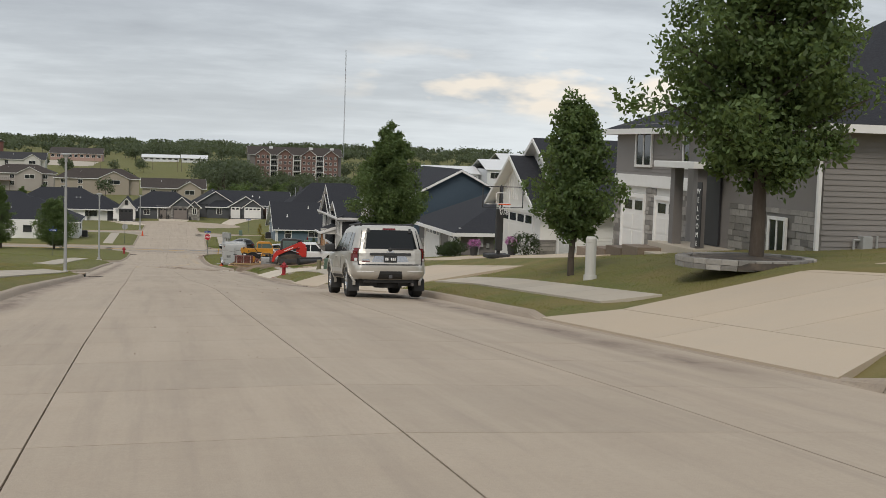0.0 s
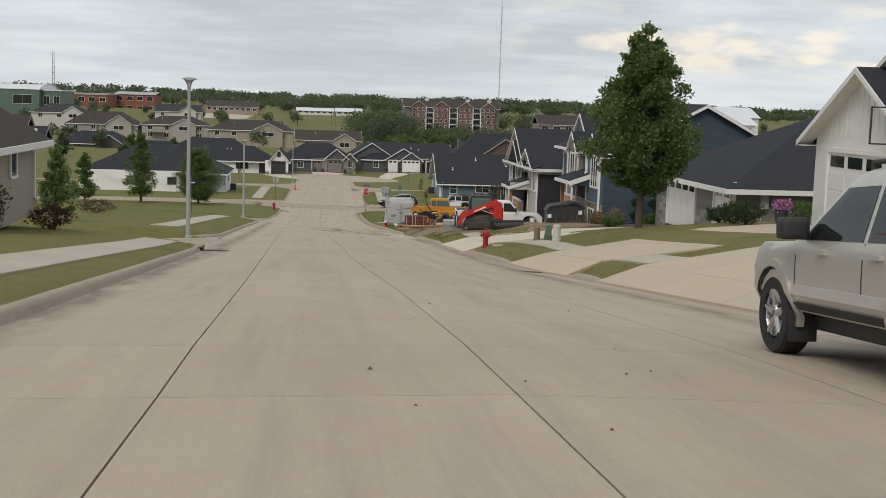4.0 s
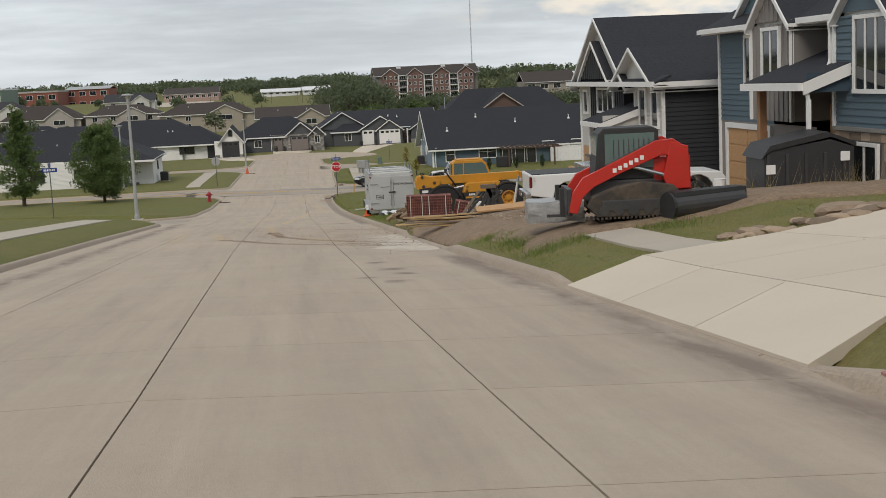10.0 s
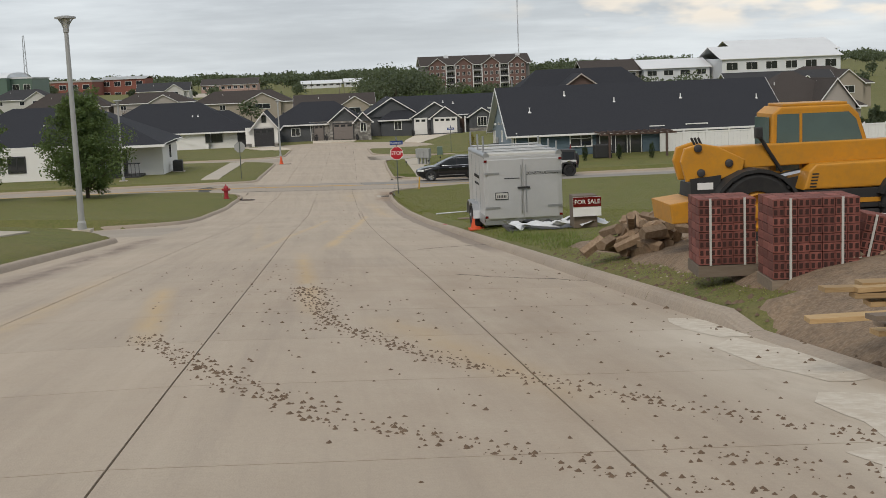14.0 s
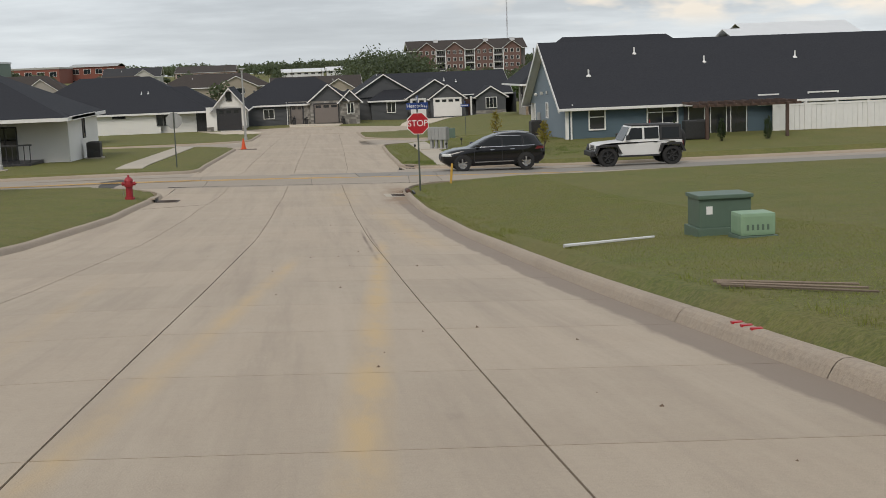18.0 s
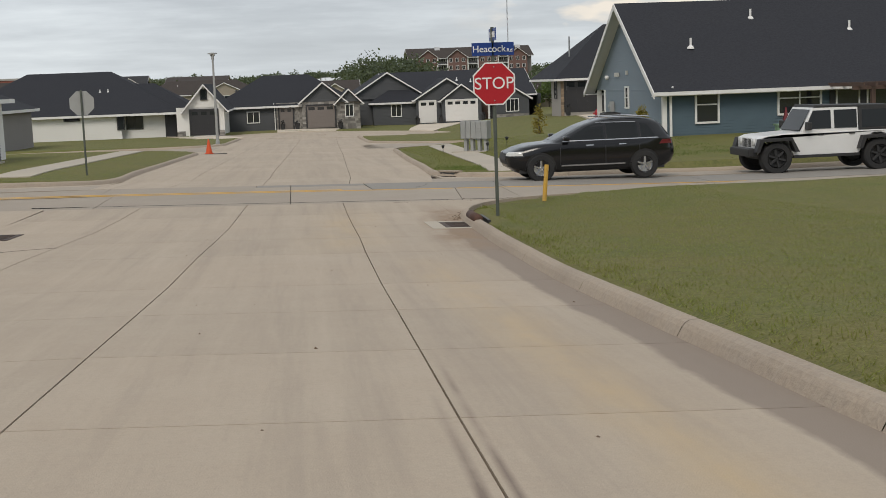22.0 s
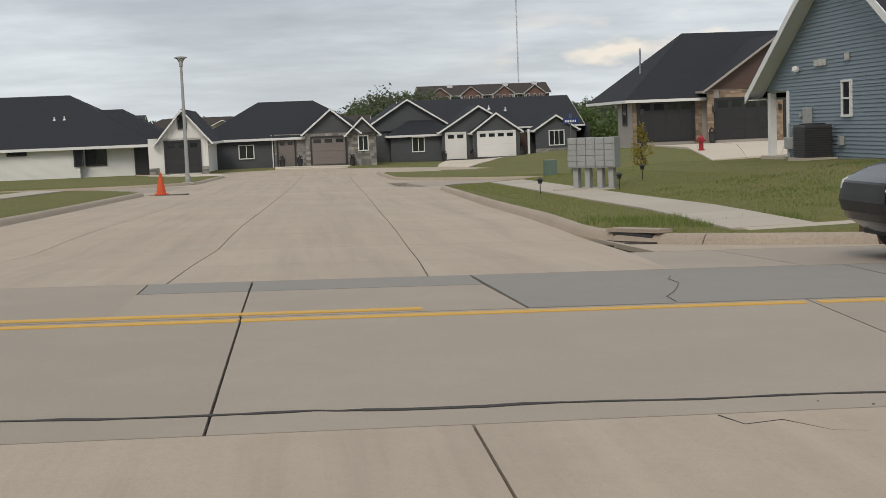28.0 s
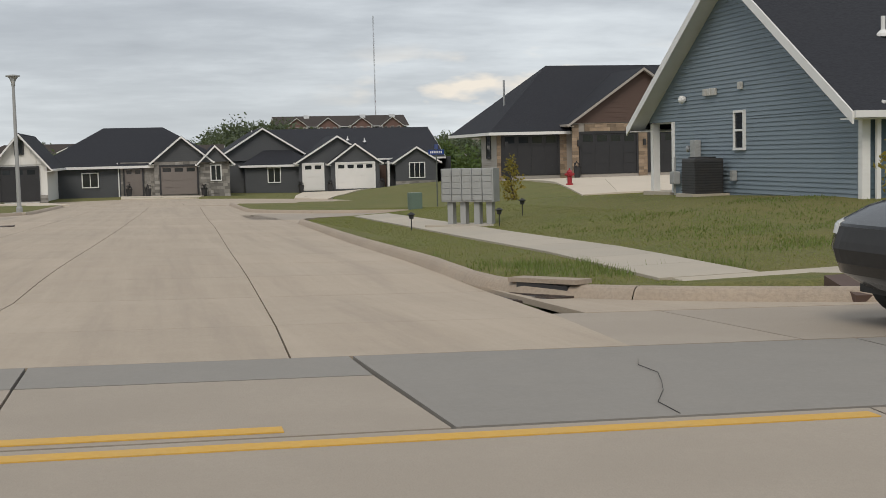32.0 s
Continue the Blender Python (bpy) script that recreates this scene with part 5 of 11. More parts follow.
def house_brown_stone():
    h = thing("house", (31, 245, gz(28, 234)), "tan stone house with three black garage doors and hip roof", "house")
    z0, ze = -12.9, -9.1
    shell(h, 22.9, 44, 236, 239.8, z0, ze, S_BEIGE, "w", 0.15)
    hip_roof(h, 22.9, 44, 236, 246, ze, -5.0, 0.6)
    gable_roof(h, 27.6, 37.2, 234.8, 241, -8.9, -5.6, "y", 0.4, trim=S_BEIGE)
    wall("s", 234.85, 27.6, 37.2, -9.1, -8.9, h, S_BROWN, 0.16, peak=(32.4, -5.75))
    plain("s", 234.9, 27.6, 37.2, z0, -9.0, h, S_BEIGE)
    for a, b, pl in ((23.3, 27.0, 235.97), (28.2, 32.0, 234.87), (32.9, 36.7, 234.87)):
        garage_door("s", pl, a, b, -12.4, -9.8, h, DOOR_K, frame=DARKTRIM, cols=4)
    for a, b, pl in ((22.9, 23.16, 235.98), (27.14, 27.6, 235.98), (27.6, 28.06, 234.88), (32.14, 32.76, 234.88), (36.84, 37.2, 234.88)):
        stonework("s", pl, a, b, z0 + 0.2, -9.15, h, STONE_B, row=0.2, seed=int(a * 7))
    stonework("s", 234.88, 28.45, 36.55, -9.65, -9.15, h, STONE_B, row=0.2, seed=77)
    window("w", 22.87, 237.4, 238.3, -11.2, -9.8, h, frame=DARKTRIM)
    for x in (23.2, 28.0, 32.5):
        part("wall_lamp", box(x - 0.08, x + 0.08, 234.6, 234.8, -10.6, -10.2, 0.02), DARKTRIM, h)
    part("vent_pipe", tube((24.6, 240, -8.5), (24.6, 240, -6.0), 0.07), METAL, h)
    for x in (23.6, 28.2):
        planter_pot(x, 234.2, gz(x, 234.2) + 0.05, 0.9)
    return h


def house_charcoal_doors():
    h = thing("house", (17, 276, gz(17, 268)), "charcoal gabled house with two white garage doors", "house")
    z0 = -14.4
    wall("s", 268, 9.6, 14.4, z0, -11.6, h, S_CHAR, 0.15)
    wall("s", 270, 6.9, 24, z0, -11.3, h, S_CHAR, 0.15)
    plain("w", 6.9, 270, 284, z0, -11.3, h, S_CHAR)
    plain("w", 9.6, 268, 270, z0, -11.6, h, S_CHAR)
    plain("n", 284, 6.9, 28, z0, -11.3, h, S_CHAR)
    plain("e", 28, 268, 284, z0, -11.3, h, S_CHAR)
    gable_roof(h, 6.9, 15.8, 269.8, 284, -11.2, -8.4, "y", 0.4)
    wall("s", 269.8, 6.9, 15.8, -11.3, -11.2, h, S_CHAR, 0.15, peak=(11.35, -8.55))
    gable_roof(h, 11.4, 27.5, 270, 284, -11.2, -8.45, "x", 0.4)
    hip_roof(h, 9.6, 15.5, 268, 273, -11.5, -10.0, 0.35)
    gable_roof(h, 14.2, 21.0, 267.4, 275, -11.35, -9.25, "y", 0.35)
    wall("s", 267.4, 14.2, 21.0, z0, -11.35, h, S_CHAR, 0.15, peak=(17.6, -9.4))
    gable_roof(h, 16.9, 21.2, 266.6, 273, -11.5, -9.95, "y", 0.3)
    wall("s", 266.6, 16.9, 21.2, z0, -11.5, h, S_CHAR, 0.15, peak=(19.05, -10.1))
    plain("w", 16.9, 266.6, 267.4, z0, -11.5, h, S_CHAR)
    gable_roof(h, 22.7, 26.5, 267, 273, -11.55, -10.35, "y", 0.3)
    wall("s", 267, 22.7, 26.5, z0, -11.55, h, S_CHAR, 0.15, peak=(24.6, -10.5))
    stonework("s", 266.98, 22.7, 26.5, z0 + 0.1, -13.4, h, STONE_A, seed=31)
    garage_door("s", 267.37, 14.6, 16.3, -14.05, -11.75, h, DOOR_W, cols=2)
    garage_door("s", 266.57, 17.4, 20.7, -13.95, -11.75, h, DOOR_W, cols=4)
    window("s", 267.97, 11.6, 12.6, -13.2, -12.0, h, cols=2)
    window("s", 266.97, 24.0, 25.3, -13.1, -11.85, h, cols=3)
    part("porch_post", box(22.0, 22.2, 267.1, 267.3, z0, -11.6), TRIM, h)
    part("front_door", fbox("s", 269.95, 21.5, 22.4, z0, -12.0, 0, 0.05), S_BROWN, h)
    for x, y, z in ((11, 275, -9.3), (19.5, 273.5, -9.6), (21, 273, -9.8)):
        roof_vent(h, x, y, z, 0.35)
    for x in (14.2, 16.7, 21.3):
        planter_pot(x, 266.0, gz(x, 266.0), 0.9)
    return h


def house_charcoal_stone():
    h = thing("house", (1, 264, gz(1, 257)), "charcoal house with stone garage front and taupe doors", "house")
    z0, ze = -14.3, -11.5
    shell(h, -6.6, -0.6, 257, 270, z0, ze, S_CHAR, "s", 0.15)
    shell(h, -0.6, 7.4, 257.6, 270, z0, ze, S_CHAR, "")
    hip_roof(h, -6.6, 7.4, 257, 266.4, ze, -8.75, 0.45)
    gable_roof(h, 1.9, 6.1, 256.3, 264, -11.3, -9.55, "y", 0.3)
    wall("s", 256.35, 1.9, 6.1, -11.5, -11.3, h, S_CHAR, 0.15, peak=(4.0, -9.7))
    gable_roof(h, 5.3, 7.7, 256.0, 262, -11.5, -10.3, "y", 0.25)
    wall("s", 256.05, 5.4, 7.6, -11.6, -11.5, h, S_CHAR, 0.15, peak=(6.5, -10.45))
    for a, b, c, d in ((-0.6, 1.9, z0, ze), (1.9, 6.1, z0, -11.35), (6.1, 7.6, z0, -11.5)):
        stonework("s", 256.9 if a < 0 else 256.4, a, b, c, d, h, STONE_A, row=0.24, seed=int(a * 9 + 40), holes=((-0.35, 1.1, -15, -11.9), (2.35, 5.2, -15, -11.8)))
    garage_door("s", 256.82, -0.3, 1.0, -14.1, -12.0, h, DOOR_G, frame=DARKTRIM, cols=2)
    garage_door("s", 256.33, 2.4, 5.1, -14.05, -11.9, h, DOOR_G, frame=DARKTRIM, cols=3)
    window("s", 256.97, -3.4, -2.3, -13.3, -12.3, h, cols=2)
    window("s", 256.33, 6.2, 6.9, -13.0, -11.9, h, cols=2)
    downspout(h, -0.75, 256.9, z0, ze, -0.2, -0.2)
    for x in (1.4, 5.6, 0.0):
        planter_pot(x, 255.7, gz(x, 255.7), 0.8)
    for x in (-4.5, -3.9):
        roof_vent(h, x, 260, -10.2, 0.15, DARKTRIM)
    return h


def house_white_ranch():
    h = thing("house", (-12, 251, gz(-12, 245)), "white ranch house with a dark hip roof and gabled garage", "house")
    z0, ze = -14.4, -11.65
    wall("s", 245, -19, -9.0, z0, ze, h, S_WHITE, 0.15)
    wall("s", 244.4, -29, -13.8, z0, ze, h, S_WHITE, 0.15)
    plain("w", -29, 244.4, 256, z0, ze, h, S_WHITE)
    plain("e", -5.2, 244.6, 258, z0, ze, h, S_WHITE)
    plain("n", 258, -29, -5.2, z0, ze, h, S_WHITE)
    hip_roof(h, -29, -9.0, 244.4, 257, ze, -8.1, 0.45)
    hip_roof(h, -17, -7.4, 245.2, 253, ze, -9.3, 0.35)
    gable_roof(h, -8.2, -4.9, 243.6, 255, -11.5, -9.55, "y", 0.35)
    plain("s", 243.7, -8.2, -4.9, -11.6, -11.5, h, S_WHITE, peak=(-6.55, -9.7), battens=0.3)
    plain("s", 243.75, -9.0, -4.9, z0, -11.55, h, S_WHITE)
    garage_door("s", 244.95, -10.0, -9.1, -14.1, -11.85, h, DOOR_K, frame=DARKTRIM, cols=2)
    garage_door("s", 243.7, -7.8, -5.5, -14.0, -11.85, h, DOOR_K, frame=DARKTRIM, cols=3)
    window("s", 243.66, -6.8, -6.35, -10.9, -10.1, h, frame=DARKTRIM)
    window("s", 244.36, -14.1, -12.6 - 1.0, -13.2, -11.95, h, frame=DARKTRIM, cols=1)
    window("s", 244.96, -13.4, -12.1, -13.2, -11.95, h, frame=DARKTRIM, cols=2)
    window("s", 244.36, -18.6, -17.4, -12.3, -11.95, h, frame=DARKTRIM)
    for x in (-15.9, -15.2):
        roof_vent(h, x, 247.5, -10.0, 0.3)
    for a, b in ((-9.0, -8.3), (-5.4, -4.9)):
        stonework("s", 243.7, a, b, z0, -13.6, h, STONE_A, seed=int(-a * 3))
    return h


def house_white_deck():
    h = thing("house", (-19, 182, gz(-16, 180)), "white ranch house with dark hip roof and small deck", "house")
    z0, ze = -12.9, -9.85
    wall("s", 179.5, -30, -16.6, z0, ze, h, S_WHITE, 0.12)
    wall("s", 182, -16.6, -11.9, z0, ze, h, S_WHITE, 0.12)
    wall("e", -11.9, 182, 192, z0, ze, h, S_WHITE, 0.12)
    plain("e", -16.6, 179.5, 182, z0, ze, h, S_WHITE)
    plain("n", 192, -30, -11.9, z0, ze, h, S_WHITE)
    plain("w", -30, 179.5, 192, z0, ze, h, S_WHITE)
    hip_roof(h, -30, -11.9, 180, 192, ze, -7.0, 0.45)
    hip_roof(h, -19, -11.9, 181.2, 188, ze + 0.02, -8.4, 0.45)
    window("s", 179.47, -23.1, -21.9, -11.7, -10.6, h, frame=DARKTRIM, cols=2)
    window("s", 181.97, -15.9, -14.7, -12.4, -10.6, h, frame=DARKTRIM, cols=2)
    window("s", 179.47, -19.0, -18.0, -11.5, -10.7, h, frame=DARKTRIM)
    window("e", -11.87, 186.5, 187.1, -11.4, -10.3, h, frame=DARKTRIM)
    part("deck", box(-17.2, -13.3, 178.6, 181.9, -12.9, -12.35, 0.02), DARKTRIM, h)
    for i in range(14):
        x = -17.2 + i * 0.3
        part("baluster", box(x - 0.02, x + 0.02, 178.62, 178.66, -12.35, -11.4), DARKTRIM, h)
    part("deck_rail", box(-17.3, -13.2, 178.58, 178.7, -11.42, -11.34), DARKTRIM, h)
    for x, y, z in ((-21, 183, -8.6), (-18, 184, -8.3)):
        roof_vent(h, x, y, z, 0.3)
    return h


def house_taupe_left():
    h = thing("house", (-20, 221, gz(-17, 214)), "taupe house with dark garage door and hip roof", "house")
    z0, ze = -13.6, -10.6
    shell(h, -30, -14.6, 214, 226, z0, ze, S_GREY, "se", 0.15)
    hip_roof(h, -30, -14.6, 214, 226, ze, -7.6, 0.5)
    garage_door("s", 213.97, -19.3, -16.2, -13.2, -11.0, h, DOOR_K, cols=3)
    stonework("s", 213.98, -15.9, -14.7, z0, -12.6, h, STONE_A, seed=61)
    window("e", -14.57, 216, 216.8, -12.4, -11.2, h, frame=DARKTRIM)
    return h


def house_tan_left():
    h = thing("house", (-17, 60, gz(-14, 56)), "tan one-storey house with brown roof and white gutter", "house")
    z0, ze = -3.7, -0.95
    shell(h, -25, -10.2, 53.2, 60.5, z0, ze, S_TAN, "se", 0.13)
    hip_roof(h, -25, -10.2, 53.2, 60.5, ze, 1.9, 0.5, mat=ROOF_BR)
    window("e", -10.17, 54.3, 54.9, -2.2, -1.4, h)
    window("e", -10.17, 57.3, 58.0, -2.3, -1.3, h)
    downspout(h, -10.15, 60.4, z0 + 0.4, ze, 0.2, 0.1)
    roof_vent(h, -13, 55, 0.1, 0.3)
    return h


LEAN = {house_slate: -0.21, house_brown_stone: -0.28, house_charcoal_doors: -0.05, house_charcoal_stone: 0.27, house_white_ranch: 0.4, house_white_deck: 0.27, house_taupe_left: 0.28}
NUDGE = {house_grey_ranch: (0.85, 0, 0), house_white: (0.25, 0, 0), house_slate: (0.1, -0.3, 0.0), house_brown_stone: (0.5, 0, 0), house_taupe_left: (-3.0, 0, 0)}
for make in (house_stone_porch, house_white, house_grey_ranch, house_navy, house_black, house_slate, house_brown_stone, house_charcoal_doors, house_charcoal_stone, house_white_ranch, house_white_deck, house_taupe_left, house_tan_left):
    made = make()
    dx, dy, dz = NUDGE.get(make, (0, 0, 0))
    dz += LEAN.get(make, 0.0)
    made.location = (made.location.x + dx, made.location.y + dy, made.location.z + dz)
# ---- vehicles ----
def lpart(name, bm, mat, parent, label="", smooth_shade=False):
    """Like part(), for things built about their own origin."""
    me = bpy.data.meshes.new(name)
    bm.to_mesh(me)
    bm.free()
    me.materials.append(mat)
    if smooth_shade:
        me.polygons.foreach_set("use_smooth", [True] * len(me.polygons))
    ob = new(name, me)
    ob.parent = parent
    if label:
        ob["label"] = label
    return ob


def rooted(name, m, label, category, group=""):
    ob = new(name)
    ob.empty_display_size = 0.2
    ob.matrix_world = m
    return tagged(ob, label, category, group)


def paint(name, base, metal=0.0, rough=0.28):
    return material(name, base, rough, metal, grain=((1.5, 0.25, tuple(c * 0.8 for c in base)), (40, 0.15, tuple(min(1, c * 1.15 + 0.01) for c in base))), spec=0.6)


P_SILVER = paint("champagne_silver_paint", (0.55, 0.525, 0.48), 0.55, 0.36)
P_BLACK = paint("black_car_paint", (0.006, 0.006, 0.007), 0.0, 0.14)
P_WHITE = paint("white_car_paint", (0.70, 0.70, 0.69), 0.0, 0.3)
RUBBER = material("tyre_rubber", (0.018, 0.018, 0.019), 0.85, grain=((6, 0.5, (0.035, 0.033, 0.03)),))
PLASTIC = material("black_plastic", (0.022, 0.022, 0.023), 0.6, grain=((8, 0.4, (0.035, 0.035, 0.035)),))
CHROME = material("bright_alloy", (0.55, 0.55, 0.56), 0.25, 0.9)
CARGLASS = material("car_glass", (0.012, 0.014, 0.015), 0.06, spec=0.35)
REDLENS = material("red_lens", (0.13, 0.006, 0.008), 0.2, spec=0.7)
CLEARLENS = material("clear_lens", (0.6, 0.6, 0.58), 0.15, spec=0.8)
GREYSTEEL_CAR = material("dull_steel", (0.10, 0.10, 0.105), 0.5, 0.5, grain=((5, 0.4, (0.16, 0.13, 0.1)),))
CHROME_DULL = material("dull_bright_strip", (0.62, 0.61, 0.59), 0.35, 0.5, grain=((4, 0.3, (0.5, 0.49, 0.47)),))
AMBER = material("amber_lens", (0.5, 0.16, 0.02), 0.3)


def extrude_side(pts, half, bevel=0.03, bm=None):
    """Extrudes a side outline of (x, z) to both sides; half may depend on z."""
    bm = bm or bmesh.new()
    hw = half if callable(half) else (lambda z: half)
    a = [bm.verts.new((x, -hw(z), z)) for x, z in pts]
    b = [bm.verts.new((x, hw(z), z)) for x, z in pts]
    n = len(pts)
    fs = [bm.faces.new(a), bm.faces.new(b[::-1])]
    for i in range(n):
        fs.append(bm.faces.new((a[(i + 1) % n], a[i], b[i], b[(i + 1) % n])))
    bmesh.ops.recalc_face_normals(bm, faces=fs)
    if bevel:
        es = [e for f in fs[:2] for e in f.edges]
        bmesh.ops.bevel(bm, geom=es, offset=bevel, segments=3, affect="EDGES", profile=0.6)
    return bm


def arch(x, r, z0, n=7):
    return [(x + r * math.cos(math.pi * i / n), z0 + max(0, r * math.sin(math.pi * i / n))) for i in range(n + 1)]


def wheel(parent, x, y, r, w, rim, side, spokes=5, dark=False):
    """A tyre with its rim; side: +1 left, -1 right."""
    t = lpart("tyre", lathe([(r * 0.6, -w * 0.02), (r * 0.64, -w / 2), (r * 0.93, -w / 2), (r, -w * 0.36), (r, w * 0.36), (r * 0.93, w / 2), (r * 0.64, w / 2), (r * 0.6, w * 0.02)], (x, y, r), 28, (0, 1, 0)), RUBBER, parent, smooth_shade=False)
    bm = lathe([(r * 0.63, -w * 0.3), (r * 0.63, w * 0.30), (r * 0.56, w * 0.44), (r * 0.52, w * 0.2), (r * 0.1, w * 0.15)], (x, y, r), 20, (0, side, 0))
    lathe([(r * 0.15, w * 0.1), (r * 0.15, w * 0.36), (r * 0.08, w * 0.4)], (x, y, r), 10, (0, side, 0), bm=bm)
    for k in range(spokes):
        a = 2 * math.pi * k / spokes + 0.3
        p = Vector((x + r * 0.12 * math.cos(a), y + side * w * 0.34, r + r * 0.12 * math.sin(a)))
        q = Vector((x + r * 0.58 * math.cos(a), y + side * w * 0.40, r + r * 0.58 * math.sin(a)))
        tube(p, q, r * 0.10, r * 0.075, 6, bm)
    lpart("rim", bm, rim, t)
    return t


def side_panes(parent, panes, half, mat=None):
    for k, pts in enumerate(panes):
        for s in (-1, 1):
            bm = bmesh.new()
            o = [(x, s * (half(z) + 0.004), z) for x, z in pts]
            i = [(x, s * (half(z) - 0.03), z) for x, z in pts]
            vo, vi = [bm.verts.new(p) for p in o], [bm.verts.new(p) for p in i]
            bm.faces.new(vo)
            for j in range(len(vo)):
                bm.faces.new((vo[j], vo[(j + 1) % len(vo)], vi[(j + 1) % len(vi)], vi[j]))
            bmesh.ops.recalc_face_normals(bm, faces=bm.faces)
            lpart("side_window", bm, mat or CARGLASS, parent)


def quad_pane(parent, name, p, half0, half1, mat, push=0.006):
    """A windscreen between two points (x, z) of the side outline."""
    (x0, z0), (x1, z1) = p
    n = Vector((z1 - z0, 0, x0 - x1)).normalized() * push
    bm = bmesh.new()
    poly(bm, [Vector(q) + n for q in ((x0, -half0, z0), (x0, half0, z0), (x1, half1, z1), (x1, -half1, z1))])
    poly(bm, [Vector(q) + n * -1 for q in ((x0, -half0, z0), (x1, -half1, z1), (x1, half1, z1), (x0, half0, z0))])
    return lpart(name, bm, mat, parent)


def plate(parent, x, z, sgn, y=0.0):
    p = lpart("number_plate", box(x - 0.012, x + 0.012, y - 0.16, y + 0.16, z - 0.08, z + 0.08, 0.004), PLASTIC, parent, "dark number plate with pale bars")
    for i in range(6):
        if i == 3:
            continue
        yy = y - 0.11 + i * 0.044
        lpart("bar", box(x + sgn * 0.012 - 0.003, x + sgn * 0.012 + 0.003, yy - 0.014, yy + 0.014, z - 0.035, z + 0.03), TRIM, p)
    return p


def lofted(levels):
    """A car shell from levels (z, rear x, front x, half width, squareness): its rings, and points on its rear and sides."""
    zs = [v[0] for v in levels]

    def row(z):
        return [float(np.interp(z, zs, [v[k] for v in levels])) for k in range(1, 5)]

    def shell_mesh(z0, z1, ring=56):
        use = [z for z in zs if z0 <= z <= z1]
        bm = bmesh.new()
        rings = []
        for z in use:
            xr, xf, w, n = row(z)
            loop = []
            for k in range(ring):
                a = 2 * math.pi * (k + 0.5) / ring
                ca, sa = math.cos(a), math.sin(a)
                loop.append(bm.verts.new(((xr + xf) / 2 + (xf - xr) / 2 * math.copysign(abs(ca) ** (2 / n), ca), w * math.copysign(abs(sa) ** (2 / n), sa), z)))
            rings.append(loop)
        for a, b in zip(rings, rings[1:]):
            for k in range(ring):
                bm.faces.new((a[k], a[(k + 1) % ring], b[(k + 1) % ring], b[k]))
        bm.faces.new(rings[-1])
        bm.faces.new(rings[0][::-1])
        return bm

    def end(y, z, sgn=-1):
        xr, xf, w, n = row(z)
        return (xr + xf) / 2 + sgn * (xf - xr) / 2 * max(0.0, 1 - min(1, abs(y / w)) ** n) ** (1 / n)

    def side(x, z):
        xr, xf, w, n = row(z)
        return w * max(0.0, 1 - min(1, abs((x - (xr + xf) / 2) / ((xf - xr) / 2))) ** n) ** (1 / n)
    return shell_mesh, end, side


def skin_patch(corners, where, out, thick=0.02, nu=10, nv=5):
    """A thin curved panel on a car's skin; corners (u, z) from low left, anticlockwise."""
    bm = bmesh.new()
    (a, b, c, d) = corners
    rows = []
    for lift in (0.0, -thick):
        grid = []
        for j in range(nv + 1):
            q = j / nv
            line = []
            for i in range(nu + 1):
                p = i / nu
                u = (a[0] * (1 - p) + b[0] * p) * (1 - q) + (d[0] * (1 - p) + c[0] * p) * q
                z = (a[1] * (1 - p) + b[1] * p) * (1 - q) + (d[1] * (1 - p) + c[1] * p) * q
                line.append(bm.verts.new(where(u, z, out + lift)))
            grid.append(line)
        rows.append(grid)
    top, low = rows
    for g in rows:
        for j in range(nv):
            for i in range(nu):
                bm.faces.new((g[j][i], g[j][i + 1], g[j + 1][i + 1], g[j + 1][i]))
    rim = [(0, i) for i in range(nu)] + [(j, nu) for j in range(nv)] + [(nv, i) for i in range(nu, 0, -1)] + [(j, 0) for j in range(nv, 0, -1)]
    for (j, i), (k, m) in zip(rim, rim[1:] + rim[:1]):
        bm.faces.new((top[j][i], top[k][m], low[k][m], low[j][i]))
    bmesh.ops.recalc_face_normals(bm, faces=bm.faces)
    return bm


def car_shell(c, levels, belt, mat):
    """Body and cabin of a car; gives placing functions for panels on its rear, front and sides."""
    shell_mesh, end, side = lofted(levels)
    for nm, a, b in (("body", -9, belt), ("cabin", belt, 9)):
        ob = lpart(nm, shell_mesh(a, b), mat, c, smooth_shade=True)
        ob.data.set_sharp_from_angle(angle=radians(38))
    rear = lambda u, z, o: (end(u, z) - o, u, z)
    front = lambda u, z, o: (end(u, z, 1) + o, u, z)
    flank = lambda s: (lambda u, z, o: (u, s * (side(u, z) + o), z))
    return rear, front, flank


def wheel_well(c, x, z, r, flank, s, flare=None):
    """The dark opening over a wheel, with the flare round it."""
    place = flank(s)
    for nm, r0, r1, mat, out in (("wheel_well", 0.02, r, RUBBER, 0.006), ("fender_flare", r, r + 0.075, flare, 0.035)):
        if mat is None:
            continue
        bm = bmesh.new()
        n = 16
        loops = []
        for rr, o in ((r0, out), (r1, out), (r1, out - 0.06)):
            loops.append([bm.verts.new(place(x + rr * math.cos(math.pi * (k / n * 1.16 - 0.08)), max(0.3, z + rr * math.sin(math.pi * (k / n * 1.16 - 0.08))), o)) for k in range(n + 1)])
        for a, b in zip(loops, loops[1:]):
            for k in range(n):
                bm.faces.new((a[k], a[k + 1], b[k + 1], b[k]))
        bmesh.ops.recalc_face_normals(bm, faces=bm.faces)
        lpart(nm, bm, mat, c)


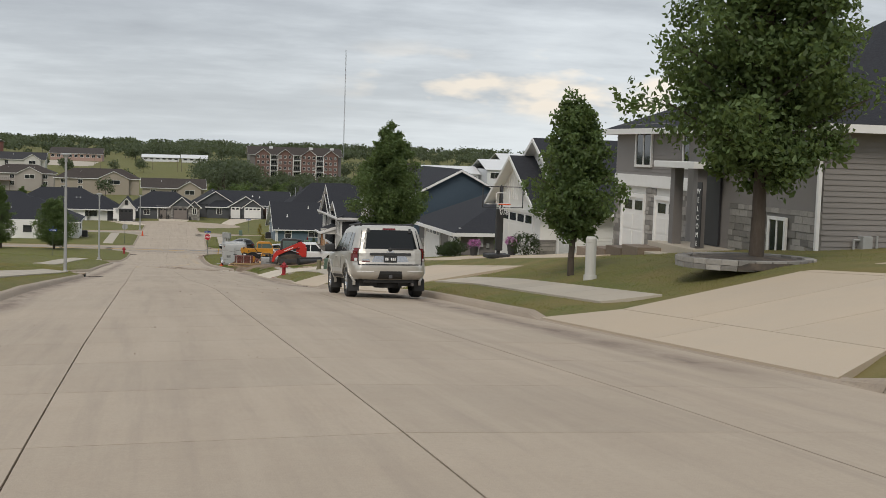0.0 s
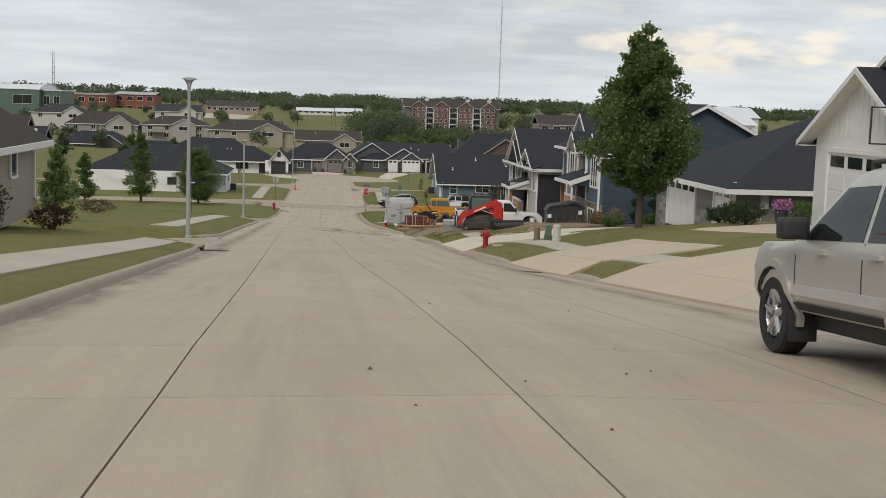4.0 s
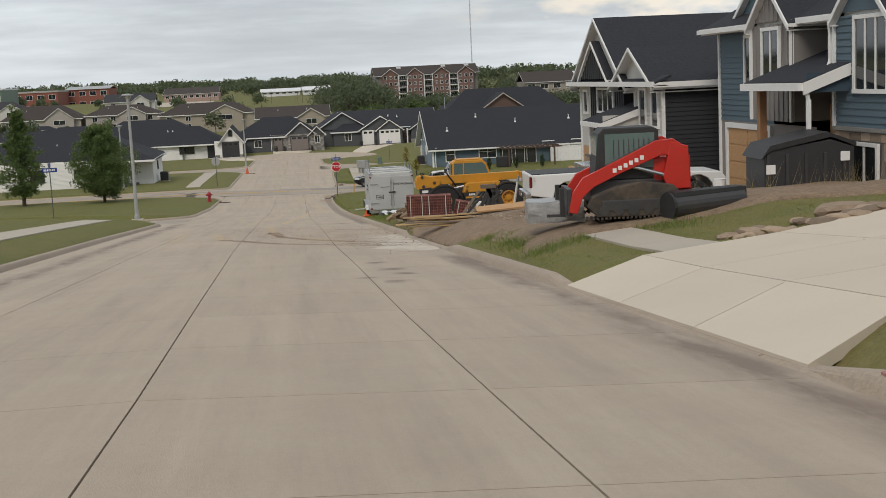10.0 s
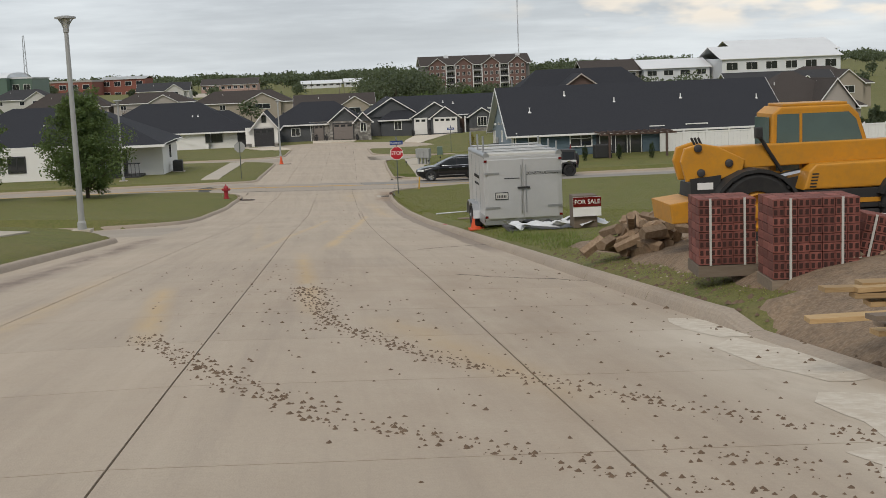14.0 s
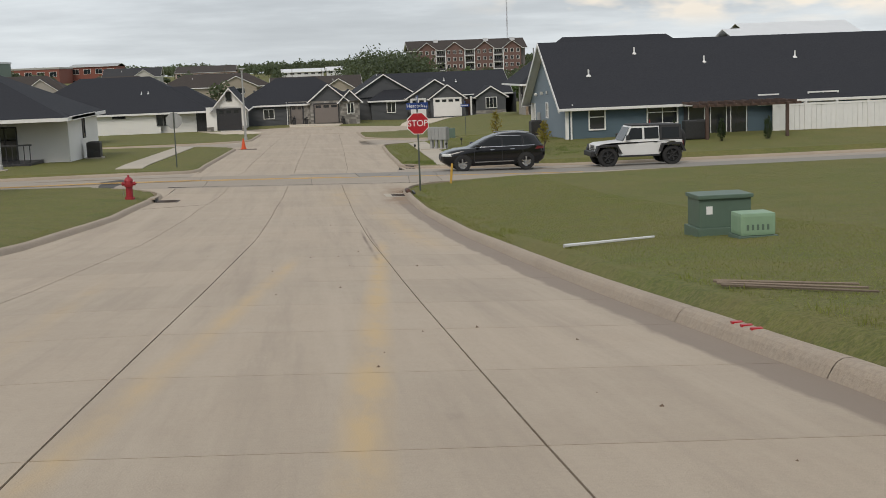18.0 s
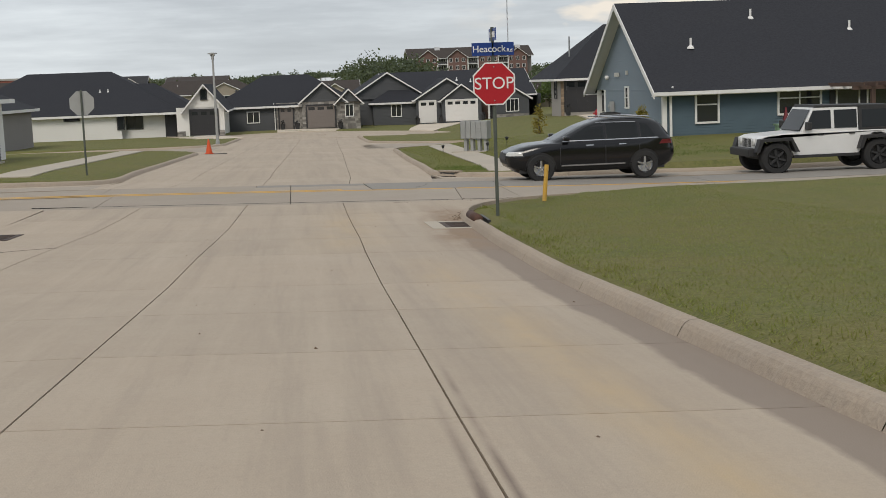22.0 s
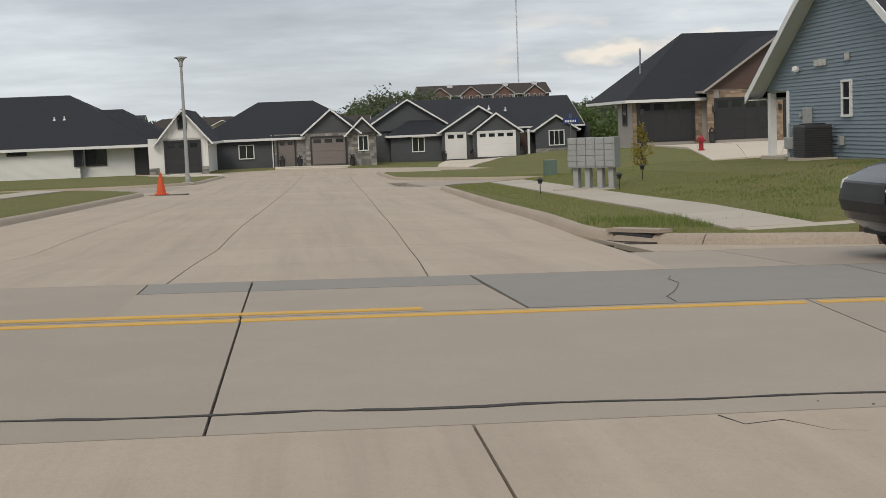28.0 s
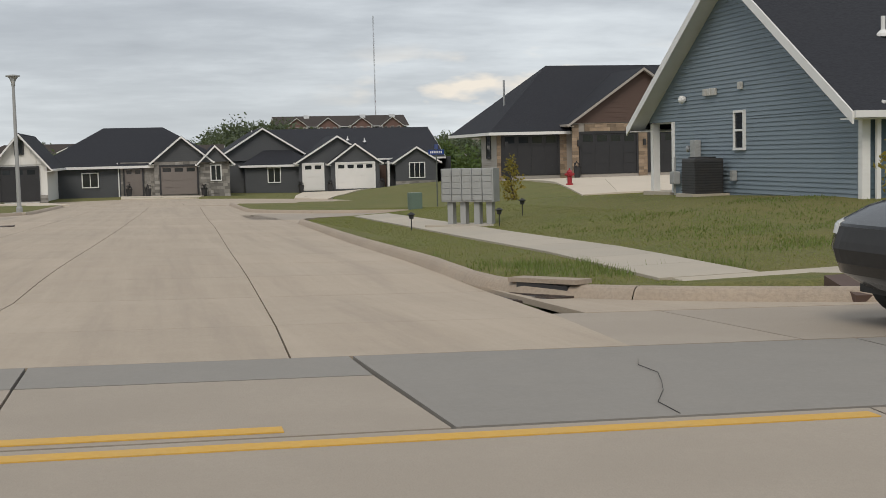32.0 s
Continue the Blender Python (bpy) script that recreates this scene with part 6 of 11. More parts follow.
def silver_suv(m):
    c = rooted("parked_car", m, "champagne silver off-road car with dark rear window parked at the kerb", "car")
    rear, front, flank = car_shell(c, (
        (0.44, -2.20, 2.16, 0.84, 7), (0.52, -2.31, 2.26, 0.905, 7), (0.60, -2.345, 2.30, 0.925, 8), (0.76, -2.345, 2.30, 0.925, 8), (0.79, -2.30, 2.28, 0.925, 9),
        (0.82, -2.265, 2.25, 0.925, 9), (0.97, -2.255, 2.18, 0.92, 9), (1.05, -2.245, 2.02, 0.912, 9), (1.075, -2.24, 1.22, 0.905, 10), (1.15, -2.22, 1.08, 0.885, 10),
        (1.55, -2.075, 0.42, 0.765, 10), (1.66, -2.03, 0.24, 0.725, 9), (1.715, -1.96, 0.10, 0.675, 8), (1.74, -1.8, -0.1, 0.58, 6), (1.75, -1.4, -0.4, 0.4, 4)), 1.075, P_SILVER)
    gl = lpart("rear_window", skin_patch([(-0.745, 1.17), (0.745, 1.17), (0.655, 1.62), (-0.655, 1.62)], rear, 0.006), CARGLASS, c, smooth_shade=False)
    lpart("brake_light", skin_patch([(-0.16, 1.625), (0.16, 1.625), (0.15, 1.665), (-0.15, 1.665)], rear, 0.012), REDLENS, c)
    for y in (-0.5, 0.5):
        lpart("hinge", skin_patch([(y - 0.03, 1.56), (y + 0.03, 1.56), (y + 0.025, 1.66), (y - 0.025, 1.66)], rear, 0.03, 0.04, 2, 2), PLASTIC, c)
    z0 = rear(0, 1.17, 0.03)
    lpart("wiper", tube(z0, rear(-0.56, 1.17, 0.03), 0.014, n=6), PLASTIC, gl)
    lpart("wiper_pivot", lathe([(0.05, 0), (0.05, 0.03), (0.02, 0.05)], rear(0.0, 1.15, 0.0), 10, (-1, 0, 0.3)), PLASTIC, gl)
    lpart("decal", skin_patch([(0.6, 1.33), (0.69, 1.33), (0.68, 1.4), (0.6, 1.4)], rear, 0.009, 0.004, 2, 2), TRIM, gl)
    gate = lpart("tailgate", skin_patch([(-0.745, 0.81), (0.745, 0.81), (0.745, 1.135), (-0.745, 1.135)], rear, 0.012), P_SILVER, c, smooth_shade=False)
    lpart("tailgate_seam", skin_patch([(-0.775, 0.785), (0.775, 0.785), (0.775, 0.808), (-0.775, 0.808)], rear, 0.01, 0.01, 10, 1), PLASTIC, gate)
    for y in (-0.765, 0.765):
        lpart("tailgate_seam", skin_patch([(y - 0.012, 0.80), (y + 0.012, 0.80), (y + 0.012, 1.16), (y - 0.012, 1.16)], rear, 0.006, 0.01, 1, 4), PLASTIC, gate)
    lpart("tailgate_handle", skin_patch([(-0.5, 1.015), (0.5, 1.015), (0.49, 1.075), (-0.49, 1.075)], rear, 0.05, 0.05, 8, 2), PLASTIC, gate, "long black tailgate strip")
    lpart("plate_recess", skin_patch([(-0.45, 0.86), (0.45, 0.86), (0.38, 1.0), (-0.38, 1.0)], rear, 0.015, 0.006, 6, 2), CHROME, gate)
    plate(c, rear(0, 0.93, 0.02)[0], 0.93, -1)
    lpart("badge", skin_patch([(-0.09, 1.09), (0.09, 1.09), (0.09, 1.115), (-0.09, 1.115)], rear, 0.02, 0.008, 2, 1), CHROME, gate)
    for k in range(2):
        lpart("badge", skin_patch([(0.5, 0.86 + k * 0.04), (0.68, 0.86 + k * 0.04), (0.68, 0.885 + k * 0.04), (0.5, 0.885 + k * 0.04)], rear, 0.018, 0.006, 2, 1), CHROME if k else REDLENS, gate)
    lpart("bumper_opening", skin_patch([(-0.3, 0.45), (0.3, 0.45), (0.26, 0.64), (-0.26, 0.64)], rear, 0.012, 0.02, 6, 3), PLASTIC, c, "black tow hitch opening")
    lpart("hitch", box(-2.36, -2.2, -0.04, 0.04, 0.47, 0.55, 0.01), GREYSTEEL_CAR, c)
    for y in (-0.6, 0.6):
        lpart("bumper_strip", skin_patch([(y - 0.2, 0.625), (y + 0.2, 0.625), (y + 0.2, 0.645), (y - 0.2, 0.645)], rear, 0.015, 0.01, 4, 1), TRIM, c)
    lpart("lower_valance", box(-2.15, -1.95, -0.62, 0.62, 0.36, 0.47, 0.03), PLASTIC, c)
    lpart("exhaust", tube((-2.25, -0.55, 0.33), (-1.9, -0.55, 0.33), 0.035), GREYSTEEL_CAR, c)
    lpart("spare_cradle", lathe([(0.3, -0.1), (0.33, 0.0), (0.3, 0.1)], (-1.75, 0, 0.34), 16), RUBBER, c)
    lpart("windscreen", skin_patch([(-0.78, 1.13), (0.78, 1.13), (0.66, 1.6), (-0.66, 1.6)], front, 0.008), CARGLASS, c)
    for s in (-1, 1):
        f = flank(s)
        lens = lpart("tail_light", skin_patch([(s * 0.79, 0.87), (s * 0.9, 0.87), (s * 0.885, 1.19), (s * 0.775, 1.19)], rear, 0.02, 0.03, 5, 4), REDLENS, c)
        lpart("side_lens", skin_patch([(-2.2, 0.87), (-2.06, 0.87), (-2.08, 1.19), (-2.19, 1.19)], f, 0.014, 0.03, 3, 4), REDLENS, lens)
        lpart("reversing_lens", skin_patch([(s * 0.795, 0.88), (s * 0.87, 0.88), (s * 0.87, 0.95), (s * 0.79, 0.95)], rear, 0.026, 0.01, 3, 2), CLEARLENS, lens)
        for q in ([(-1.88, 1.13), (-1.40, 1.12), (-1.40, 1.56), (-1.76, 1.55)], [(-1.30, 1.12), (-0.50, 1.11), (-0.50, 1.57), (-1.30, 1.57)], [(-0.42, 1.11), (0.80, 1.10), (0.18, 1.56), (-0.42, 1.57)]):
            lpart("side_window", skin_patch(q, f, 0.006, 0.02, 6, 3), CARGLASS, c)
        for x in (-1.35, -0.46, 0.9):
            lpart("door_seam", skin_patch([(x - 0.008, 0.5), (x + 0.008, 0.5), (x + 0.008, 1.1), (x - 0.008, 1.1)], f, 0.002, 0.006, 1, 4), PLASTIC, c)
        lpart("body_moulding", skin_patch([(-0.9, 0.6), (0.92, 0.6), (0.92, 0.69), (-0.9, 0.69)], f, 0.022, 0.03, 8, 2), CHROME_DULL, c)
        lpart("side_sill", skin_patch([(-0.95, 0.46), (0.95, 0.46), (0.95, 0.53), (-0.95, 0.53)], f, 0.02, 0.03, 8, 1), PLASTIC, c)
        arm = lpart("mirror", box(0.62, 0.8, s * 1.03 - 0.13, s * 1.03 + 0.13, 1.1, 1.3, 0.05), PLASTIC, c, smooth_shade=True)
        lpart("mirror_arm", box(0.66, 0.76, s * 0.9 - 0.06, s * 0.9 + 0.06, 1.1, 1.16, 0.02), PLASTIC, arm)
        rail = lpart("roof_rail", tube((-1.75, s * 0.63, 1.775), (0.0, s * 0.63, 1.775), 0.022), PLASTIC, c)
        for x in (-1.75, -0.9, 0.0):
            lpart("rail_foot", tube((x, s * 0.63, 1.70), (x, s * 0.63, 1.78), 0.025), PLASTIC, rail)
        for x in (0.3, -0.72):
            lpart("door_handle", skin_patch([(x - 0.1, 0.98), (x + 0.1, 0.98), (x + 0.1, 1.02), (x - 0.1, 1.02)], f, 0.04, 0.05, 4, 2), P_SILVER, c)
        for x in (-1.38, 1.40):
            wheel(c, x, s * 0.80, 0.375, 0.25, CHROME, s)
            wheel_well(c, x, 0.40, 0.43, flank, s, P_SILVER)
            lpart("mud_flap", box(x - 0.44, x - 0.42, s * 0.8 - 0.13, s * 0.8 + 0.13, 0.16, 0.45), PLASTIC, c)
    lpart("roof_crossbar", tube((-0.5, -0.63, 1.79), (-0.5, 0.63, 1.79), 0.02), PLASTIC, c)
    lpart("underbody", box(-1.95, 2.0, -0.7, 0.7, 0.28, 0.45), PLASTIC, c)
    return c


def black_crossover(m):
    c = rooted("car", m, "glossy black crossover with bright window trim and alloy wheels", "car")
    rear, front, flank = car_shell(c, (
        (0.30, -2.12, 2.1, 0.84, 5), (0.42, -2.28, 2.3, 0.9, 5), (0.62, -2.36, 2.37, 0.92, 5), (0.80, -2.34, 2.32, 0.925, 5), (0.92, -2.30, 2.05, 0.92, 5), (1.0, -2.27, 1.7, 0.905, 5.5),
        (1.04, -2.24, 1.15, 0.89, 6), (1.12, -2.18, 0.98, 0.86, 6), (1.45, -1.95, 0.30, 0.725, 6), (1.57, -1.75, -0.05, 0.66, 5), (1.63, -1.45, -0.3, 0.57, 4), (1.655, -1.0, -0.5, 0.42, 3)), 1.04, P_BLACK)
    lpart("windscreen", skin_patch([(-0.74, 1.09), (0.74, 1.09), (0.6, 1.52), (-0.6, 1.52)], front, 0.008), CARGLASS, c)
    lpart("rear_window", skin_patch([(-0.68, 1.14), (0.68, 1.14), (0.56, 1.5), (-0.56, 1.5)], rear, 0.008), CARGLASS, c)
    lpart("grille", skin_patch([(-0.5, 0.5), (0.5, 0.5), (0.45, 0.78), (-0.45, 0.78)], front, 0.015), PLASTIC, c)
    for s in (-1, 1):
        f = flank(s)
        for q in ([(-1.72, 1.13), (-1.30, 1.10), (-1.30, 1.47), (-1.5, 1.44)], [(-1.22, 1.10), (-0.36, 1.09), (-0.36, 1.52), (-1.22, 1.49)], [(-0.28, 1.09), (0.75, 1.09), (0.12, 1.45), (-0.28, 1.52)]):
            lpart("side_window", skin_patch(q, f, 0.006, 0.02, 6, 3), CARGLASS, c)
        lpart("window_trim", skin_patch([(-1.8, 1.065), (0.85, 1.06), (0.83, 1.083), (-1.78, 1.09)], f, 0.014, 0.02, 12, 1), CHROME, c)
        lpart("window_trim", skin_patch([(-1.2, 1.505), (-0.1, 1.53), (-0.1, 1.545), (-1.2, 1.52)], f, 0.014, 0.02, 8, 1), CHROME, c)
        lpart("sill_trim", skin_patch([(-0.85, 0.40), (0.9, 0.40), (0.9, 0.44), (-0.85, 0.44)], f, 0.02, 0.02, 8, 1), CHROME, c)
        lpart("headlight", skin_patch([(s * 0.45, 0.72), (s * 0.84, 0.72), (s * 0.82, 0.84), (s * 0.5, 0.82)], front, 0.01), CLEARLENS, c)
        lpart("tail_light", skin_patch([(s * 0.5, 0.9), (s * 0.86, 0.9), (s * 0.84, 1.02), (s * 0.5, 1.0)], rear, 0.012), REDLENS, c)
        lpart("side_light", skin_patch([(-2.15, 0.9), (-1.95, 0.93), (-1.95, 1.02), (-2.12, 1.0)], f, 0.01, 0.02, 3, 2), REDLENS, c)
        lpart("roof_rail", tube((-1.6, s * 0.6, 1.66), (-0.2, s * 0.6, 1.66), 0.018), CHROME, c)
        lpart("mirror", box(0.68, 0.86, s * 0.98 - 0.11, s * 0.98 + 0.11, 1.08, 1.21, 0.05), P_BLACK, c, smooth_shade=True)
        for x in (-1.4, 1.45):
            wheel(c, x, s * 0.81, 0.37, 0.23, CHROME, s)
            wheel_well(c, x, 0.37, 0.42, flank, s)
        for x in (-0.78, 0.12):
            lpart("door_handle", skin_patch([(x - 0.1, 0.93), (x + 0.1, 0.93), (x + 0.1, 0.96), (x - 0.1, 0.96)], f, 0.035, 0.04, 4, 1), CHROME, c)
        for x in (-1.26, -0.32, 0.92):
            lpart("door_seam", skin_patch([(x - 0.008, 0.45), (x + 0.008, 0.45), (x + 0.008, 1.05), (x - 0.008, 1.05)], f, 0.002, 0.006, 1, 4), PLASTIC, c)
    lpart("underbody", box(-2.0, 2.0, -0.7, 0.7, 0.24, 0.4), PLASTIC, c)
    return c


def white_offroader(m):
    c = rooted("car", m, "white boxy off-road car with black hardtop and spare wheel", "car")
    W = 0.8
    low = [(-2.0, 0.5), (-2.0, 1.12), (0.75, 1.12), (1.75, 1.06), (1.95, 0.98), (1.95, 0.6)] + arch(1.45, 0.5, 0.55) + [(0.9, 0.45), (-0.9, 0.45)] + arch(-1.5, 0.5, 0.55)
    lpart("body", extrude_side(low, W, 0.03), P_WHITE, c)
    hw = lambda z: W - 0.01 - max(0, z - 1.1) * 0.12
    lpart("cabin", extrude_side([(-0.95, 1.1), (-0.95, 1.78), (0.35, 1.78), (0.72, 1.1)], hw, 0.03), P_WHITE, c)
    lpart("hardtop", extrude_side([(-2.0, 1.12), (-1.96, 1.8), (0.3, 1.85), (0.33, 1.78), (-0.96, 1.76), (-0.96, 1.12)], lambda z: W - max(0, z - 1.1) * 0.11, 0.03), PLASTIC, c)
    side_panes(c, [[(-0.9, 1.2), (-0.25, 1.2), (-0.25, 1.7), (-0.9, 1.7)], [(-0.15, 1.2), (0.6, 1.2), (0.35, 1.7), (-0.15, 1.7)], [(-1.85, 1.2), (-1.05, 1.2), (-1.05, 1.68), (-1.85, 1.68)]], lambda z: hw(z) + 0.015)
    quad_pane(c, "windscreen", ((0.72, 1.16), (0.38, 1.72)), 0.68, 0.62, CARGLASS, 0.014)
    for s in (-1, 1):
        for x in (-1.5, 1.45):
            wheel(c, x, s * 0.78, 0.44, 0.3, PLASTIC, s, 6)
            bm = bmesh.new()
            a = [(x + 0.62, 0.62), (x + 0.5, 0.98), (x - 0.4, 1.0), (x - 0.62, 0.6), (x - 0.5, 0.6), (x - 0.36, 0.92), (x + 0.42, 0.9), (x + 0.52, 0.62)]
            extrude_side(a, 0.13, 0.0, bm)
            bmesh.ops.translate(bm, verts=bm.verts, vec=(0, s * 0.88, 0))
            lpart("fender_flare", bm, PLASTIC, c)
        lpart("mirror", box(0.5, 0.62, s * 0.93 - 0.12, s * 0.93 + 0.12, 1.18, 1.4, 0.03), PLASTIC, c)
        lpart("headlight", lathe([(0.1, 0), (0.1, 0.03), (0.06, 0.05)], (1.95, s * 0.5, 0.88), 14, (1, 0, 0)), CLEARLENS, c)
        lpart("tail_light", box(-2.05, -1.97, s * 0.7 - 0.09, s * 0.7 + 0.09, 0.8, 1.05, 0.02), REDLENS, c)
        lpart("rock_rail", box(-0.95, 0.95, s * 0.82 - 0.05, s * 0.82 + 0.05, 0.42, 0.5, 0.01), PLASTIC, c)
        for x in (-0.75, 0.15):
            lpart("door_handle", box(x - 0.08, x + 0.08, s * 0.815 - 0.015, s * 0.815 + 0.015, 1.03, 1.06), PLASTIC, c)
    grille = lpart("grille", box(1.94, 1.97, -0.36, 0.36, 0.72, 1.0, 0.01), P_WHITE, c)
    for i in range(7):
        lpart("grille_slot", box(1.965, 1.975, -0.33 + i * 0.1, -0.27 + i * 0.1, 0.74, 0.97), PLASTIC, grille)
    lpart("front_bumper", box(1.95, 2.2, -0.75, 0.75, 0.5, 0.72, 0.04), PLASTIC, c)
    t = lpart("spare_wheel", lathe([(0.2, -0.12), (0.4, -0.12), (0.44, -0.05), (0.44, 0.08), (0.38, 0.12), (0.1, 0.13)], (-2.16, 0, 1.08), 24, (-1, 0, 0)), RUBBER, c)
    lpart("underbody", box(-1.9, 1.8, -0.6, 0.6, 0.4, 0.6), PLASTIC, c)
    return c


def white_pickup(m):
    c = rooted("pickup", m, "white pickup truck with an open bed on the dirt lot", "pickup")
    W = 0.98
    low = [(-2.9, 0.62), (-2.9, 1.22), (-0.75, 1.24), (-0.75, 1.1), (1.5, 1.12), (2.75, 1.06), (2.9, 0.9), (2.9, 0.5)] + arch(2.05, 0.5, 0.5) + [(1.4, 0.45), (-1.1, 0.45)] + arch(-1.75, 0.5, 0.5)
    lpart("body", extrude_side(low, W, 0.04), P_WHITE, c)
    lpart("bed_floor", box(-2.84, -0.82, -0.85, 0.85, 1.17, 1.245), PLASTIC, c)
    hw = lambda z: W - 0.05 - max(0, z - 1.1) * 0.22
    lpart("cabin", extrude_side([(-0.75, 1.1), (-0.7, 1.86), (0.75, 1.9), (1.45, 1.1)], hw, 0.05), P_WHITE, c)
    side_panes(c, [[(-0.6, 1.22), (0.2, 1.22), (0.2, 1.78), (-0.6, 1.76)], [(0.28, 1.22), (1.2, 1.22), (0.72, 1.78), (0.28, 1.78)]], hw)
    quad_pane(c, "rear_window", ((-0.752, 1.28), (-0.71, 1.76)), 0.7, 0.66, CARGLASS, -0.014)
    quad_pane(c, "windscreen", ((1.4, 1.17), (0.8, 1.82)), 0.8, 0.7, CARGLASS, 0.014)
    for s in (-1, 1):
        lpart("tail_light", box(-2.93, -2.75, s * 0.9 - 0.08, s * 0.9 + 0.09, 0.85, 1.18, 0.02), REDLENS, c)
        for x in (-1.75, 2.05):
            wheel(c, x, s * 0.85, 0.41, 0.27, CHROME, s, 6)
        lpart("mirror", box(1.0, 1.15, s * 1.13 - 0.1, s * 1.13 + 0.1, 1.25, 1.5, 0.03), PLASTIC, c)
    lpart("rear_bumper", box(-3.05, -2.88, -0.9, 0.9, 0.5, 0.7, 0.03), CHROME, c)
    lpart("tailgate", box(-2.93, -2.88, -0.8, 0.8, 0.72, 1.2, 0.02), P_WHITE, c)
    plate(c, -3.06, 0.6, -1)
    lpart("tool_box", box(-1.3, -0.8, -0.9, 0.9, 1.2, 1.42, 0.02), CHROME, c)
    lpart("underbody", box(-2.7, 2.6, -0.7, 0.7, 0.42, 0.6), PLASTIC, c)
    return c


silver_suv(pose(3.43, 28.8, sz(3.43, 28.8), 0, 0, 90) @ pose(0, 0, 0, 0, 4.9, 0) @ Matrix.Scale(0.925, 4))
black_crossover(pose(9.3, 166.9, sz(9.3, 166.9), 0, 0, 180))
white_offroader(pose(15.9, 167.0, sz(15.9, 167.0), 0, 0, 180))
white_pickup(pose(8.85, 86.2, -6.47, 0, 0, -4) @ Matrix.Scale(0.8, 4))


# ---- building machines and the work site ----
YELLOW = material("machine_yellow", (0.56, 0.255, 0.02), 0.45, grain=((1.2, 0.4, (0.42, 0.19, 0.02)), (9, 0.3, (0.30, 0.17, 0.05))))
RED = material("machine_red", (0.50, 0.022, 0.014), 0.4, grain=((1.2, 0.35, (0.38, 0.016, 0.012)), (9, 0.25, (0.28, 0.06, 0.04))))
GREYSTEEL = material("dark_steel", (0.055, 0.055, 0.058), 0.5, 0.3, grain=((3, 0.4, (0.09, 0.075, 0.06)),))
MUD = material("track_rubber", (0.045, 0.038, 0.032), 0.9, grain=((3, 0.6, (0.16, 0.12, 0.085)),), object_space=False)
DIRT = material("bare_dirt", (0.205, 0.138, 0.085), 0.95, grain=((0.5, 0.65, (0.125, 0.082, 0.052)), (3, 0.65, (0.29, 0.205, 0.13)), (9, 0.65, (0.09, 0.062, 0.042)), (35, 0.5, (0.36, 0.28, 0.2))), bump=1.0, bump_scale=14, object_space=False)
LUMBER = material("new_lumber", (0.40, 0.265, 0.125), 0.75, grain=((3, 0.5, (0.38, 0.23, 0.10)), (14, 0.4, (0.60, 0.44, 0.25))), stretch=(0.3, 4, 4), island=0.3)
OLDWOOD = material("weathered_wood", (0.20, 0.155, 0.115), 0.85, grain=((3, 0.5, (0.13, 0.095, 0.07)), (14, 0.4, (0.28, 0.23, 0.18))), stretch=(0.4, 4, 4), island=0.35)
BRICK = material("red_brick", (0.19, 0.066, 0.052), 0.9, grain=((6, 0.5, (0.15, 0.045, 0.038)), (30, 0.4, (0.30, 0.12, 0.095))), bump=0.3, bump_scale=30, island=0.3)
BRICK_CORE = material("brick_core_shadow", (0.045, 0.018, 0.015), 0.95, grain=((20, 0.4, (0.03, 0.012, 0.01)),))
SPLIT = material("split_firewood", (0.215, 0.145, 0.09), 0.85, grain=((4, 0.5, (0.19, 0.13, 0.085)), (18, 0.4, (0.42, 0.32, 0.22))), island=0.35)
SHEET = material("white_plastic_sheet", (0.62, 0.63, 0.64), 0.35, grain=((3, 0.5, (0.45, 0.46, 0.48)),), bump=0.8, bump_scale=6)
TARP = material("grey_wrapped_bale", (0.30, 0.30, 0.30), 0.35, grain=((2.5, 0.6, (0.48, 0.48, 0.48)), (8, 0.4, (0.15, 0.15, 0.15))), bump=0.9, bump_scale=5)


CABGLASS = material("tinted_cab_glass", (0.10, 0.15, 0.145), 0.08, spec=0.5, grain=((0.8, 0.4, (0.06, 0.085, 0.085)),))


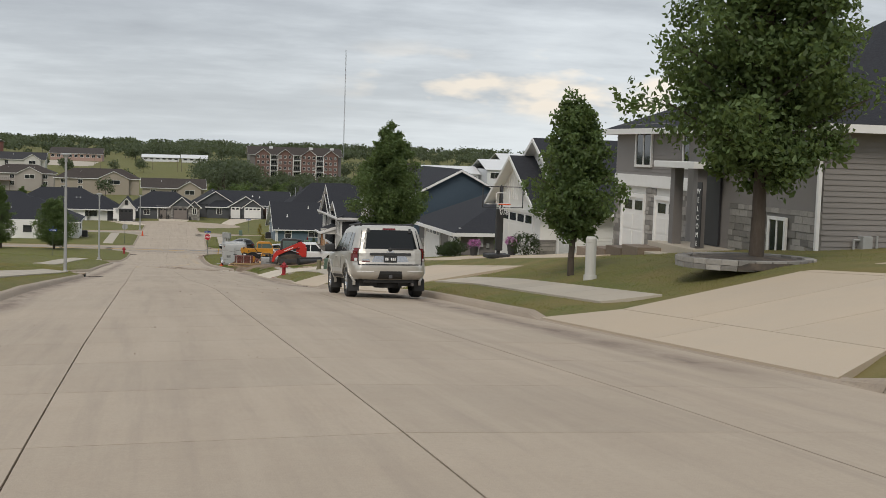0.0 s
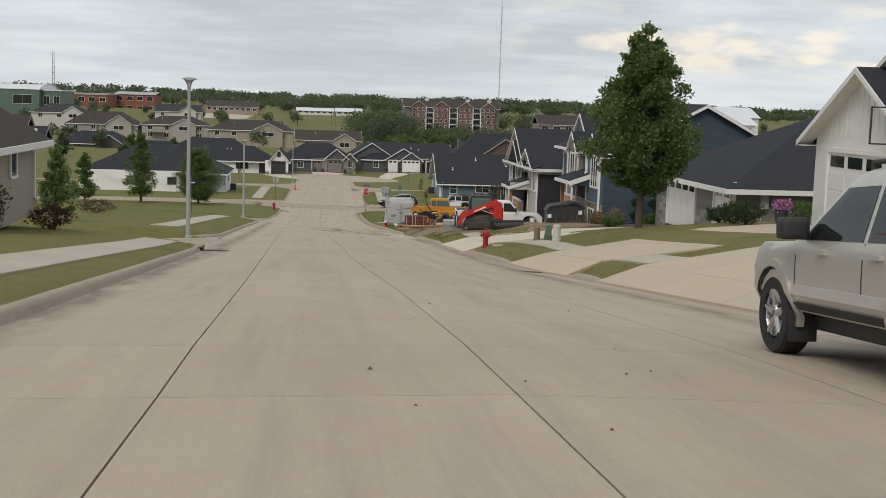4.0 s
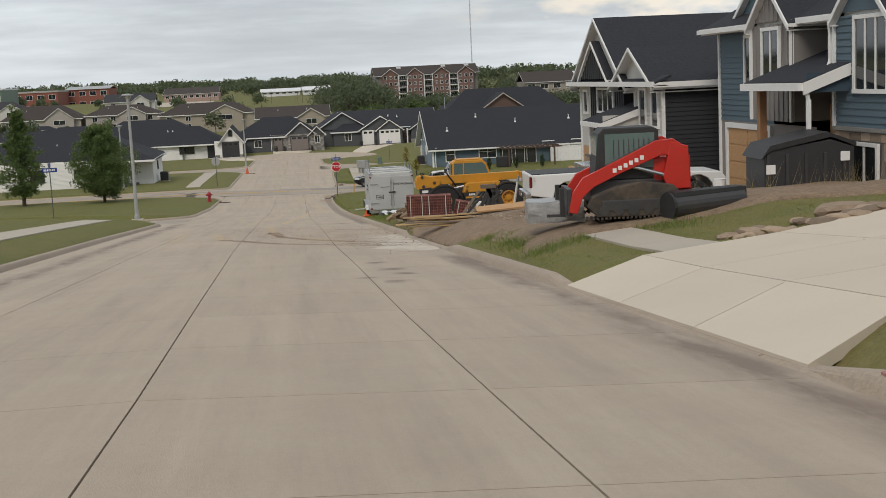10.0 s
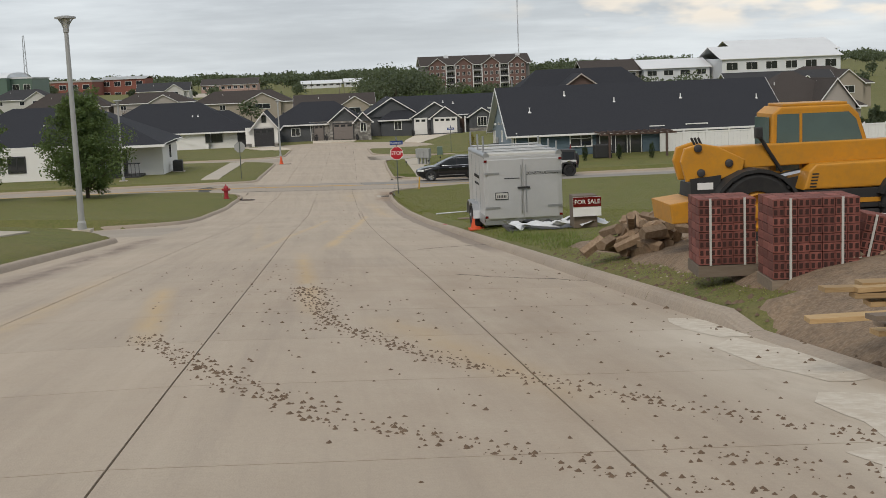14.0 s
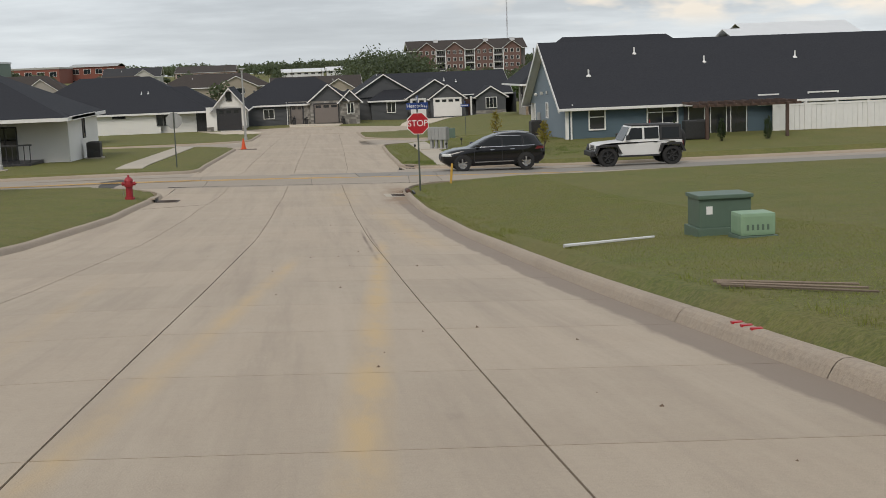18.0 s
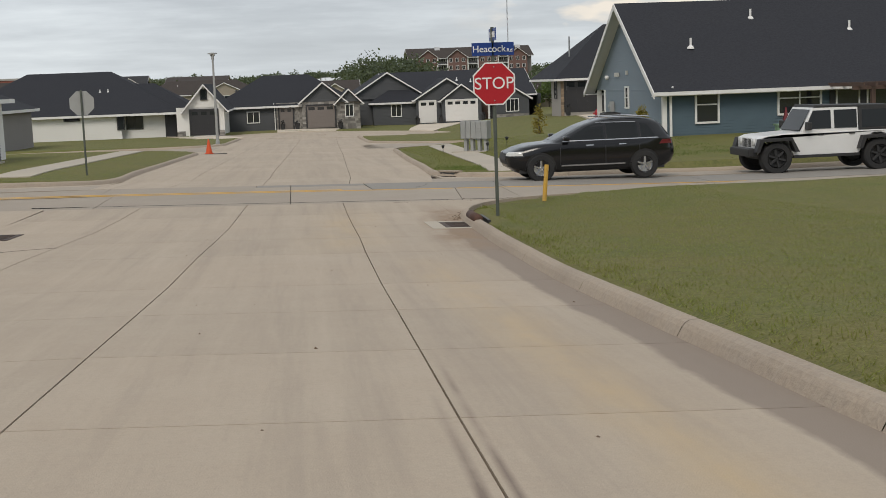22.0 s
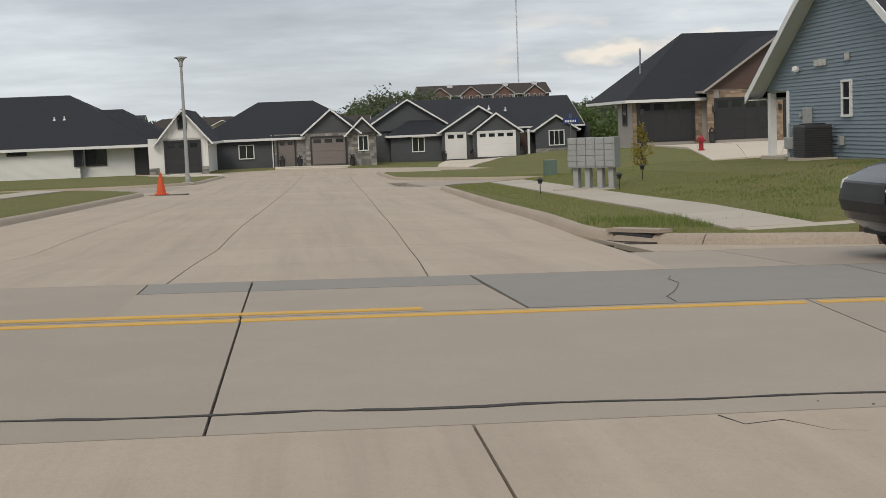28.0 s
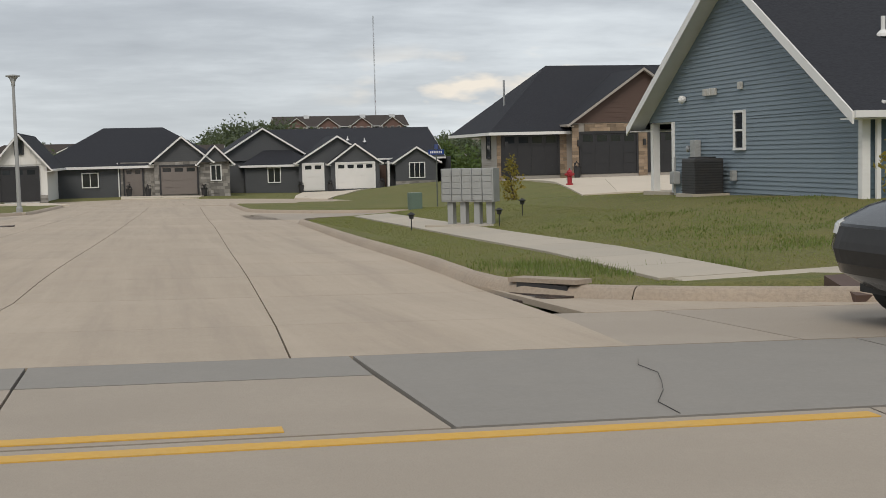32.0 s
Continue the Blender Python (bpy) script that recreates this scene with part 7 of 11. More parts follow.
def telehandler(m):
    c = rooted("telehandler", m, "yellow telescopic handler with lowered boom and steel basket", "telehandler")

    def side(name, pts, half, mat, parent, y=0.0, bevel=0.03):
        ob = lpart(name, extrude_side(pts, half, bevel), mat, parent)
        ob.data.transform(Matrix.Translation((0, y, 0)))
        return ob
    side("chassis", [(-2.5, 0.55), (-2.45, 1.1), (-1.7, 1.25), (1.9, 1.1), (2.0, 0.55), (0.9, 0.4), (-0.9, 0.4)], 0.6, PLASTIC, c)
    hood = side("engine_hood", [(-0.72, 0.98), (-0.62, 1.30), (-0.5, 1.42), (0.95, 1.44), (1.02, 1.36), (0.86, 0.98)], 0.28, YELLOW, c, -0.74, 0.05)
    for i in range(5):
        lpart("vent_slat", box(-0.62 + i * 0.012, -0.5 + i * 0.012, -1.028, -1.016, 1.02 + i * 0.055, 1.045 + i * 0.055), PLASTIC, hood)
    bar = side("side_plate", [(-0.62, 0.62), (-0.72, 0.97), (0.86, 0.97), (0.9, 0.62)], 0.26, PLASTIC, c, -0.75, 0.02)
    for i in range(4):
        lpart("bar", box(-0.46 + i * 0.1, -0.39 + i * 0.1, -1.02, -1.008, 0.84, 0.93), TRIM, bar)
    lpart("stripe", box(-0.62, 0.86, -1.022, -1.008, 0.72, 0.8), YELLOW, bar)
    lpart("step", box(-0.5, 0.7, -0.98, -0.6, 0.42, 0.6, 0.03), GREYSTEEL, c)
    lpart("fuel_tank", box(-0.3, 1.3, 0.5, 1.0, 0.55, 1.2, 0.05), YELLOW, c)
    side("rear_bumper", [(-2.95, 0.45), (-3.0, 0.8), (-2.5, 0.86), (-2.45, 0.45)], 0.62, YELLOW, c)
    piv = side("boom_pivot", [(-2.75, 1.2), (-2.85, 1.55), (-2.78, 1.78), (-2.5, 1.86), (-2.2, 1.8), (-1.7, 1.55), (-1.75, 1.35), (-2.2, 1.2)], 0.05, YELLOW, c, -0.78)
    side("boom_pivot", [(-2.75, 1.2), (-2.85, 1.55), (-2.78, 1.78), (-2.5, 1.86), (-2.2, 1.8), (-1.7, 1.55), (-1.75, 1.35), (-2.2, 1.2)], 0.05, YELLOW, c, -0.3)
    for x, z in ((-2.55, 1.78), (-2.0, 1.5), (-2.5, 1.35)):
        lpart("pin", lathe([(0.07, 0), (0.07, 0.04), (0.03, 0.05)], (x, -0.83, z), 12, (0, -1, 0)), GREYSTEEL, piv)
    lpart("tilt_cylinder", tube((-2.5, -0.56, 1.35), (-1.2, -0.56, 1.62), 0.075), GREYSTEEL, c)
    for k in range(3):
        lpart("hose", tube((-2.6 + k * 0.06, -0.62, 1.95), (-2.2 + k * 0.05, -0.62, 1.15), 0.022, n=6), PLASTIC, c)
    rp = side("rear_panel", [(-2.7, 0.86), (-2.7, 1.25), (-2.15, 1.3), (-2.2, 0.86)], 0.03, PLASTIC, c, -0.85, 0.0)
    lpart("badge", box(-2.58, -2.3, -0.892, -0.882, 1.06, 1.18, 0.002), TRIM, rp)
    # cab with slim posts and tinted panes
    outline = [(-1.15, 1.2), (-1.1, 2.3), (-0.95, 2.42), (0.3, 2.42), (0.48, 2.25), (0.8, 1.3), (0.7, 1.0), (-0.9, 1.0)]
    cab = side("cab", outline, 0.42, YELLOW, c, -0.12, 0.05)
    for s in (-0.545, 0.305):
        bm = bmesh.new()
        q = [(-1.05, 1.3), (-1.02, 2.29), (0.28, 2.29), (0.42, 2.16), (0.7, 1.3)]
        poly(bm, [(x, s - 0.006, z) for x, z in q])
        ext = bmesh.ops.extrude_face_region(bm, geom=list(bm.faces))
        bmesh.ops.translate(bm, verts=[v for v in ext["geom"] if isinstance(v, bmesh.types.BMVert)], vec=(0, 0.012, 0))
        bmesh.ops.recalc_face_normals(bm, faces=bm.faces)
        pane = lpart("cab_window", bm, CABGLASS, cab)
        lpart("window_bar", box(-0.62, -0.57, s - 0.014, s + 0.014, 1.3, 2.29), YELLOW, pane)
    lpart("rear_window", box(-1.165, -1.13, -0.44, 0.2, 1.55, 2.24), CABGLASS, cab)
    lpart("roof_panel", box(-0.9, 0.28, -0.5, 0.26, 2.42, 2.47, 0.02), YELLOW, cab)
    lpart("seat", box(-0.6, -0.1, -0.35, 0.1, 1.5, 1.95, 0.06), PLASTIC, cab)
    # boom over the side, thinner towards the head
    bo = side("boom", [(-2.55, 1.44), (-2.55, 1.72), (-2.2, 1.78), (1.95, 1.80), (1.95, 1.45), (-1.9, 1.38)], 0.16, YELLOW, c, -0.55)
    side("boom_extension", [(1.9, 1.49), (1.9, 1.76), (2.85, 1.77), (2.85, 1.5)], 0.12, YELLOW, bo, -0.55)
    side("boom_collar", [(1.85, 1.42), (1.85, 1.83), (1.95, 1.83), (1.95, 1.42)], 0.18, YELLOW, bo, -0.55, 0.01)
    side("boom_head", [(2.75, 1.80), (3.05, 1.80), (3.3, 1.6), (3.5, 1.1), (3.62, 0.45), (3.35, 0.4), (3.15, 0.95), (2.7, 1.5)], 0.15, YELLOW, bo, -0.55)
    lpart("lift_cylinder", tube((-1.2, -0.55, 1.15), (0.9, -0.55, 1.52), 0.07), CHROME, bo)
    carriage = lpart("fork_carriage", box(3.55, 3.72, -1.1, 0.2, 0.3, 0.5, 0.02), YELLOW, bo)
    for y in (-1.0, -0.75, -0.35, 0.1):
        lpart("carriage_bar", box(3.58, 3.7, y - 0.05, y + 0.05, 0.3, 1.5, 0.015), YELLOW, carriage)
    lpart("carriage_bar", box(3.56, 3.72, -1.1, 0.2, 1.35, 1.5, 0.015), YELLOW, carriage)
    bk = lpart("basket", box(3.75, 5.0, -1.35, 0.4, 0.3, 0.36, 0.01), GREYSTEEL, bo, "dark steel tube basket")
    for x in (3.8, 4.95):
        for y in (-1.3, 0.35):
            lpart("post", tube((x, y, 0.33), (x, y, 1.5), 0.035, n=8), GREYSTEEL, bk)
    for z in (0.9, 1.48):
        for y in (-1.3, 0.35):
            lpart("rail", tube((3.8, y, z), (4.95, y, z), 0.035, n=8), OLDWOOD if z > 1 else GREYSTEEL, bk)
        for x in (3.8, 4.95):
            lpart("rail", tube((x, -1.3, z), (x, 0.35, z), 0.035, n=8), GREYSTEEL, bk)
    for x in (-1.6, 1.35):
        for s in (-1, 1):
            t = lpart("tyre", lathe([(0.33, -0.02), (0.36, -0.2), (0.6, -0.22), (0.69, -0.15), (0.7, 0.15), (0.6, 0.22), (0.36, 0.2), (0.33, 0.02)], (x, s * 0.95, 0.66), 26, (0, 1, 0)), RUBBER, c)
            for k in range(20):
                a = 2 * math.pi * k / 20
                bm = box(-0.03, 0.03, -0.2, 0.2, 0.66, 0.725)
                bmesh.ops.rotate(bm, verts=bm.verts, matrix=Matrix.Rotation(a, 3, "Y"))
                bmesh.ops.translate(bm, verts=bm.verts, vec=(x, s * 0.95, 0.66))
                lpart("tread_lug", bm, RUBBER, t)
            rim = lpart("rim", lathe([(0.35, -0.15), (0.35, 0.15), (0.29, 0.18), (0.25, 0.06), (0.12, 0.05), (0.12, 0.14), (0.05, 0.15)], (x, s * 0.95, 0.66), 20, (0, s, 0)), YELLOW, t)
            for k in range(8):
                a = math.pi * k / 4
                lpart("wheel_nut", lathe([(0.022, 0), (0.022, 0.03)], (x + 0.19 * math.cos(a), s * 1.0, 0.66 + 0.19 * math.sin(a)), 6, (0, s, 0)), GREYSTEEL, rim)
        arc_o = [(x + 0.8 * math.cos(math.pi * k / 10), 0.64 + 0.76 * math.sin(math.pi * k / 10)) for k in range(1, 10)]
        arc_i = [(x + 0.74 * math.cos(math.pi * k / 10), 0.64 + 0.70 * math.sin(math.pi * k / 10)) for k in range(9, 0, -1)]
        for (p, q), (u, v) in zip(zip(arc_o, arc_o[1:]), zip(arc_i[::-1], arc_i[::-1][1:])):
            bm = bmesh.new()
            pts = [(p[0], p[1]), (q[0], q[1]), (v[0], v[1]), (u[0], u[1])]
            lo, hi = [bm.verts.new((a, -1.18, z)) for a, z in pts], [bm.verts.new((a, -0.7, z)) for a, z in pts]
            bm.faces.new(lo)
            bm.faces.new(hi[::-1])
            for k in range(4):
                bm.faces.new((lo[(k + 1) % 4], lo[k], hi[k], hi[(k + 1) % 4]))
            lpart("fender_panel", bm, PLASTIC, c)
    lpart("mirror_arm", tube((-1.0, -0.7, 1.3), (-1.45, -0.8, 1.95), 0.035), PLASTIC, c)
    lpart("mirror", box(-1.52, -1.4, -0.88, -0.74, 1.9, 2.1, 0.03), PLASTIC, c)
    return c


def skid_steer(m):
    c = rooted("track_loader", m, "red compact track loader with black cab and mud-caked tracks", "loader")
    for s in (-1, 1):
        outline = [(-1.15, 0.5), (-0.95, 0.72), (-0.2, 0.82), (0.35, 0.72), (0.95, 0.5), (1.05, 0.25), (0.85, 0.03), (-0.85, 0.0), (-1.15, 0.2)]
        tr = lpart("track", extrude_side(outline, 0.2, 0.03), MUD, c)
        tr.data.transform(Matrix.Translation((0, s * 0.7, 0)))
        lpart("track_frame", box(-0.75, 0.75, s * 0.7 - 0.215, s * 0.7 + 0.215, 0.16, 0.42, 0.03), GREYSTEEL, tr)
        for k in range(5):
            lpart("roller", lathe([(0.12, -0.22), (0.12, 0.22)], (-0.7 + k * 0.35, s * 0.7, 0.17), 12, (0, 1, 0)), GREYSTEEL, tr)
        for k in range(22):
            u = -1.05 + k * 0.1
            lpart("tread_lug", box(u - 0.025, u + 0.025, s * 0.7 - 0.2, s * 0.7 + 0.2, -0.03, 0.02), MUD, tr)
        arm = lpart("lift_arm", extrude_side([(-1.35, 1.55), (-1.0, 1.78), (-0.6, 1.75), (0.55, 1.22), (1.15, 0.95), (1.4, 0.6), (1.5, 0.15), (1.3, 0.1), (1.15, 0.5), (0.9, 0.72), (0.3, 1.0), (-0.75, 1.42), (-1.2, 1.3)], 0.07, 0.02), RED, c)
        arm.data.transform(Matrix.Translation((0, s * 0.62, 0)))
        mark = lpart("side_plate", box(-0.2, 0.45, s * 0.695 - 0.003, s * 0.695 + 0.003, 1.19, 1.28), RED, arm)
        for i in range(6):
            lpart("bar", box(-0.3 + i * 0.13, -0.21 + i * 0.13, s * 0.698 - 0.004, s * 0.698 + 0.004, 1.32 - i * 0.055, 1.42 - i * 0.055), TRIM, mark)
        lpart("lift_cylinder", tube((-0.9, s * 0.62, 0.9), (0.1, s * 0.62, 1.2), 0.045), CHROME, arm)
        lpart("rear_upright", extrude_side([(-1.4, 0.6), (-1.35, 1.6), (-0.95, 1.7), (-0.75, 0.9), (-0.85, 0.6)], 0.1, 0.02), RED, c).data.transform(Matrix.Translation((0, s * 0.6, 0)))
    lpart("engine_cover", box(-1.45, -0.55, -0.5, 0.5, 0.5, 1.35, 0.06), RED, c)
    lpart("lower_body", box(-0.9, 0.95, -0.5, 0.5, 0.3, 0.85, 0.04), GREYSTEEL, c)
    cab = lpart("cab", extrude_side([(-0.75, 0.85), (-0.7, 2.0), (-0.55, 2.08), (0.6, 2.08), (0.72, 1.95), (0.85, 0.85)], 0.47, 0.04), PLASTIC, c)
    for s in (-0.475, 0.475):
        lpart("cab_window", box(-0.6, 0.58, s - 0.004, s + 0.004, 1.12, 1.94), CABGLASS, cab)
        for i in range(8):
            lpart("guard_bar", box(-0.48 + i * 0.12, -0.46 + i * 0.12, s * 1.02 - 0.004, s * 1.02 + 0.004, 1.35, 1.8), GREYSTEEL, cab)
    lpart("front_window", box(0.72, 0.78, -0.4, 0.4, 1.0, 1.9), CABGLASS, cab)
    b = lpart("quick_coupler", box(1.4, 1.52, -0.6, 0.6, 0.05, 0.7, 0.03), GREYSTEEL, c)
    for y in (-0.45, 0.45):
        lpart("fork", box(1.55, 2.0, y - 0.06, y + 0.06, 0.04, 0.1), GREYSTEEL, b)
        lpart("fork_upright", box(1.58, 1.68, y - 0.08, y + 0.08, 0.04, 0.72, 0.01), PLASTIC, b)
    return c


telehandler(pose(7.15, 98.4, -7.58 + wz(7.15, 98.4), 0, 0, 0) @ Matrix.Scale(0.73, 4))
skid_steer(pose(6.8, 78.55, -5.66, 0, 0, 174) @ Matrix.Scale(0.74, 4))


def cargo_trailer():
    x0, x1, y0, y1 = 4.66, 6.7, 114.0, 117.2
    zg = gz(5.6, 115.8) - 0.05
    z0, z1 = zg + 0.38, zg + 2.06
    c = thing("cargo_trailer", (5.6, 115.8, zg), "grey enclosed cargo trailer with double rear doors on the grass", "trailer")
    skin = material("trailer_skin", (0.58, 0.585, 0.59), 0.36, 0.4, grain=((1.2, 0.4, (0.48, 0.485, 0.49)), (12, 0.2, (0.64, 0.64, 0.64))))
    bm = bmesh.new()
    low = [(x0, y0), (x1, y0), (x1, y1), ((x0 + x1) / 2, y1 + 0.7), (x0, y1)]
    a, b = [bm.verts.new((x, y, z0)) for x, y in low], [bm.verts.new((x, y, z1)) for x, y in low]
    bm.faces.new(a)
    bm.faces.new(b[::-1])
    for i in range(5):
        bm.faces.new((a[(i + 1) % 5], a[i], b[i], b[(i + 1) % 5]))
    bmesh.ops.recalc_face_normals(bm, faces=bm.faces)
    bmesh.ops.bevel(bm, geom=list(bm.edges), offset=0.03, segments=2, affect="EDGES")
    part("box_body", bm, skin, c)
    part("roof", box(x0 + 0.1, x1 - 0.1, y0 + 0.05, y1, z1 - 0.03, z1 + 0.06, 0.06), S_LIGHT, c)
    for x in (x0 + 0.075, x1 - 0.075):
        part("roof_edge", tube((x, y0 + 0.01, z1 + 0.0), (x, y1, z1 + 0.0), 0.085, n=14), METAL, c)
    xm = (x0 + x1) / 2
    for a, b, k in ((x0 + 0.1, xm - 0.01, 0), (xm + 0.01, x1 - 0.1, 1)):
        d = part("rear_door", box(a, b, y0 - 0.035, y0 - 0.002, z0 + 0.06, z1 - 0.1, 0.012), skin, c)
        for z in (z0 + 0.35, z1 - 0.45):
            part("strap_hinge", box(*((a - 0.08, a + 0.3) if k == 0 else (b - 0.3, b + 0.08)), y0 - 0.055, y0 - 0.03, z - 0.025, z + 0.025), METAL, d)
        part("lock_bar", tube((xm + (0.06 if k else -0.06), y0 - 0.06, z0 + 0.2), (xm + (0.06 if k else -0.06), y0 - 0.06, z1 - 0.25), 0.015), METAL, d)
    part("latch", box(xm - 0.16, xm + 0.16, y0 - 0.09, y0 - 0.04, (z0 + z1) / 2 - 0.02, (z0 + z1) / 2 + 0.03, 0.01), PLASTIC, c)
    pl = part("number_plate", box(x0 + 0.28, x0 + 0.62, y0 - 0.05, y0 - 0.03, z0 + 0.55, z0 + 0.74), CARGLASS, c, "pale number plate with dark bars")
    part("plate_face", box(x0 + 0.3, x0 + 0.6, y0 - 0.056, y0 - 0.05, z0 + 0.57, z0 + 0.72), S_LIGHT, pl)
    for i in range(6):
        part("bar", box(x0 + 0.33 + i * 0.042, x0 + 0.355 + i * 0.042, y0 - 0.06, y0 - 0.055, z0 + 0.6, z0 + 0.67), PLASTIC, pl)
    for y in (115.42, 116.1):
        for x, s in ((x0 - 0.02, -1), (x1 + 0.02, 1)):
            t = part("tyre", lathe([(0.19, -0.01), (0.205, -0.1), (0.31, -0.1), (0.34, -0.06), (0.34, 0.06), (0.31, 0.1), (0.205, 0.1), (0.19, 0.01)], (x, y, zg + 0.34), 22, (1, 0, 0)), RUBBER, c)
            part("rim", lathe([(0.2, -0.06), (0.2, 0.06), (0.14, 0.09), (0.06, 0.09)], (x, y, zg + 0.34), 14, (s, 0, 0)), GREYSTEEL, t)
            part("hub", lathe([(0.05, 0.0), (0.05, 0.1), (0.03, 0.12)], (x, y, zg + 0.34), 10, (s, 0, 0)), METAL, t)
    for x, s in ((x0, -1), (x1, 1)):
        bm = bmesh.new()
        pts = [(114.98, 0.36), (115.05, 0.58), (115.2, 0.72), (115.45, 0.77), (115.66, 0.72), (115.76, 0.64), (115.86, 0.72), (116.08, 0.77), (116.3, 0.72), (116.46, 0.58), (116.53, 0.36)]
        for (ya, za), (yb, zb) in zip(pts, pts[1:]):
            slab_between(bm, [(x, ya, zg + za), (x + s * 0.18, ya, zg + za), (x + s * 0.18, yb, zg + zb), (x, yb, zg + zb)], 0.02)
        part("fender", bm, METAL, c)
    part("frame_rail", box(x0, x1, y0 + 0.02, y1, z0 - 0.1, z0 + 0.0), METAL, c)
    part("skirt", box(x0 - 0.012, x0 - 0.002, y0, y1, z0 + 0.0, z0 + 0.16), METAL, c)
    for y in (114.38, 115.5, 117.05):
        part("rack_post", tube((x0 + 0.06, y, z1 - 0.05), (x0 + 0.06, y, z1 + 0.5), 0.025), METAL, c)
        part("rack_post", tube((x1 - 0.06, y, z1 - 0.05), (x1 - 0.06, y, z1 + 0.3), 0.025), METAL, c)
        part("rack_bar", tube((x0 + 0.06, y, z1 + 0.1), (x1 - 0.06, y, z1 + 0.1), 0.025), METAL, c)
    for z in (z0 + 0.08, z1 - 0.16):
        for x in (x0 + 0.05, x1 - 0.05):
            part("marker_light", box(x - 0.04, x + 0.04, y0 - 0.03, y0 - 0.005, z, z + 0.06, 0.01), REDLENS, c)
    for k in range(1, 4):
        y = y0 + (y1 - y0) * k / 4
        part("side_seam", box(x0 - 0.006, x0 - 0.001, y - 0.01, y + 0.01, z0 + 0.16, z1 - 0.08), METAL, c)
    text("lettering", "CONSTRUCTION", 0.125, (x0 - 0.01, 115.4, zg + 1.46), (90, 0, -90), PLASTIC, c)
    text("lettering", "LICENSED   INSURED", 0.085, (x0 - 0.01, 115.4, zg + 1.27), (90, 0, -90), PLASTIC, c)
    text("lettering", "CONSTRUCTION", 0.11, (xm + 0.48, y0 - 0.045, z0 + 1.2), (90, 0, 0), PLASTIC, c)
    part("rear_bar", box(xm - 0.5, xm - 0.1, y0 - 0.045, y0 - 0.034, z0 + 1.08, z0 + 1.1), PLASTIC, c)
    part("tongue", tube((xm, y1 + 0.6, z0 - 0.02), (xm, y1 + 1.6, z0 - 0.08), 0.05), METAL, c)
    part("jack", tube((xm, y1 + 1.4, zg), (xm, y1 + 1.4, z0 + 0.4), 0.04), METAL, c)
    return c


cargo_trailer()


def ground_patch(name, label, x0, x1, y0, y1, mat, lift, step=0.5, bumpy=0.0, edge=0.8, seed=3, category="ground", soft=2):
    """A patch of bare ground with an uneven outline that follows the slope."""
    bm = bmesh.new()
    nx, ny = int((x1 - x0) / step), int((y1 - y0) / step)
    vs = {}
    for i in range(nx + 1):
        for j in range(ny + 1):
            x, y = x0 + (x1 - x0) * i / nx, y0 + (y1 - y0) * j / ny
            e = min(i, nx - i, j, ny - j)
            w = noise.noise(Vector((x * 0.6, y * 0.6, seed))) * edge if e == 0 else 0
            n = noise.noise(Vector((x * 0.9, y * 0.9, seed + 7))) * bumpy
            z = on_z(x, y) + ((lift + abs(bumpy)) * min(1, (e + 1) / soft) + n if e > 0 else -0.06)
            vs[i, j] = bm.verts.new((x + w, y + w, z))
    for i in range(nx):
        for j in range(ny):
            bm.faces.new((vs[i, j], vs[i + 1, j], vs[i + 1, j + 1], vs[i, j + 1]))
    ob = part(name, bm, mat, smooth_shade=True)
    return tagged(ob, label, category, kind="structure")


ground_patch("dirt_lot", "brown churned dirt lot of a building site", 4.75, 13.4, 77.2, 104.5, DIRT, 0.14, 0.3, 0.045, 0.5, soft=6)
ground_patch("dirt_apron", "gravelly dirt between the lot and the lowered kerb", xe(88) + 0.2, 6.2, 83.0, 93.4, DIRT, 0.08, 0.2, 0.03, 0.06, 6, soft=3)
GRAVEL = material("pale_concrete_spill", (0.53, 0.465, 0.38), 0.9, grain=((2, 0.7, (0.44, 0.37, 0.29)), (12, 0.5, (0.70, 0.66, 0.58))), bump=0.5, bump_scale=20, object_space=False)


def settle(ob, x, y, z, size, turn=0.0):
    """Sets a finished thing down at its place and size."""
    ob.location, ob.scale = (x, y, z + wz(x, y)), (size, size, size)
    ob.rotation_euler.z += radians(turn)


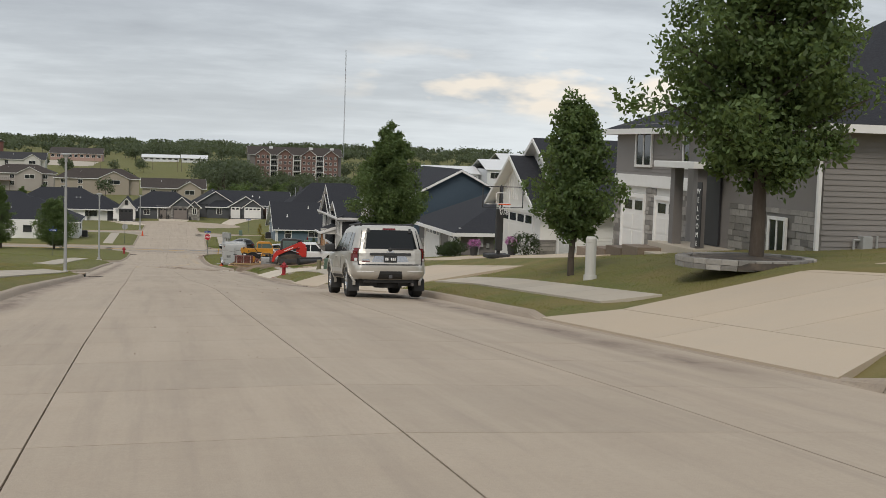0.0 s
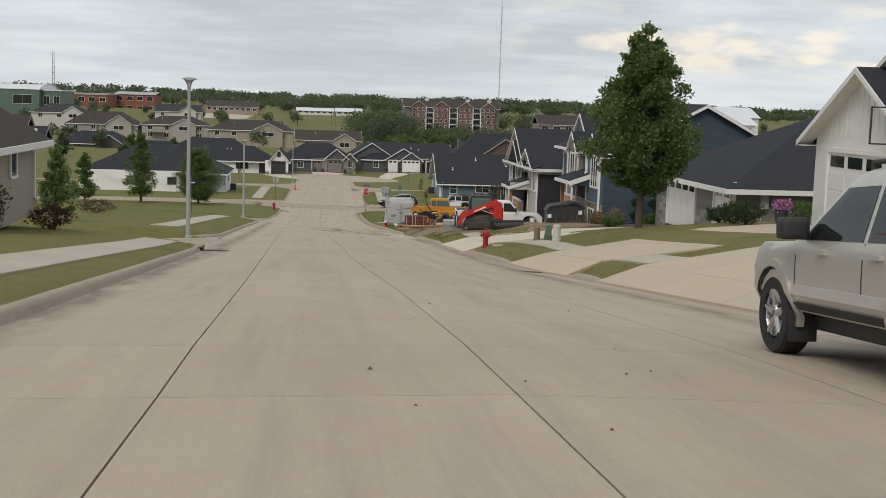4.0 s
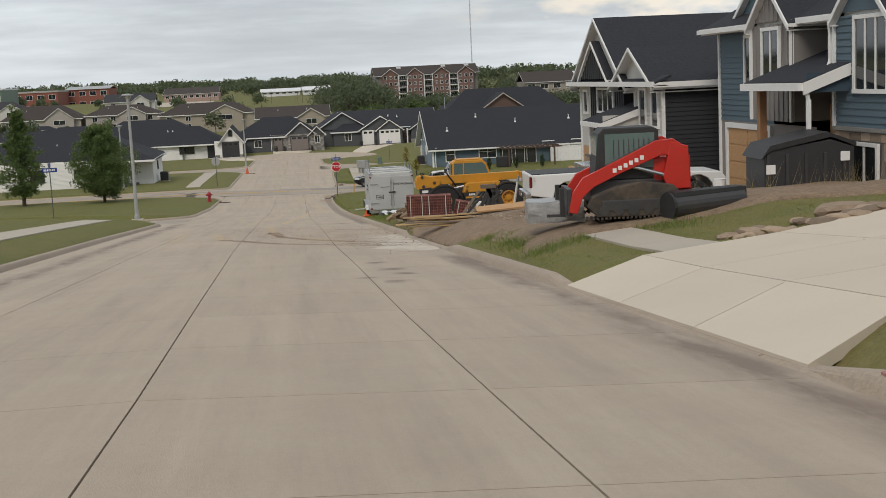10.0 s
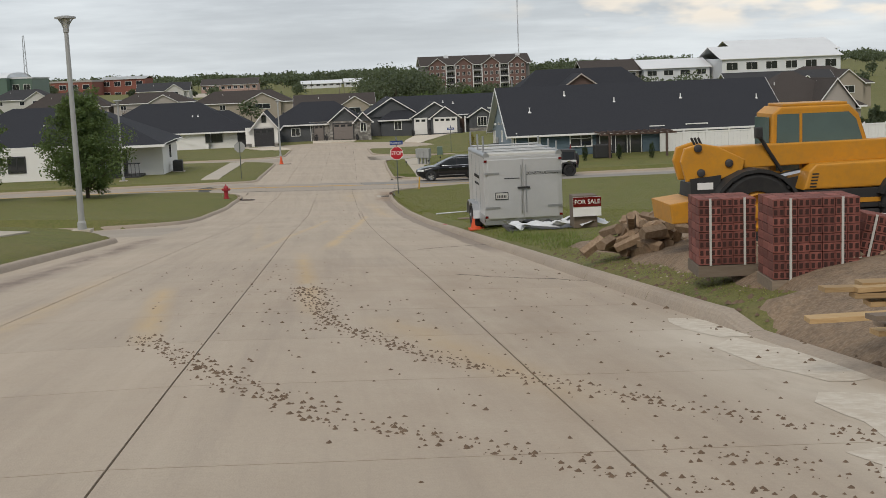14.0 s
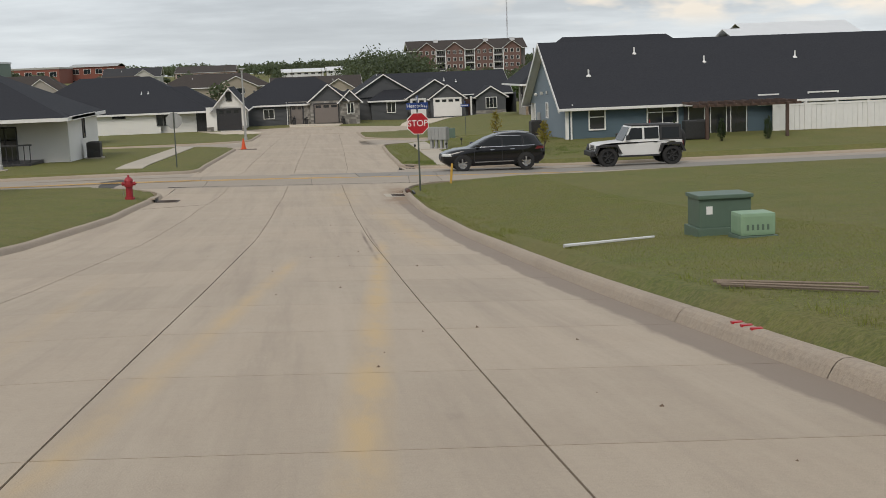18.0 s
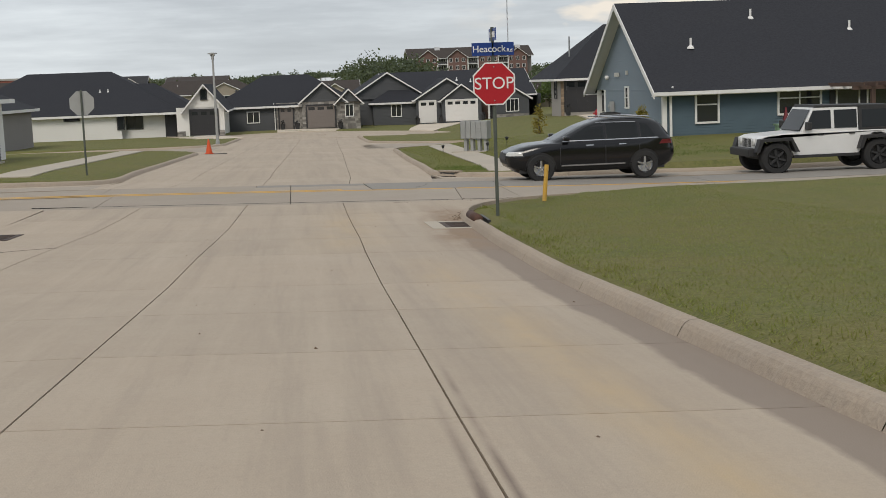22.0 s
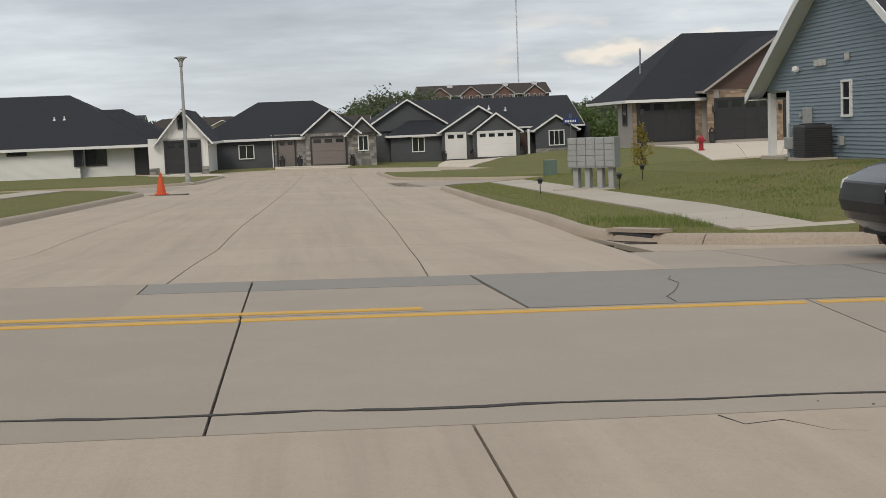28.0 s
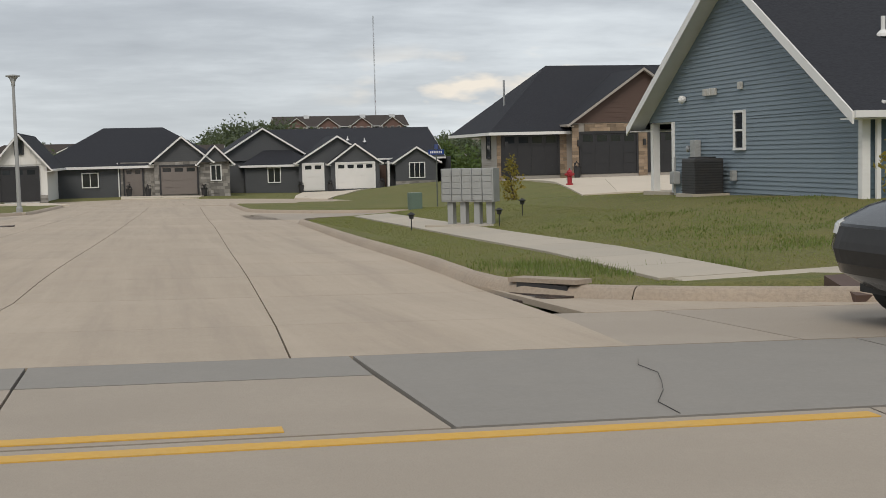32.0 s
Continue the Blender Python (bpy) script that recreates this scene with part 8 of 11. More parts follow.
def site_clutter():
    rng = random.Random(11)
    # cored bricks stacked in strapped cubes
    w, hgt = 0.115, 0.082
    bm = box(-w / 2, w / 2, -0.09, 0.1, -hgt / 2, hgt / 2, 0.003)
    for u in (-0.03, 0.03):
        poly(bm, [(u - 0.017, -0.0925, -0.026), (u + 0.017, -0.0925, -0.026), (u + 0.017, -0.0925, 0.026), (u - 0.017, -0.0925, 0.026)]).material_index = 1
    me = bpy.data.meshes.new("brick")
    bm.to_mesh(me)
    bm.free()
    me.materials.append(BRICK)
    me.materials.append(BRICK_CORE)
    for gx, gy, nx, nz, tilt, zg in ((4.78, 95.2, 5, 8, 0, -7.45), (5.3, 94.1, 7, 9, 0, -7.45), (6.02, 94.3, 4, 6, 12, -7.42)):
        zg += wz(gx, gy)
        st = thing("brick_stack", (gx, gy, zg), "strapped cube of red cored bricks on the site", "bricks", "brick stacks")
        for i in range(nx):
            for j in range(3):
                for k in range(nz):
                    if j == 1 and 0 < i < nx - 1 and k < nz - 1:
                        continue
                    b = new("brick", me)
                    b.parent = st
                    b.location = ((i - (nx - 1) / 2) * 0.121, j * 0.2 + rng.uniform(-0.006, 0.006), 0.11 + k * 0.088)
                    b.rotation_euler = (0, radians(rng.uniform(-1.5, 1.5)), radians(rng.uniform(-1.5, 1.5)))
        part("pallet", box(gx - nx * 0.062, gx + nx * 0.062, gy - 0.1, gy + 0.5, zg - 0.06, zg + 0.06), OLDWOOD, st)
        for u in (-0.3, 0.3):
            part("strap", box(gx + u * nx * 0.12 - 0.012, gx + u * nx * 0.12 + 0.012, gy - 0.108, gy - 0.1, zg + 0.06, zg + 0.07 + nz * 0.088), S_LIGHT, st)
        st.rotation_euler = (0, radians(tilt), radians(-6))
    # lumber pile
    pile = thing("lumber_pile", (7.6, 90.6, gz(7.6, 90.6)), "loose pile of new boards and plywood on dirt", "lumber")
    for k in range(16):
        L = rng.uniform(2.6, 4.6)
        m = pose(7.3 + rng.uniform(-0.6, 0.9), 90.4 + rng.uniform(-0.6, 0.7), gz(7.4, 90.4) + 0.14 + 0.055 * (k // 3), rng.uniform(-3, 3), rng.uniform(-2, 2), 8 + rng.uniform(-9, 9))
        bm = box(-L / 2, L / 2, -0.09, 0.09, -0.022, 0.022, 0.004)
        bmesh.ops.transform(bm, matrix=m, verts=bm.verts)
        part("plank", bm, LUMBER if k % 6 else OLDWOOD, pile)
    bm = box(-1.2, 1.2, -0.3, 0.3, -0.03, 0.03, 0.004)
    bmesh.ops.transform(bm, matrix=pose(8.6, 90.5, gz(8.4, 90.4) + 0.5, 10, -3, 8), verts=bm.verts)
    part("plywood_sheet", bm, OSB, pile)
    settle(pile, 6.05, 90.3, -7.12, 0.78, -12)
    # leaning black frames and saw-horses
    fr = thing("sawhorse", (7.7, 95, gz(7.7, 95)), "leaning dark timber trestles among scrap", "trestle")
    z = gz(7.7, 95)
    for k in range(7):
        x = 7.0 + k * 0.13
        bm = box(-0.04, 0.04, -0.03, 0.03, 0, 1.1)
        bmesh.ops.transform(bm, matrix=pose(x, 95 + rng.uniform(-0.2, 0.2), z, rng.uniform(-10, 10), 46 + rng.uniform(-8, 8), rng.uniform(-10, 10)), verts=bm.verts)
        part("leg", bm, GREYSTEEL if k % 2 else OLDWOOD, fr)
    for x, a in ((7.55, 24), (8.35, -24), (7.75, 20), (8.55, -20)):
        bm = box(-0.06, 0.06, -0.05, 0.05, 0, 1.15)
        bmesh.ops.transform(bm, matrix=pose(x, 94.8, z, 0, a, 0), verts=bm.verts)
        part("leg", bm, GREYSTEEL, fr)
    part("beam", box(7.7, 8.2, 94.7, 94.9, z + 0.95, z + 1.08), OLDWOOD, fr)
    settle(fr, 6.35, 92.4, -7.1, 0.85)
    st = thing("survey_stake", (9.3, 94.0, gz(9.3, 94)), "leaning wooden stake with a blue painted top", "stake")
    part("stake", tube((9.2, 94, gz(9.2, 94)), (9.42, 94, gz(9.2, 94) + 1.15), 0.045, n=4), S_LIGHT, st)
    part("tip", tube((9.405, 94, gz(9.2, 94) + 1.08), (9.45, 94, gz(9.2, 94) + 1.3), 0.046, n=4), S_SLATE, st)
    settle(st, 7.3, 92.0, -7.0, 0.8)
    # wrapped bale, debris, cut wood
    bale = thing("wrapped_bale", (5.95, 80.6, gz(5.95, 80.6)), "grey pallet load wrapped in torn plastic film", "bale")
    z = gz(5.95, 80.6)
    bm = box(5.4, 6.5, 80.2, 81.0, z + 0.02, z + 0.42, 0.05)
    bmesh.ops.subdivide_edges(bm, edges=list(bm.edges), cuts=3, use_grid_fill=True)
    for v in bm.verts:
        v.co += Vector([noise.noise(v.co * 5 + Vector((k * 9, 0, 0))) * 0.05 for k in range(3)])
    part("load", bm, TARP, bale)
    settle(bale, 5.6, 79.1, -5.8, 0.95, -8)
    wood = thing("firewood_heap", (5.0, 99.5, gz(5.0, 99.5)), "heap of split brown firewood by the kerb", "firewood")
    for k in range(46):
        r = rng.uniform(0.06, 0.11)
        h = k / 46
        c = Vector((5.0 + rng.gauss(0, 0.5) * (1 - h * 0.6), 99.6 + rng.gauss(0, 0.35) * (1 - h * 0.6), gz(5, 99.5) + 0.08 + h * 0.55))
        d = Vector((rng.uniform(-1, 1), rng.uniform(-1, 1), rng.uniform(-0.3, 0.3))).normalized() * rng.uniform(0.16, 0.24)
        part("log", tube(c - d, c + d, r, r * 0.9, 5), SPLIT, wood)
    settle(wood, 5.3, 100.0, -8.05, 1.1)
    wood.scale.z = 1.0
    sheets = thing("plastic_sheets", (5.6, 111.6, gz(5.6, 111.6)), "white plastic sheets and boards thrown on grass", "sheeting")
    for k in range(9):
        bm = bmesh.new()
        bmesh.ops.create_grid(bm, x_segments=6, y_segments=6, size=0.5)
        for v in bm.verts:
            v.co.z = noise.noise(v.co * 3 + Vector((k * 3, 0, 0))) * 0.12 + 0.08
        x, y = 4.9 + rng.uniform(-0.2, 2.0), 111.5 + rng.uniform(-1.0, 1.4)
        bmesh.ops.transform(bm, matrix=pose(x, y, gz(x, y) + 0.06, 0, 0, rng.uniform(0, 180)) @ Matrix.Diagonal((rng.uniform(0.5, 1.0), rng.uniform(0.3, 0.7), 1, 1)), verts=bm.verts)
        part("sheet", bm, SHEET if k % 3 else PLASTIC, sheets)
    bm = box(4.9, 6.6, 111.2, 112.6, gz(5.6, 112) + 0.02, gz(5.6, 112) + 0.08)
    part("board", bm, GREYSTEEL, sheets)
    # for-sale board
    s = thing("for_sale_sign", (6.6, 110.4, gz(6.6, 110.4)), "small red for sale sign on a crate", "sign")
    z = gz(6.6, 110.4)
    part("crate", box(6.25, 6.8, 110.4, 110.9, z, z + 0.75, 0.02), OLDWOOD, s)
    f = part("sign_board", box(6.22, 6.87, 110.3, 110.34, z + 0.28, z + 0.72), TRIM, s)
    part("band", box(6.22, 6.87, 110.29, 110.305, z + 0.5, z + 0.72), REDLENS, f)
    text("lettering", "FOR SALE", 0.14, (6.545, 110.285, z + 0.61), (90, 0, 0), TRIM, f)
    for k, (x, y) in enumerate(((6.95, 96.2), (7.1, 95.9), (10.2, 83.2))):
        b = thing("bucket", (x, y, gz(x, y)), "white plastic site bucket", "bucket", "site buckets")
        part("pail", lathe([(0.13, 0), (0.15, 0.36), (0.16, 0.37), (0.14, 0.37)], (x, y, gz(x, y) + 0.05), 12), TRIM, b)
    # black roller attachment
    a = thing("sweeper_attachment", (9.3, 81.0, gz(9.3, 81)), "long black roller attachment lying on grass", "attachment")
    z = gz(9.3, 81)
    part("drum", tube((8.2, 80.6, z + 0.32), (10.3, 81.3, z + 0.36), 0.3, n=18), GREYSTEEL, a)
    bm = box(-1.15, 1.15, -0.36, 0.1, 0.1, 0.72, 0.12)
    bmesh.ops.transform(bm, matrix=pose(9.25, 81.15, z, 0, 0, 18), verts=bm.verts)
    hood = part("hood", bm, PLASTIC, a)
    bm = box(-0.5, 0.4, -0.375, -0.36, 0.35, 0.5)
    bmesh.ops.transform(bm, matrix=pose(9.25, 81.15, z, 0, 0, 18), verts=bm.verts)
    part("logo_plate", bm, S_GREY, hood)
    part("end_plate", lathe([(0.36, -0.04), (0.36, 0.04)], (8.15, 80.6, z + 0.34), 16, (1, 0.3, 0)), PLASTIC, a)
    settle(a, 8.05, 77.9, -5.72, 0.68)
    # black skip with a sloping lid
    d = thing("dumpster", (11.9, 82.2, gz(11.9, 82.2)), "black steel rubbish skip with a sloping lid", "skip")
    z = gz(11.9, 82.2)
    bm = extrude_side([(-1.15, 0.1), (-1.15, 1.05), (-1.0, 1.2), (0.6, 1.35), (1.2, 1.2), (1.25, 0.12)], 0.9, 0.03)
    bmesh.ops.transform(bm, matrix=pose(11.75, 82.4, z, 0, 0, -6), verts=bm.verts)
    part("bin", bm, DARKTRIM, d)
    for k in range(5):
        bm = box(-1.1 + k * 0.5, -1.02 + k * 0.5, -0.96, -0.9, 0.15, 1.1)
        bmesh.ops.transform(bm, matrix=pose(11.75, 82.4, z, 0, 0, -6), verts=bm.verts)
        part("rib", bm, GREYSTEEL, d)
    bm = extrude_side([(-1.25, 1.02), (-1.0, 1.28), (0.5, 1.5), (1.25, 1.28), (1.25, 1.2), (0.6, 1.4), (-1.0, 1.18)], 0.95, 0.0)
    bmesh.ops.transform(bm, matrix=pose(11.75, 82.4, z, 0, 0, -6), verts=bm.verts)
    part("lid", bm, PLASTIC, d)
    for x, zz in ((-1.0, 0.85), (0.95, 1.05)):
        bm = box(x - 0.12, x + 0.12, -0.97, -0.955, zz - 0.12, zz + 0.06)
        bmesh.ops.transform(bm, matrix=pose(11.75, 82.4, z, 0, 0, -6), verts=bm.verts)
        part("notice", bm, TRIM, d)
    settle(d, 11.8, 82.3, -6.22, 0.8)
    d.scale.z = 1.08
    # timber rail by the new house
    g = thing("timber_guard", (12.4, 101.5, gz(12.4, 101.5)), "rough timber guard rail before the new garage", "rail")
    for y in (99.6, 101.5, 103.4):
        part("post", box(11.6, 11.7, y - 0.05, y + 0.05, gz(11.6, y), gz(11.6, y) + 1.05), OLDWOOD, g)
    part("rail", box(11.58, 11.72, 99.4, 103.6, gz(11.6, 101) + 1.0, gz(11.6, 101) + 1.1), LUMBER, g)


site_clutter()
# ---- street furniture ----
SIGNRED = material("sign_red", (0.42, 0.012, 0.022), 0.4, grain=((4, 0.2, (0.36, 0.012, 0.02)),))
SIGNBLUE = material("sign_blue", (0.012, 0.045, 0.22), 0.4)
SIGNWHITE = material("sign_white", (0.78, 0.78, 0.77), 0.4)
POSTGREEN = material("post_green", (0.10, 0.115, 0.10), 0.6, 0.3, grain=((5, 0.4, (0.16, 0.16, 0.14)),))
HYDRED = material("hydrant_red", (0.33, 0.02, 0.03), 0.5, grain=((8, 0.4, (0.24, 0.015, 0.02)), (2, 0.3, (0.40, 0.05, 0.05))))
ORANGE = material("cone_orange", (0.62, 0.085, 0.02), 0.6, grain=((6, 0.4, (0.48, 0.07, 0.02)),))
LINEYELLOW = material("line_yellow", (0.60, 0.34, 0.05), 0.7, grain=((3, 0.5, (0.50, 0.33, 0.12)), (25, 0.4, (0.66, 0.42, 0.1))), object_space=False)
UTILGREEN = material("utility_green", (0.10, 0.15, 0.115), 0.5, grain=((3, 0.4, (0.08, 0.12, 0.09)),))
PALEGREEN = material("pale_green_plastic", (0.24, 0.36, 0.24), 0.5, grain=((3, 0.4, (0.20, 0.30, 0.20)),))
OLIVE = material("olive_plastic", (0.17, 0.155, 0.085), 0.6, grain=((3, 0.4, (0.13, 0.12, 0.07)),))
RUST = material("rusty_steel", (0.10, 0.052, 0.038), 0.75, 0.3, grain=((5, 0.6, (0.05, 0.034, 0.03)), (30, 0.4, (0.17, 0.085, 0.055))), bump=0.4, bump_scale=40)
IRON = material("cast_iron", (0.075, 0.058, 0.05), 0.75, 0.4, grain=((6, 0.5, (0.14, 0.085, 0.055)),), object_space=False)


def street_lamp(x, y, h=5.85):
    z = gz(x, y)
    c = thing("street_lamp", (x, y, z), "grey tapered street lamp with a flared top", "street lamp", "street lamps")
    part("base_plate", box(x - 0.28, x + 0.28, y - 0.28, y + 0.28, z - 0.05, z + 0.05, 0.01), WALK, c)
    part("pole", lathe([(0.13, 0.0), (0.13, 0.25), (0.095, 0.3), (0.06, h - 0.35)], (x, y, z), 14), GREYBOX, c)
    part("collar", lathe([(0.06, 0), (0.085, 0.02), (0.085, 0.12), (0.05, 0.16)], (x, y, z + h - 0.45), 12), GREYBOX, c)
    head = part("lamp_head", lathe([(0.1, 0), (0.3, 0.0), (0.3, 0.05), (0.1, 0.09)], (x, y, z + h - 0.05), 16), GREYBOX, c)
    for k in range(4):
        a = math.pi / 4 + math.pi / 2 * k
        ca, sa = math.cos(a), math.sin(a)
        bm = tube((x + 0.04 * ca, y + 0.04 * sa, z + h - 0.4), (x + 0.13 * ca, y + 0.13 * sa, z + h - 0.18), 0.022, n=6)
        tube((x + 0.13 * ca, y + 0.13 * sa, z + h - 0.18), (x + 0.26 * ca, y + 0.26 * sa, z + h - 0.03), 0.022, n=6, bm=bm)
        part("arm", bm, GREYBOX, head)
    part("diffuser", lathe([(0.05, 0), (0.09, 0.1), (0.11, 0.3)], (x, y, z + h - 0.36), 12), CLEARLENS, head)
    return c


for x, y, h in ((-6.38, 71.8, 6.75), (-6.5, 119.3, 6.15), (-3.75, 214.6, 5.85), (-13.9, 174.6, 5.85)):
    street_lamp(x, y, h)


def octagon(x, y, z, r, t, face):
    pts = [(r * math.cos(radians(22.5 + 45 * k)), r * math.sin(radians(22.5 + 45 * k))) for k in range(8)]
    bm = bmesh.new()
    a = [bm.verts.new((x + u, y, z + v)) for u, v in pts]
    b = [bm.verts.new((x + u, y + t, z + v)) for u, v in pts]
    bm.faces.new(a)
    bm.faces.new(b[::-1])
    for i in range(8):
        bm.faces.new((a[(i + 1) % 8], a[i], b[i], b[(i + 1) % 8]))
    bmesh.ops.recalc_face_normals(bm, faces=bm.faces)
    return bm


def stop_sign(x, y, zc, away=False):
    z = gz(x, y)
    c = thing("stop_sign", (x, y, z), "grey back of a stop sign on a steel post" if away else "red stop sign with blue street name plates", "sign")
    top = zc + (0.42 if away else 1.0)
    bm = box(x - 0.03, x + 0.03, y - 0.012, y + 0.012, z - 0.1, top)
    box(x - 0.012, x + 0.012, y - 0.03, y - 0.012, z - 0.1, top, bm=bm)
    part("post", bm, POSTGREEN, c)
    if away:
        part("plate", octagon(x, y + 0.03, zc, 0.412, 0.01, 1), GREYBOX, c, "plain grey metal back")
        return c
    pl = part("plate", octagon(x, y - 0.05, zc, 0.412, 0.006, -1), SIGNWHITE, c)
    part("red_field", octagon(x, y - 0.054, zc, 0.385, 0.004, -1), SIGNRED, pl)
    text("lettering", "STOP", 0.30, (x, y - 0.058, zc), (90, 0, 0), SIGNWHITE, pl)
    for dz in (-0.3, 0.3):
        part("bolt", lathe([(0.012, 0), (0.012, 0.01)], (x, y - 0.055, zc + dz), 8, (0, -1, 0)), METAL, pl)
    a = part("street_name_plate", box(x - 0.38, x + 0.38, y - 0.03, y - 0.02, zc + 0.5, zc + 0.73), SIGNBLUE, c, "blue street name plate")
    text("lettering", "Heacock", 0.17, (x - 0.07, y - 0.034, zc + 0.615), (90, 0, 0), SIGNWHITE, a)
    text("lettering", "Rd", 0.1, (x + 0.3, y - 0.034, zc + 0.585), (90, 0, 0), SIGNWHITE, a)
    b = part("street_name_plate", box(x - 0.006, x + 0.006, y - 0.4, y + 0.35, zc + 0.76, zc + 0.98), SIGNBLUE, c)
    for i in range(7):
        part("bar", box(x - 0.012, x - 0.006, y - 0.3 + i * 0.08, y - 0.25 + i * 0.08, zc + 0.82, zc + 0.92), SIGNWHITE, b)
    return c


stop_sign(4.95, 155.45, -9.82)
stop_sign(-5.35, 174.0, -10.0, True)


def name_sign(x, y, h=2.6):
    z = gz(x, y)
    c = thing("street_name_sign", (x, y, z), "blue street name plates on a thin steel post", "sign", "street name signs")
    part("post", tube((x, y, z - 0.1), (x, y, z + h), 0.028, n=6), POSTGREEN, c)
    a = part("name_plate", box(x - 0.36, x + 0.36, y - 0.02, y - 0.01, z + h - 0.28, z + h - 0.06), SIGNBLUE, c)
    for i in range(7):
        part("bar", box(x - 0.28 + i * 0.08, x - 0.23 + i * 0.08, y - 0.026, y - 0.02, z + h - 0.22, z + h - 0.12), SIGNWHITE, a)
    part("name_plate", box(x - 0.006, x + 0.006, y - 0.34, y + 0.34, z + h - 0.03, z + h + 0.18), SIGNBLUE, c)
    return c


name_sign(-11.2, 57.2)
name_sign(-10.7, 120.6)
name_sign(14.2, 213.0)


def hydrant(x, y, chain=False, size=1.0):
    z = gz(x, y)
    c = thing("fire_hydrant", (x, y, z), "red cast-iron fire hydrant on the grass verge", "hydrant", "fire hydrants")
    part("barrel", lathe([(0.17, 0), (0.17, 0.05), (0.115, 0.07), (0.115, 0.42), (0.15, 0.44), (0.15, 0.49), (0.13, 0.5), (0.13, 0.6), (0.15, 0.61), (0.15, 0.64), (0.12, 0.7), (0.06, 0.75)], (x, y, z), 16), HYDRED, c, smooth_shade=False)
    part("bonnet_nut", lathe([(0.035, 0), (0.035, 0.07), (0.02, 0.08)], (x, y, z + 0.75), 5), HYDRED, c)
    for ax in ((1, 0, 0), (-1, 0, 0), (0, -1, 0)):
        r = 0.075 if ax[1] else 0.055
        n = part("nozzle", lathe([(r, 0.08), (r, 0.17), (r * 1.25, 0.175), (r * 1.25, 0.22), (r * 0.4, 0.23), (r * 0.4, 0.26)], (x, y, z + 0.53), 12, ax), HYDRED, c)
    for k in range(8):
        a = 2 * math.pi * k / 8
        part("flange_bolt", lathe([(0.016, 0), (0.016, 0.03)], (x + 0.148 * math.cos(a), y + 0.148 * math.sin(a), z + 0.05), 6), HYDRED, c)
    bm = bmesh.new()
    for k in range(9):
        u = k / 8
        p = Vector((x - 0.16 - 0.05 * math.sin(u * math.pi), y - 0.03, z + 0.5 - 0.32 * math.sin(u * math.pi * 0.9)))
        q = p + Vector((0.008, 0.0, -0.04))
        tube(p, q, 0.008, n=5, bm=bm)
    part("chain", bm, METAL, c)
    c.scale = (size, size, size)
    return c


hydrant(4.95, 63.9, size=0.84)
hydrant(-5.0, 154.3)
hydrant(21.8, 217.0)
pad = part("valve_cover", box(5.05, 5.45, 62.6, 62.9, gz(5.2, 62.7) - 0.03, gz(5.2, 62.7) + 0.04, 0.01), WALK)
tagged(pad, "small concrete valve cover in the verge", "valve cover")


def pedestal(x, y, w, h, mat, label, rounded=True, cap=None, category="utility box"):
    z = gz(x, y)
    c = thing("utility_pedestal", (x, y, z), label, category)
    part("post", lathe([(w * 0.5, -0.05), (w * 0.5, h * 0.86), (w * 0.52, h * 0.87), (w * 0.52, h * 0.95), (w * 0.4, h)], (x, y, z), 14) if rounded else box(x - w / 2, x + w / 2, y - w / 2, y + w / 2, z - 0.05, z + h, 0.03), mat, c)
    part("foot", lathe([(w * 0.62, -0.03), (w * 0.6, 0.1)], (x, y, z), 14), mat, c)
    return c


pedestal(7.76, 25.9, 0.24, 0.95, S_LIGHT, "pale round utility post in the lawn")
pedestal(6.6, 62.7, 0.22, 0.52, OLIVE, "short olive utility post beside the pavement")
pedestal(6.94, 60.9, 0.26, 0.56, S_LIGHT, "pale grey utility post beside the pavement")
pedestal(12.8, 211.2, 0.55, 0.85, UTILGREEN, "dark green rounded utility cabinet", False)
pedestal(-13.5, 196.5, 0.5, 0.6, UTILGREEN, "small dark green utility post")
c = thing("cable_pedestal", (6.9, 62.2, gz(6.9, 62.2)), "dark green plastic cable pedestal on the lawn", "utility box")
z = gz(6.9, 62.2)
part("cover", box(6.79, 7.01, 62.1, 62.3, z + 0.18, z + 0.56, 0.05), UTILGREEN, c)
part("collar", box(6.765, 7.035, 62.07, 62.33, z + 0.14, z + 0.2, 0.015), UTILGREEN, c)
part("foot", box(6.78, 7.02, 62.09, 62.31, z - 0.05, z + 0.15, 0.02), UTILGREEN, c)
part("label", box(6.785, 6.79, 62.17, 62.23, z + 0.36, z + 0.42), TRIM, c)


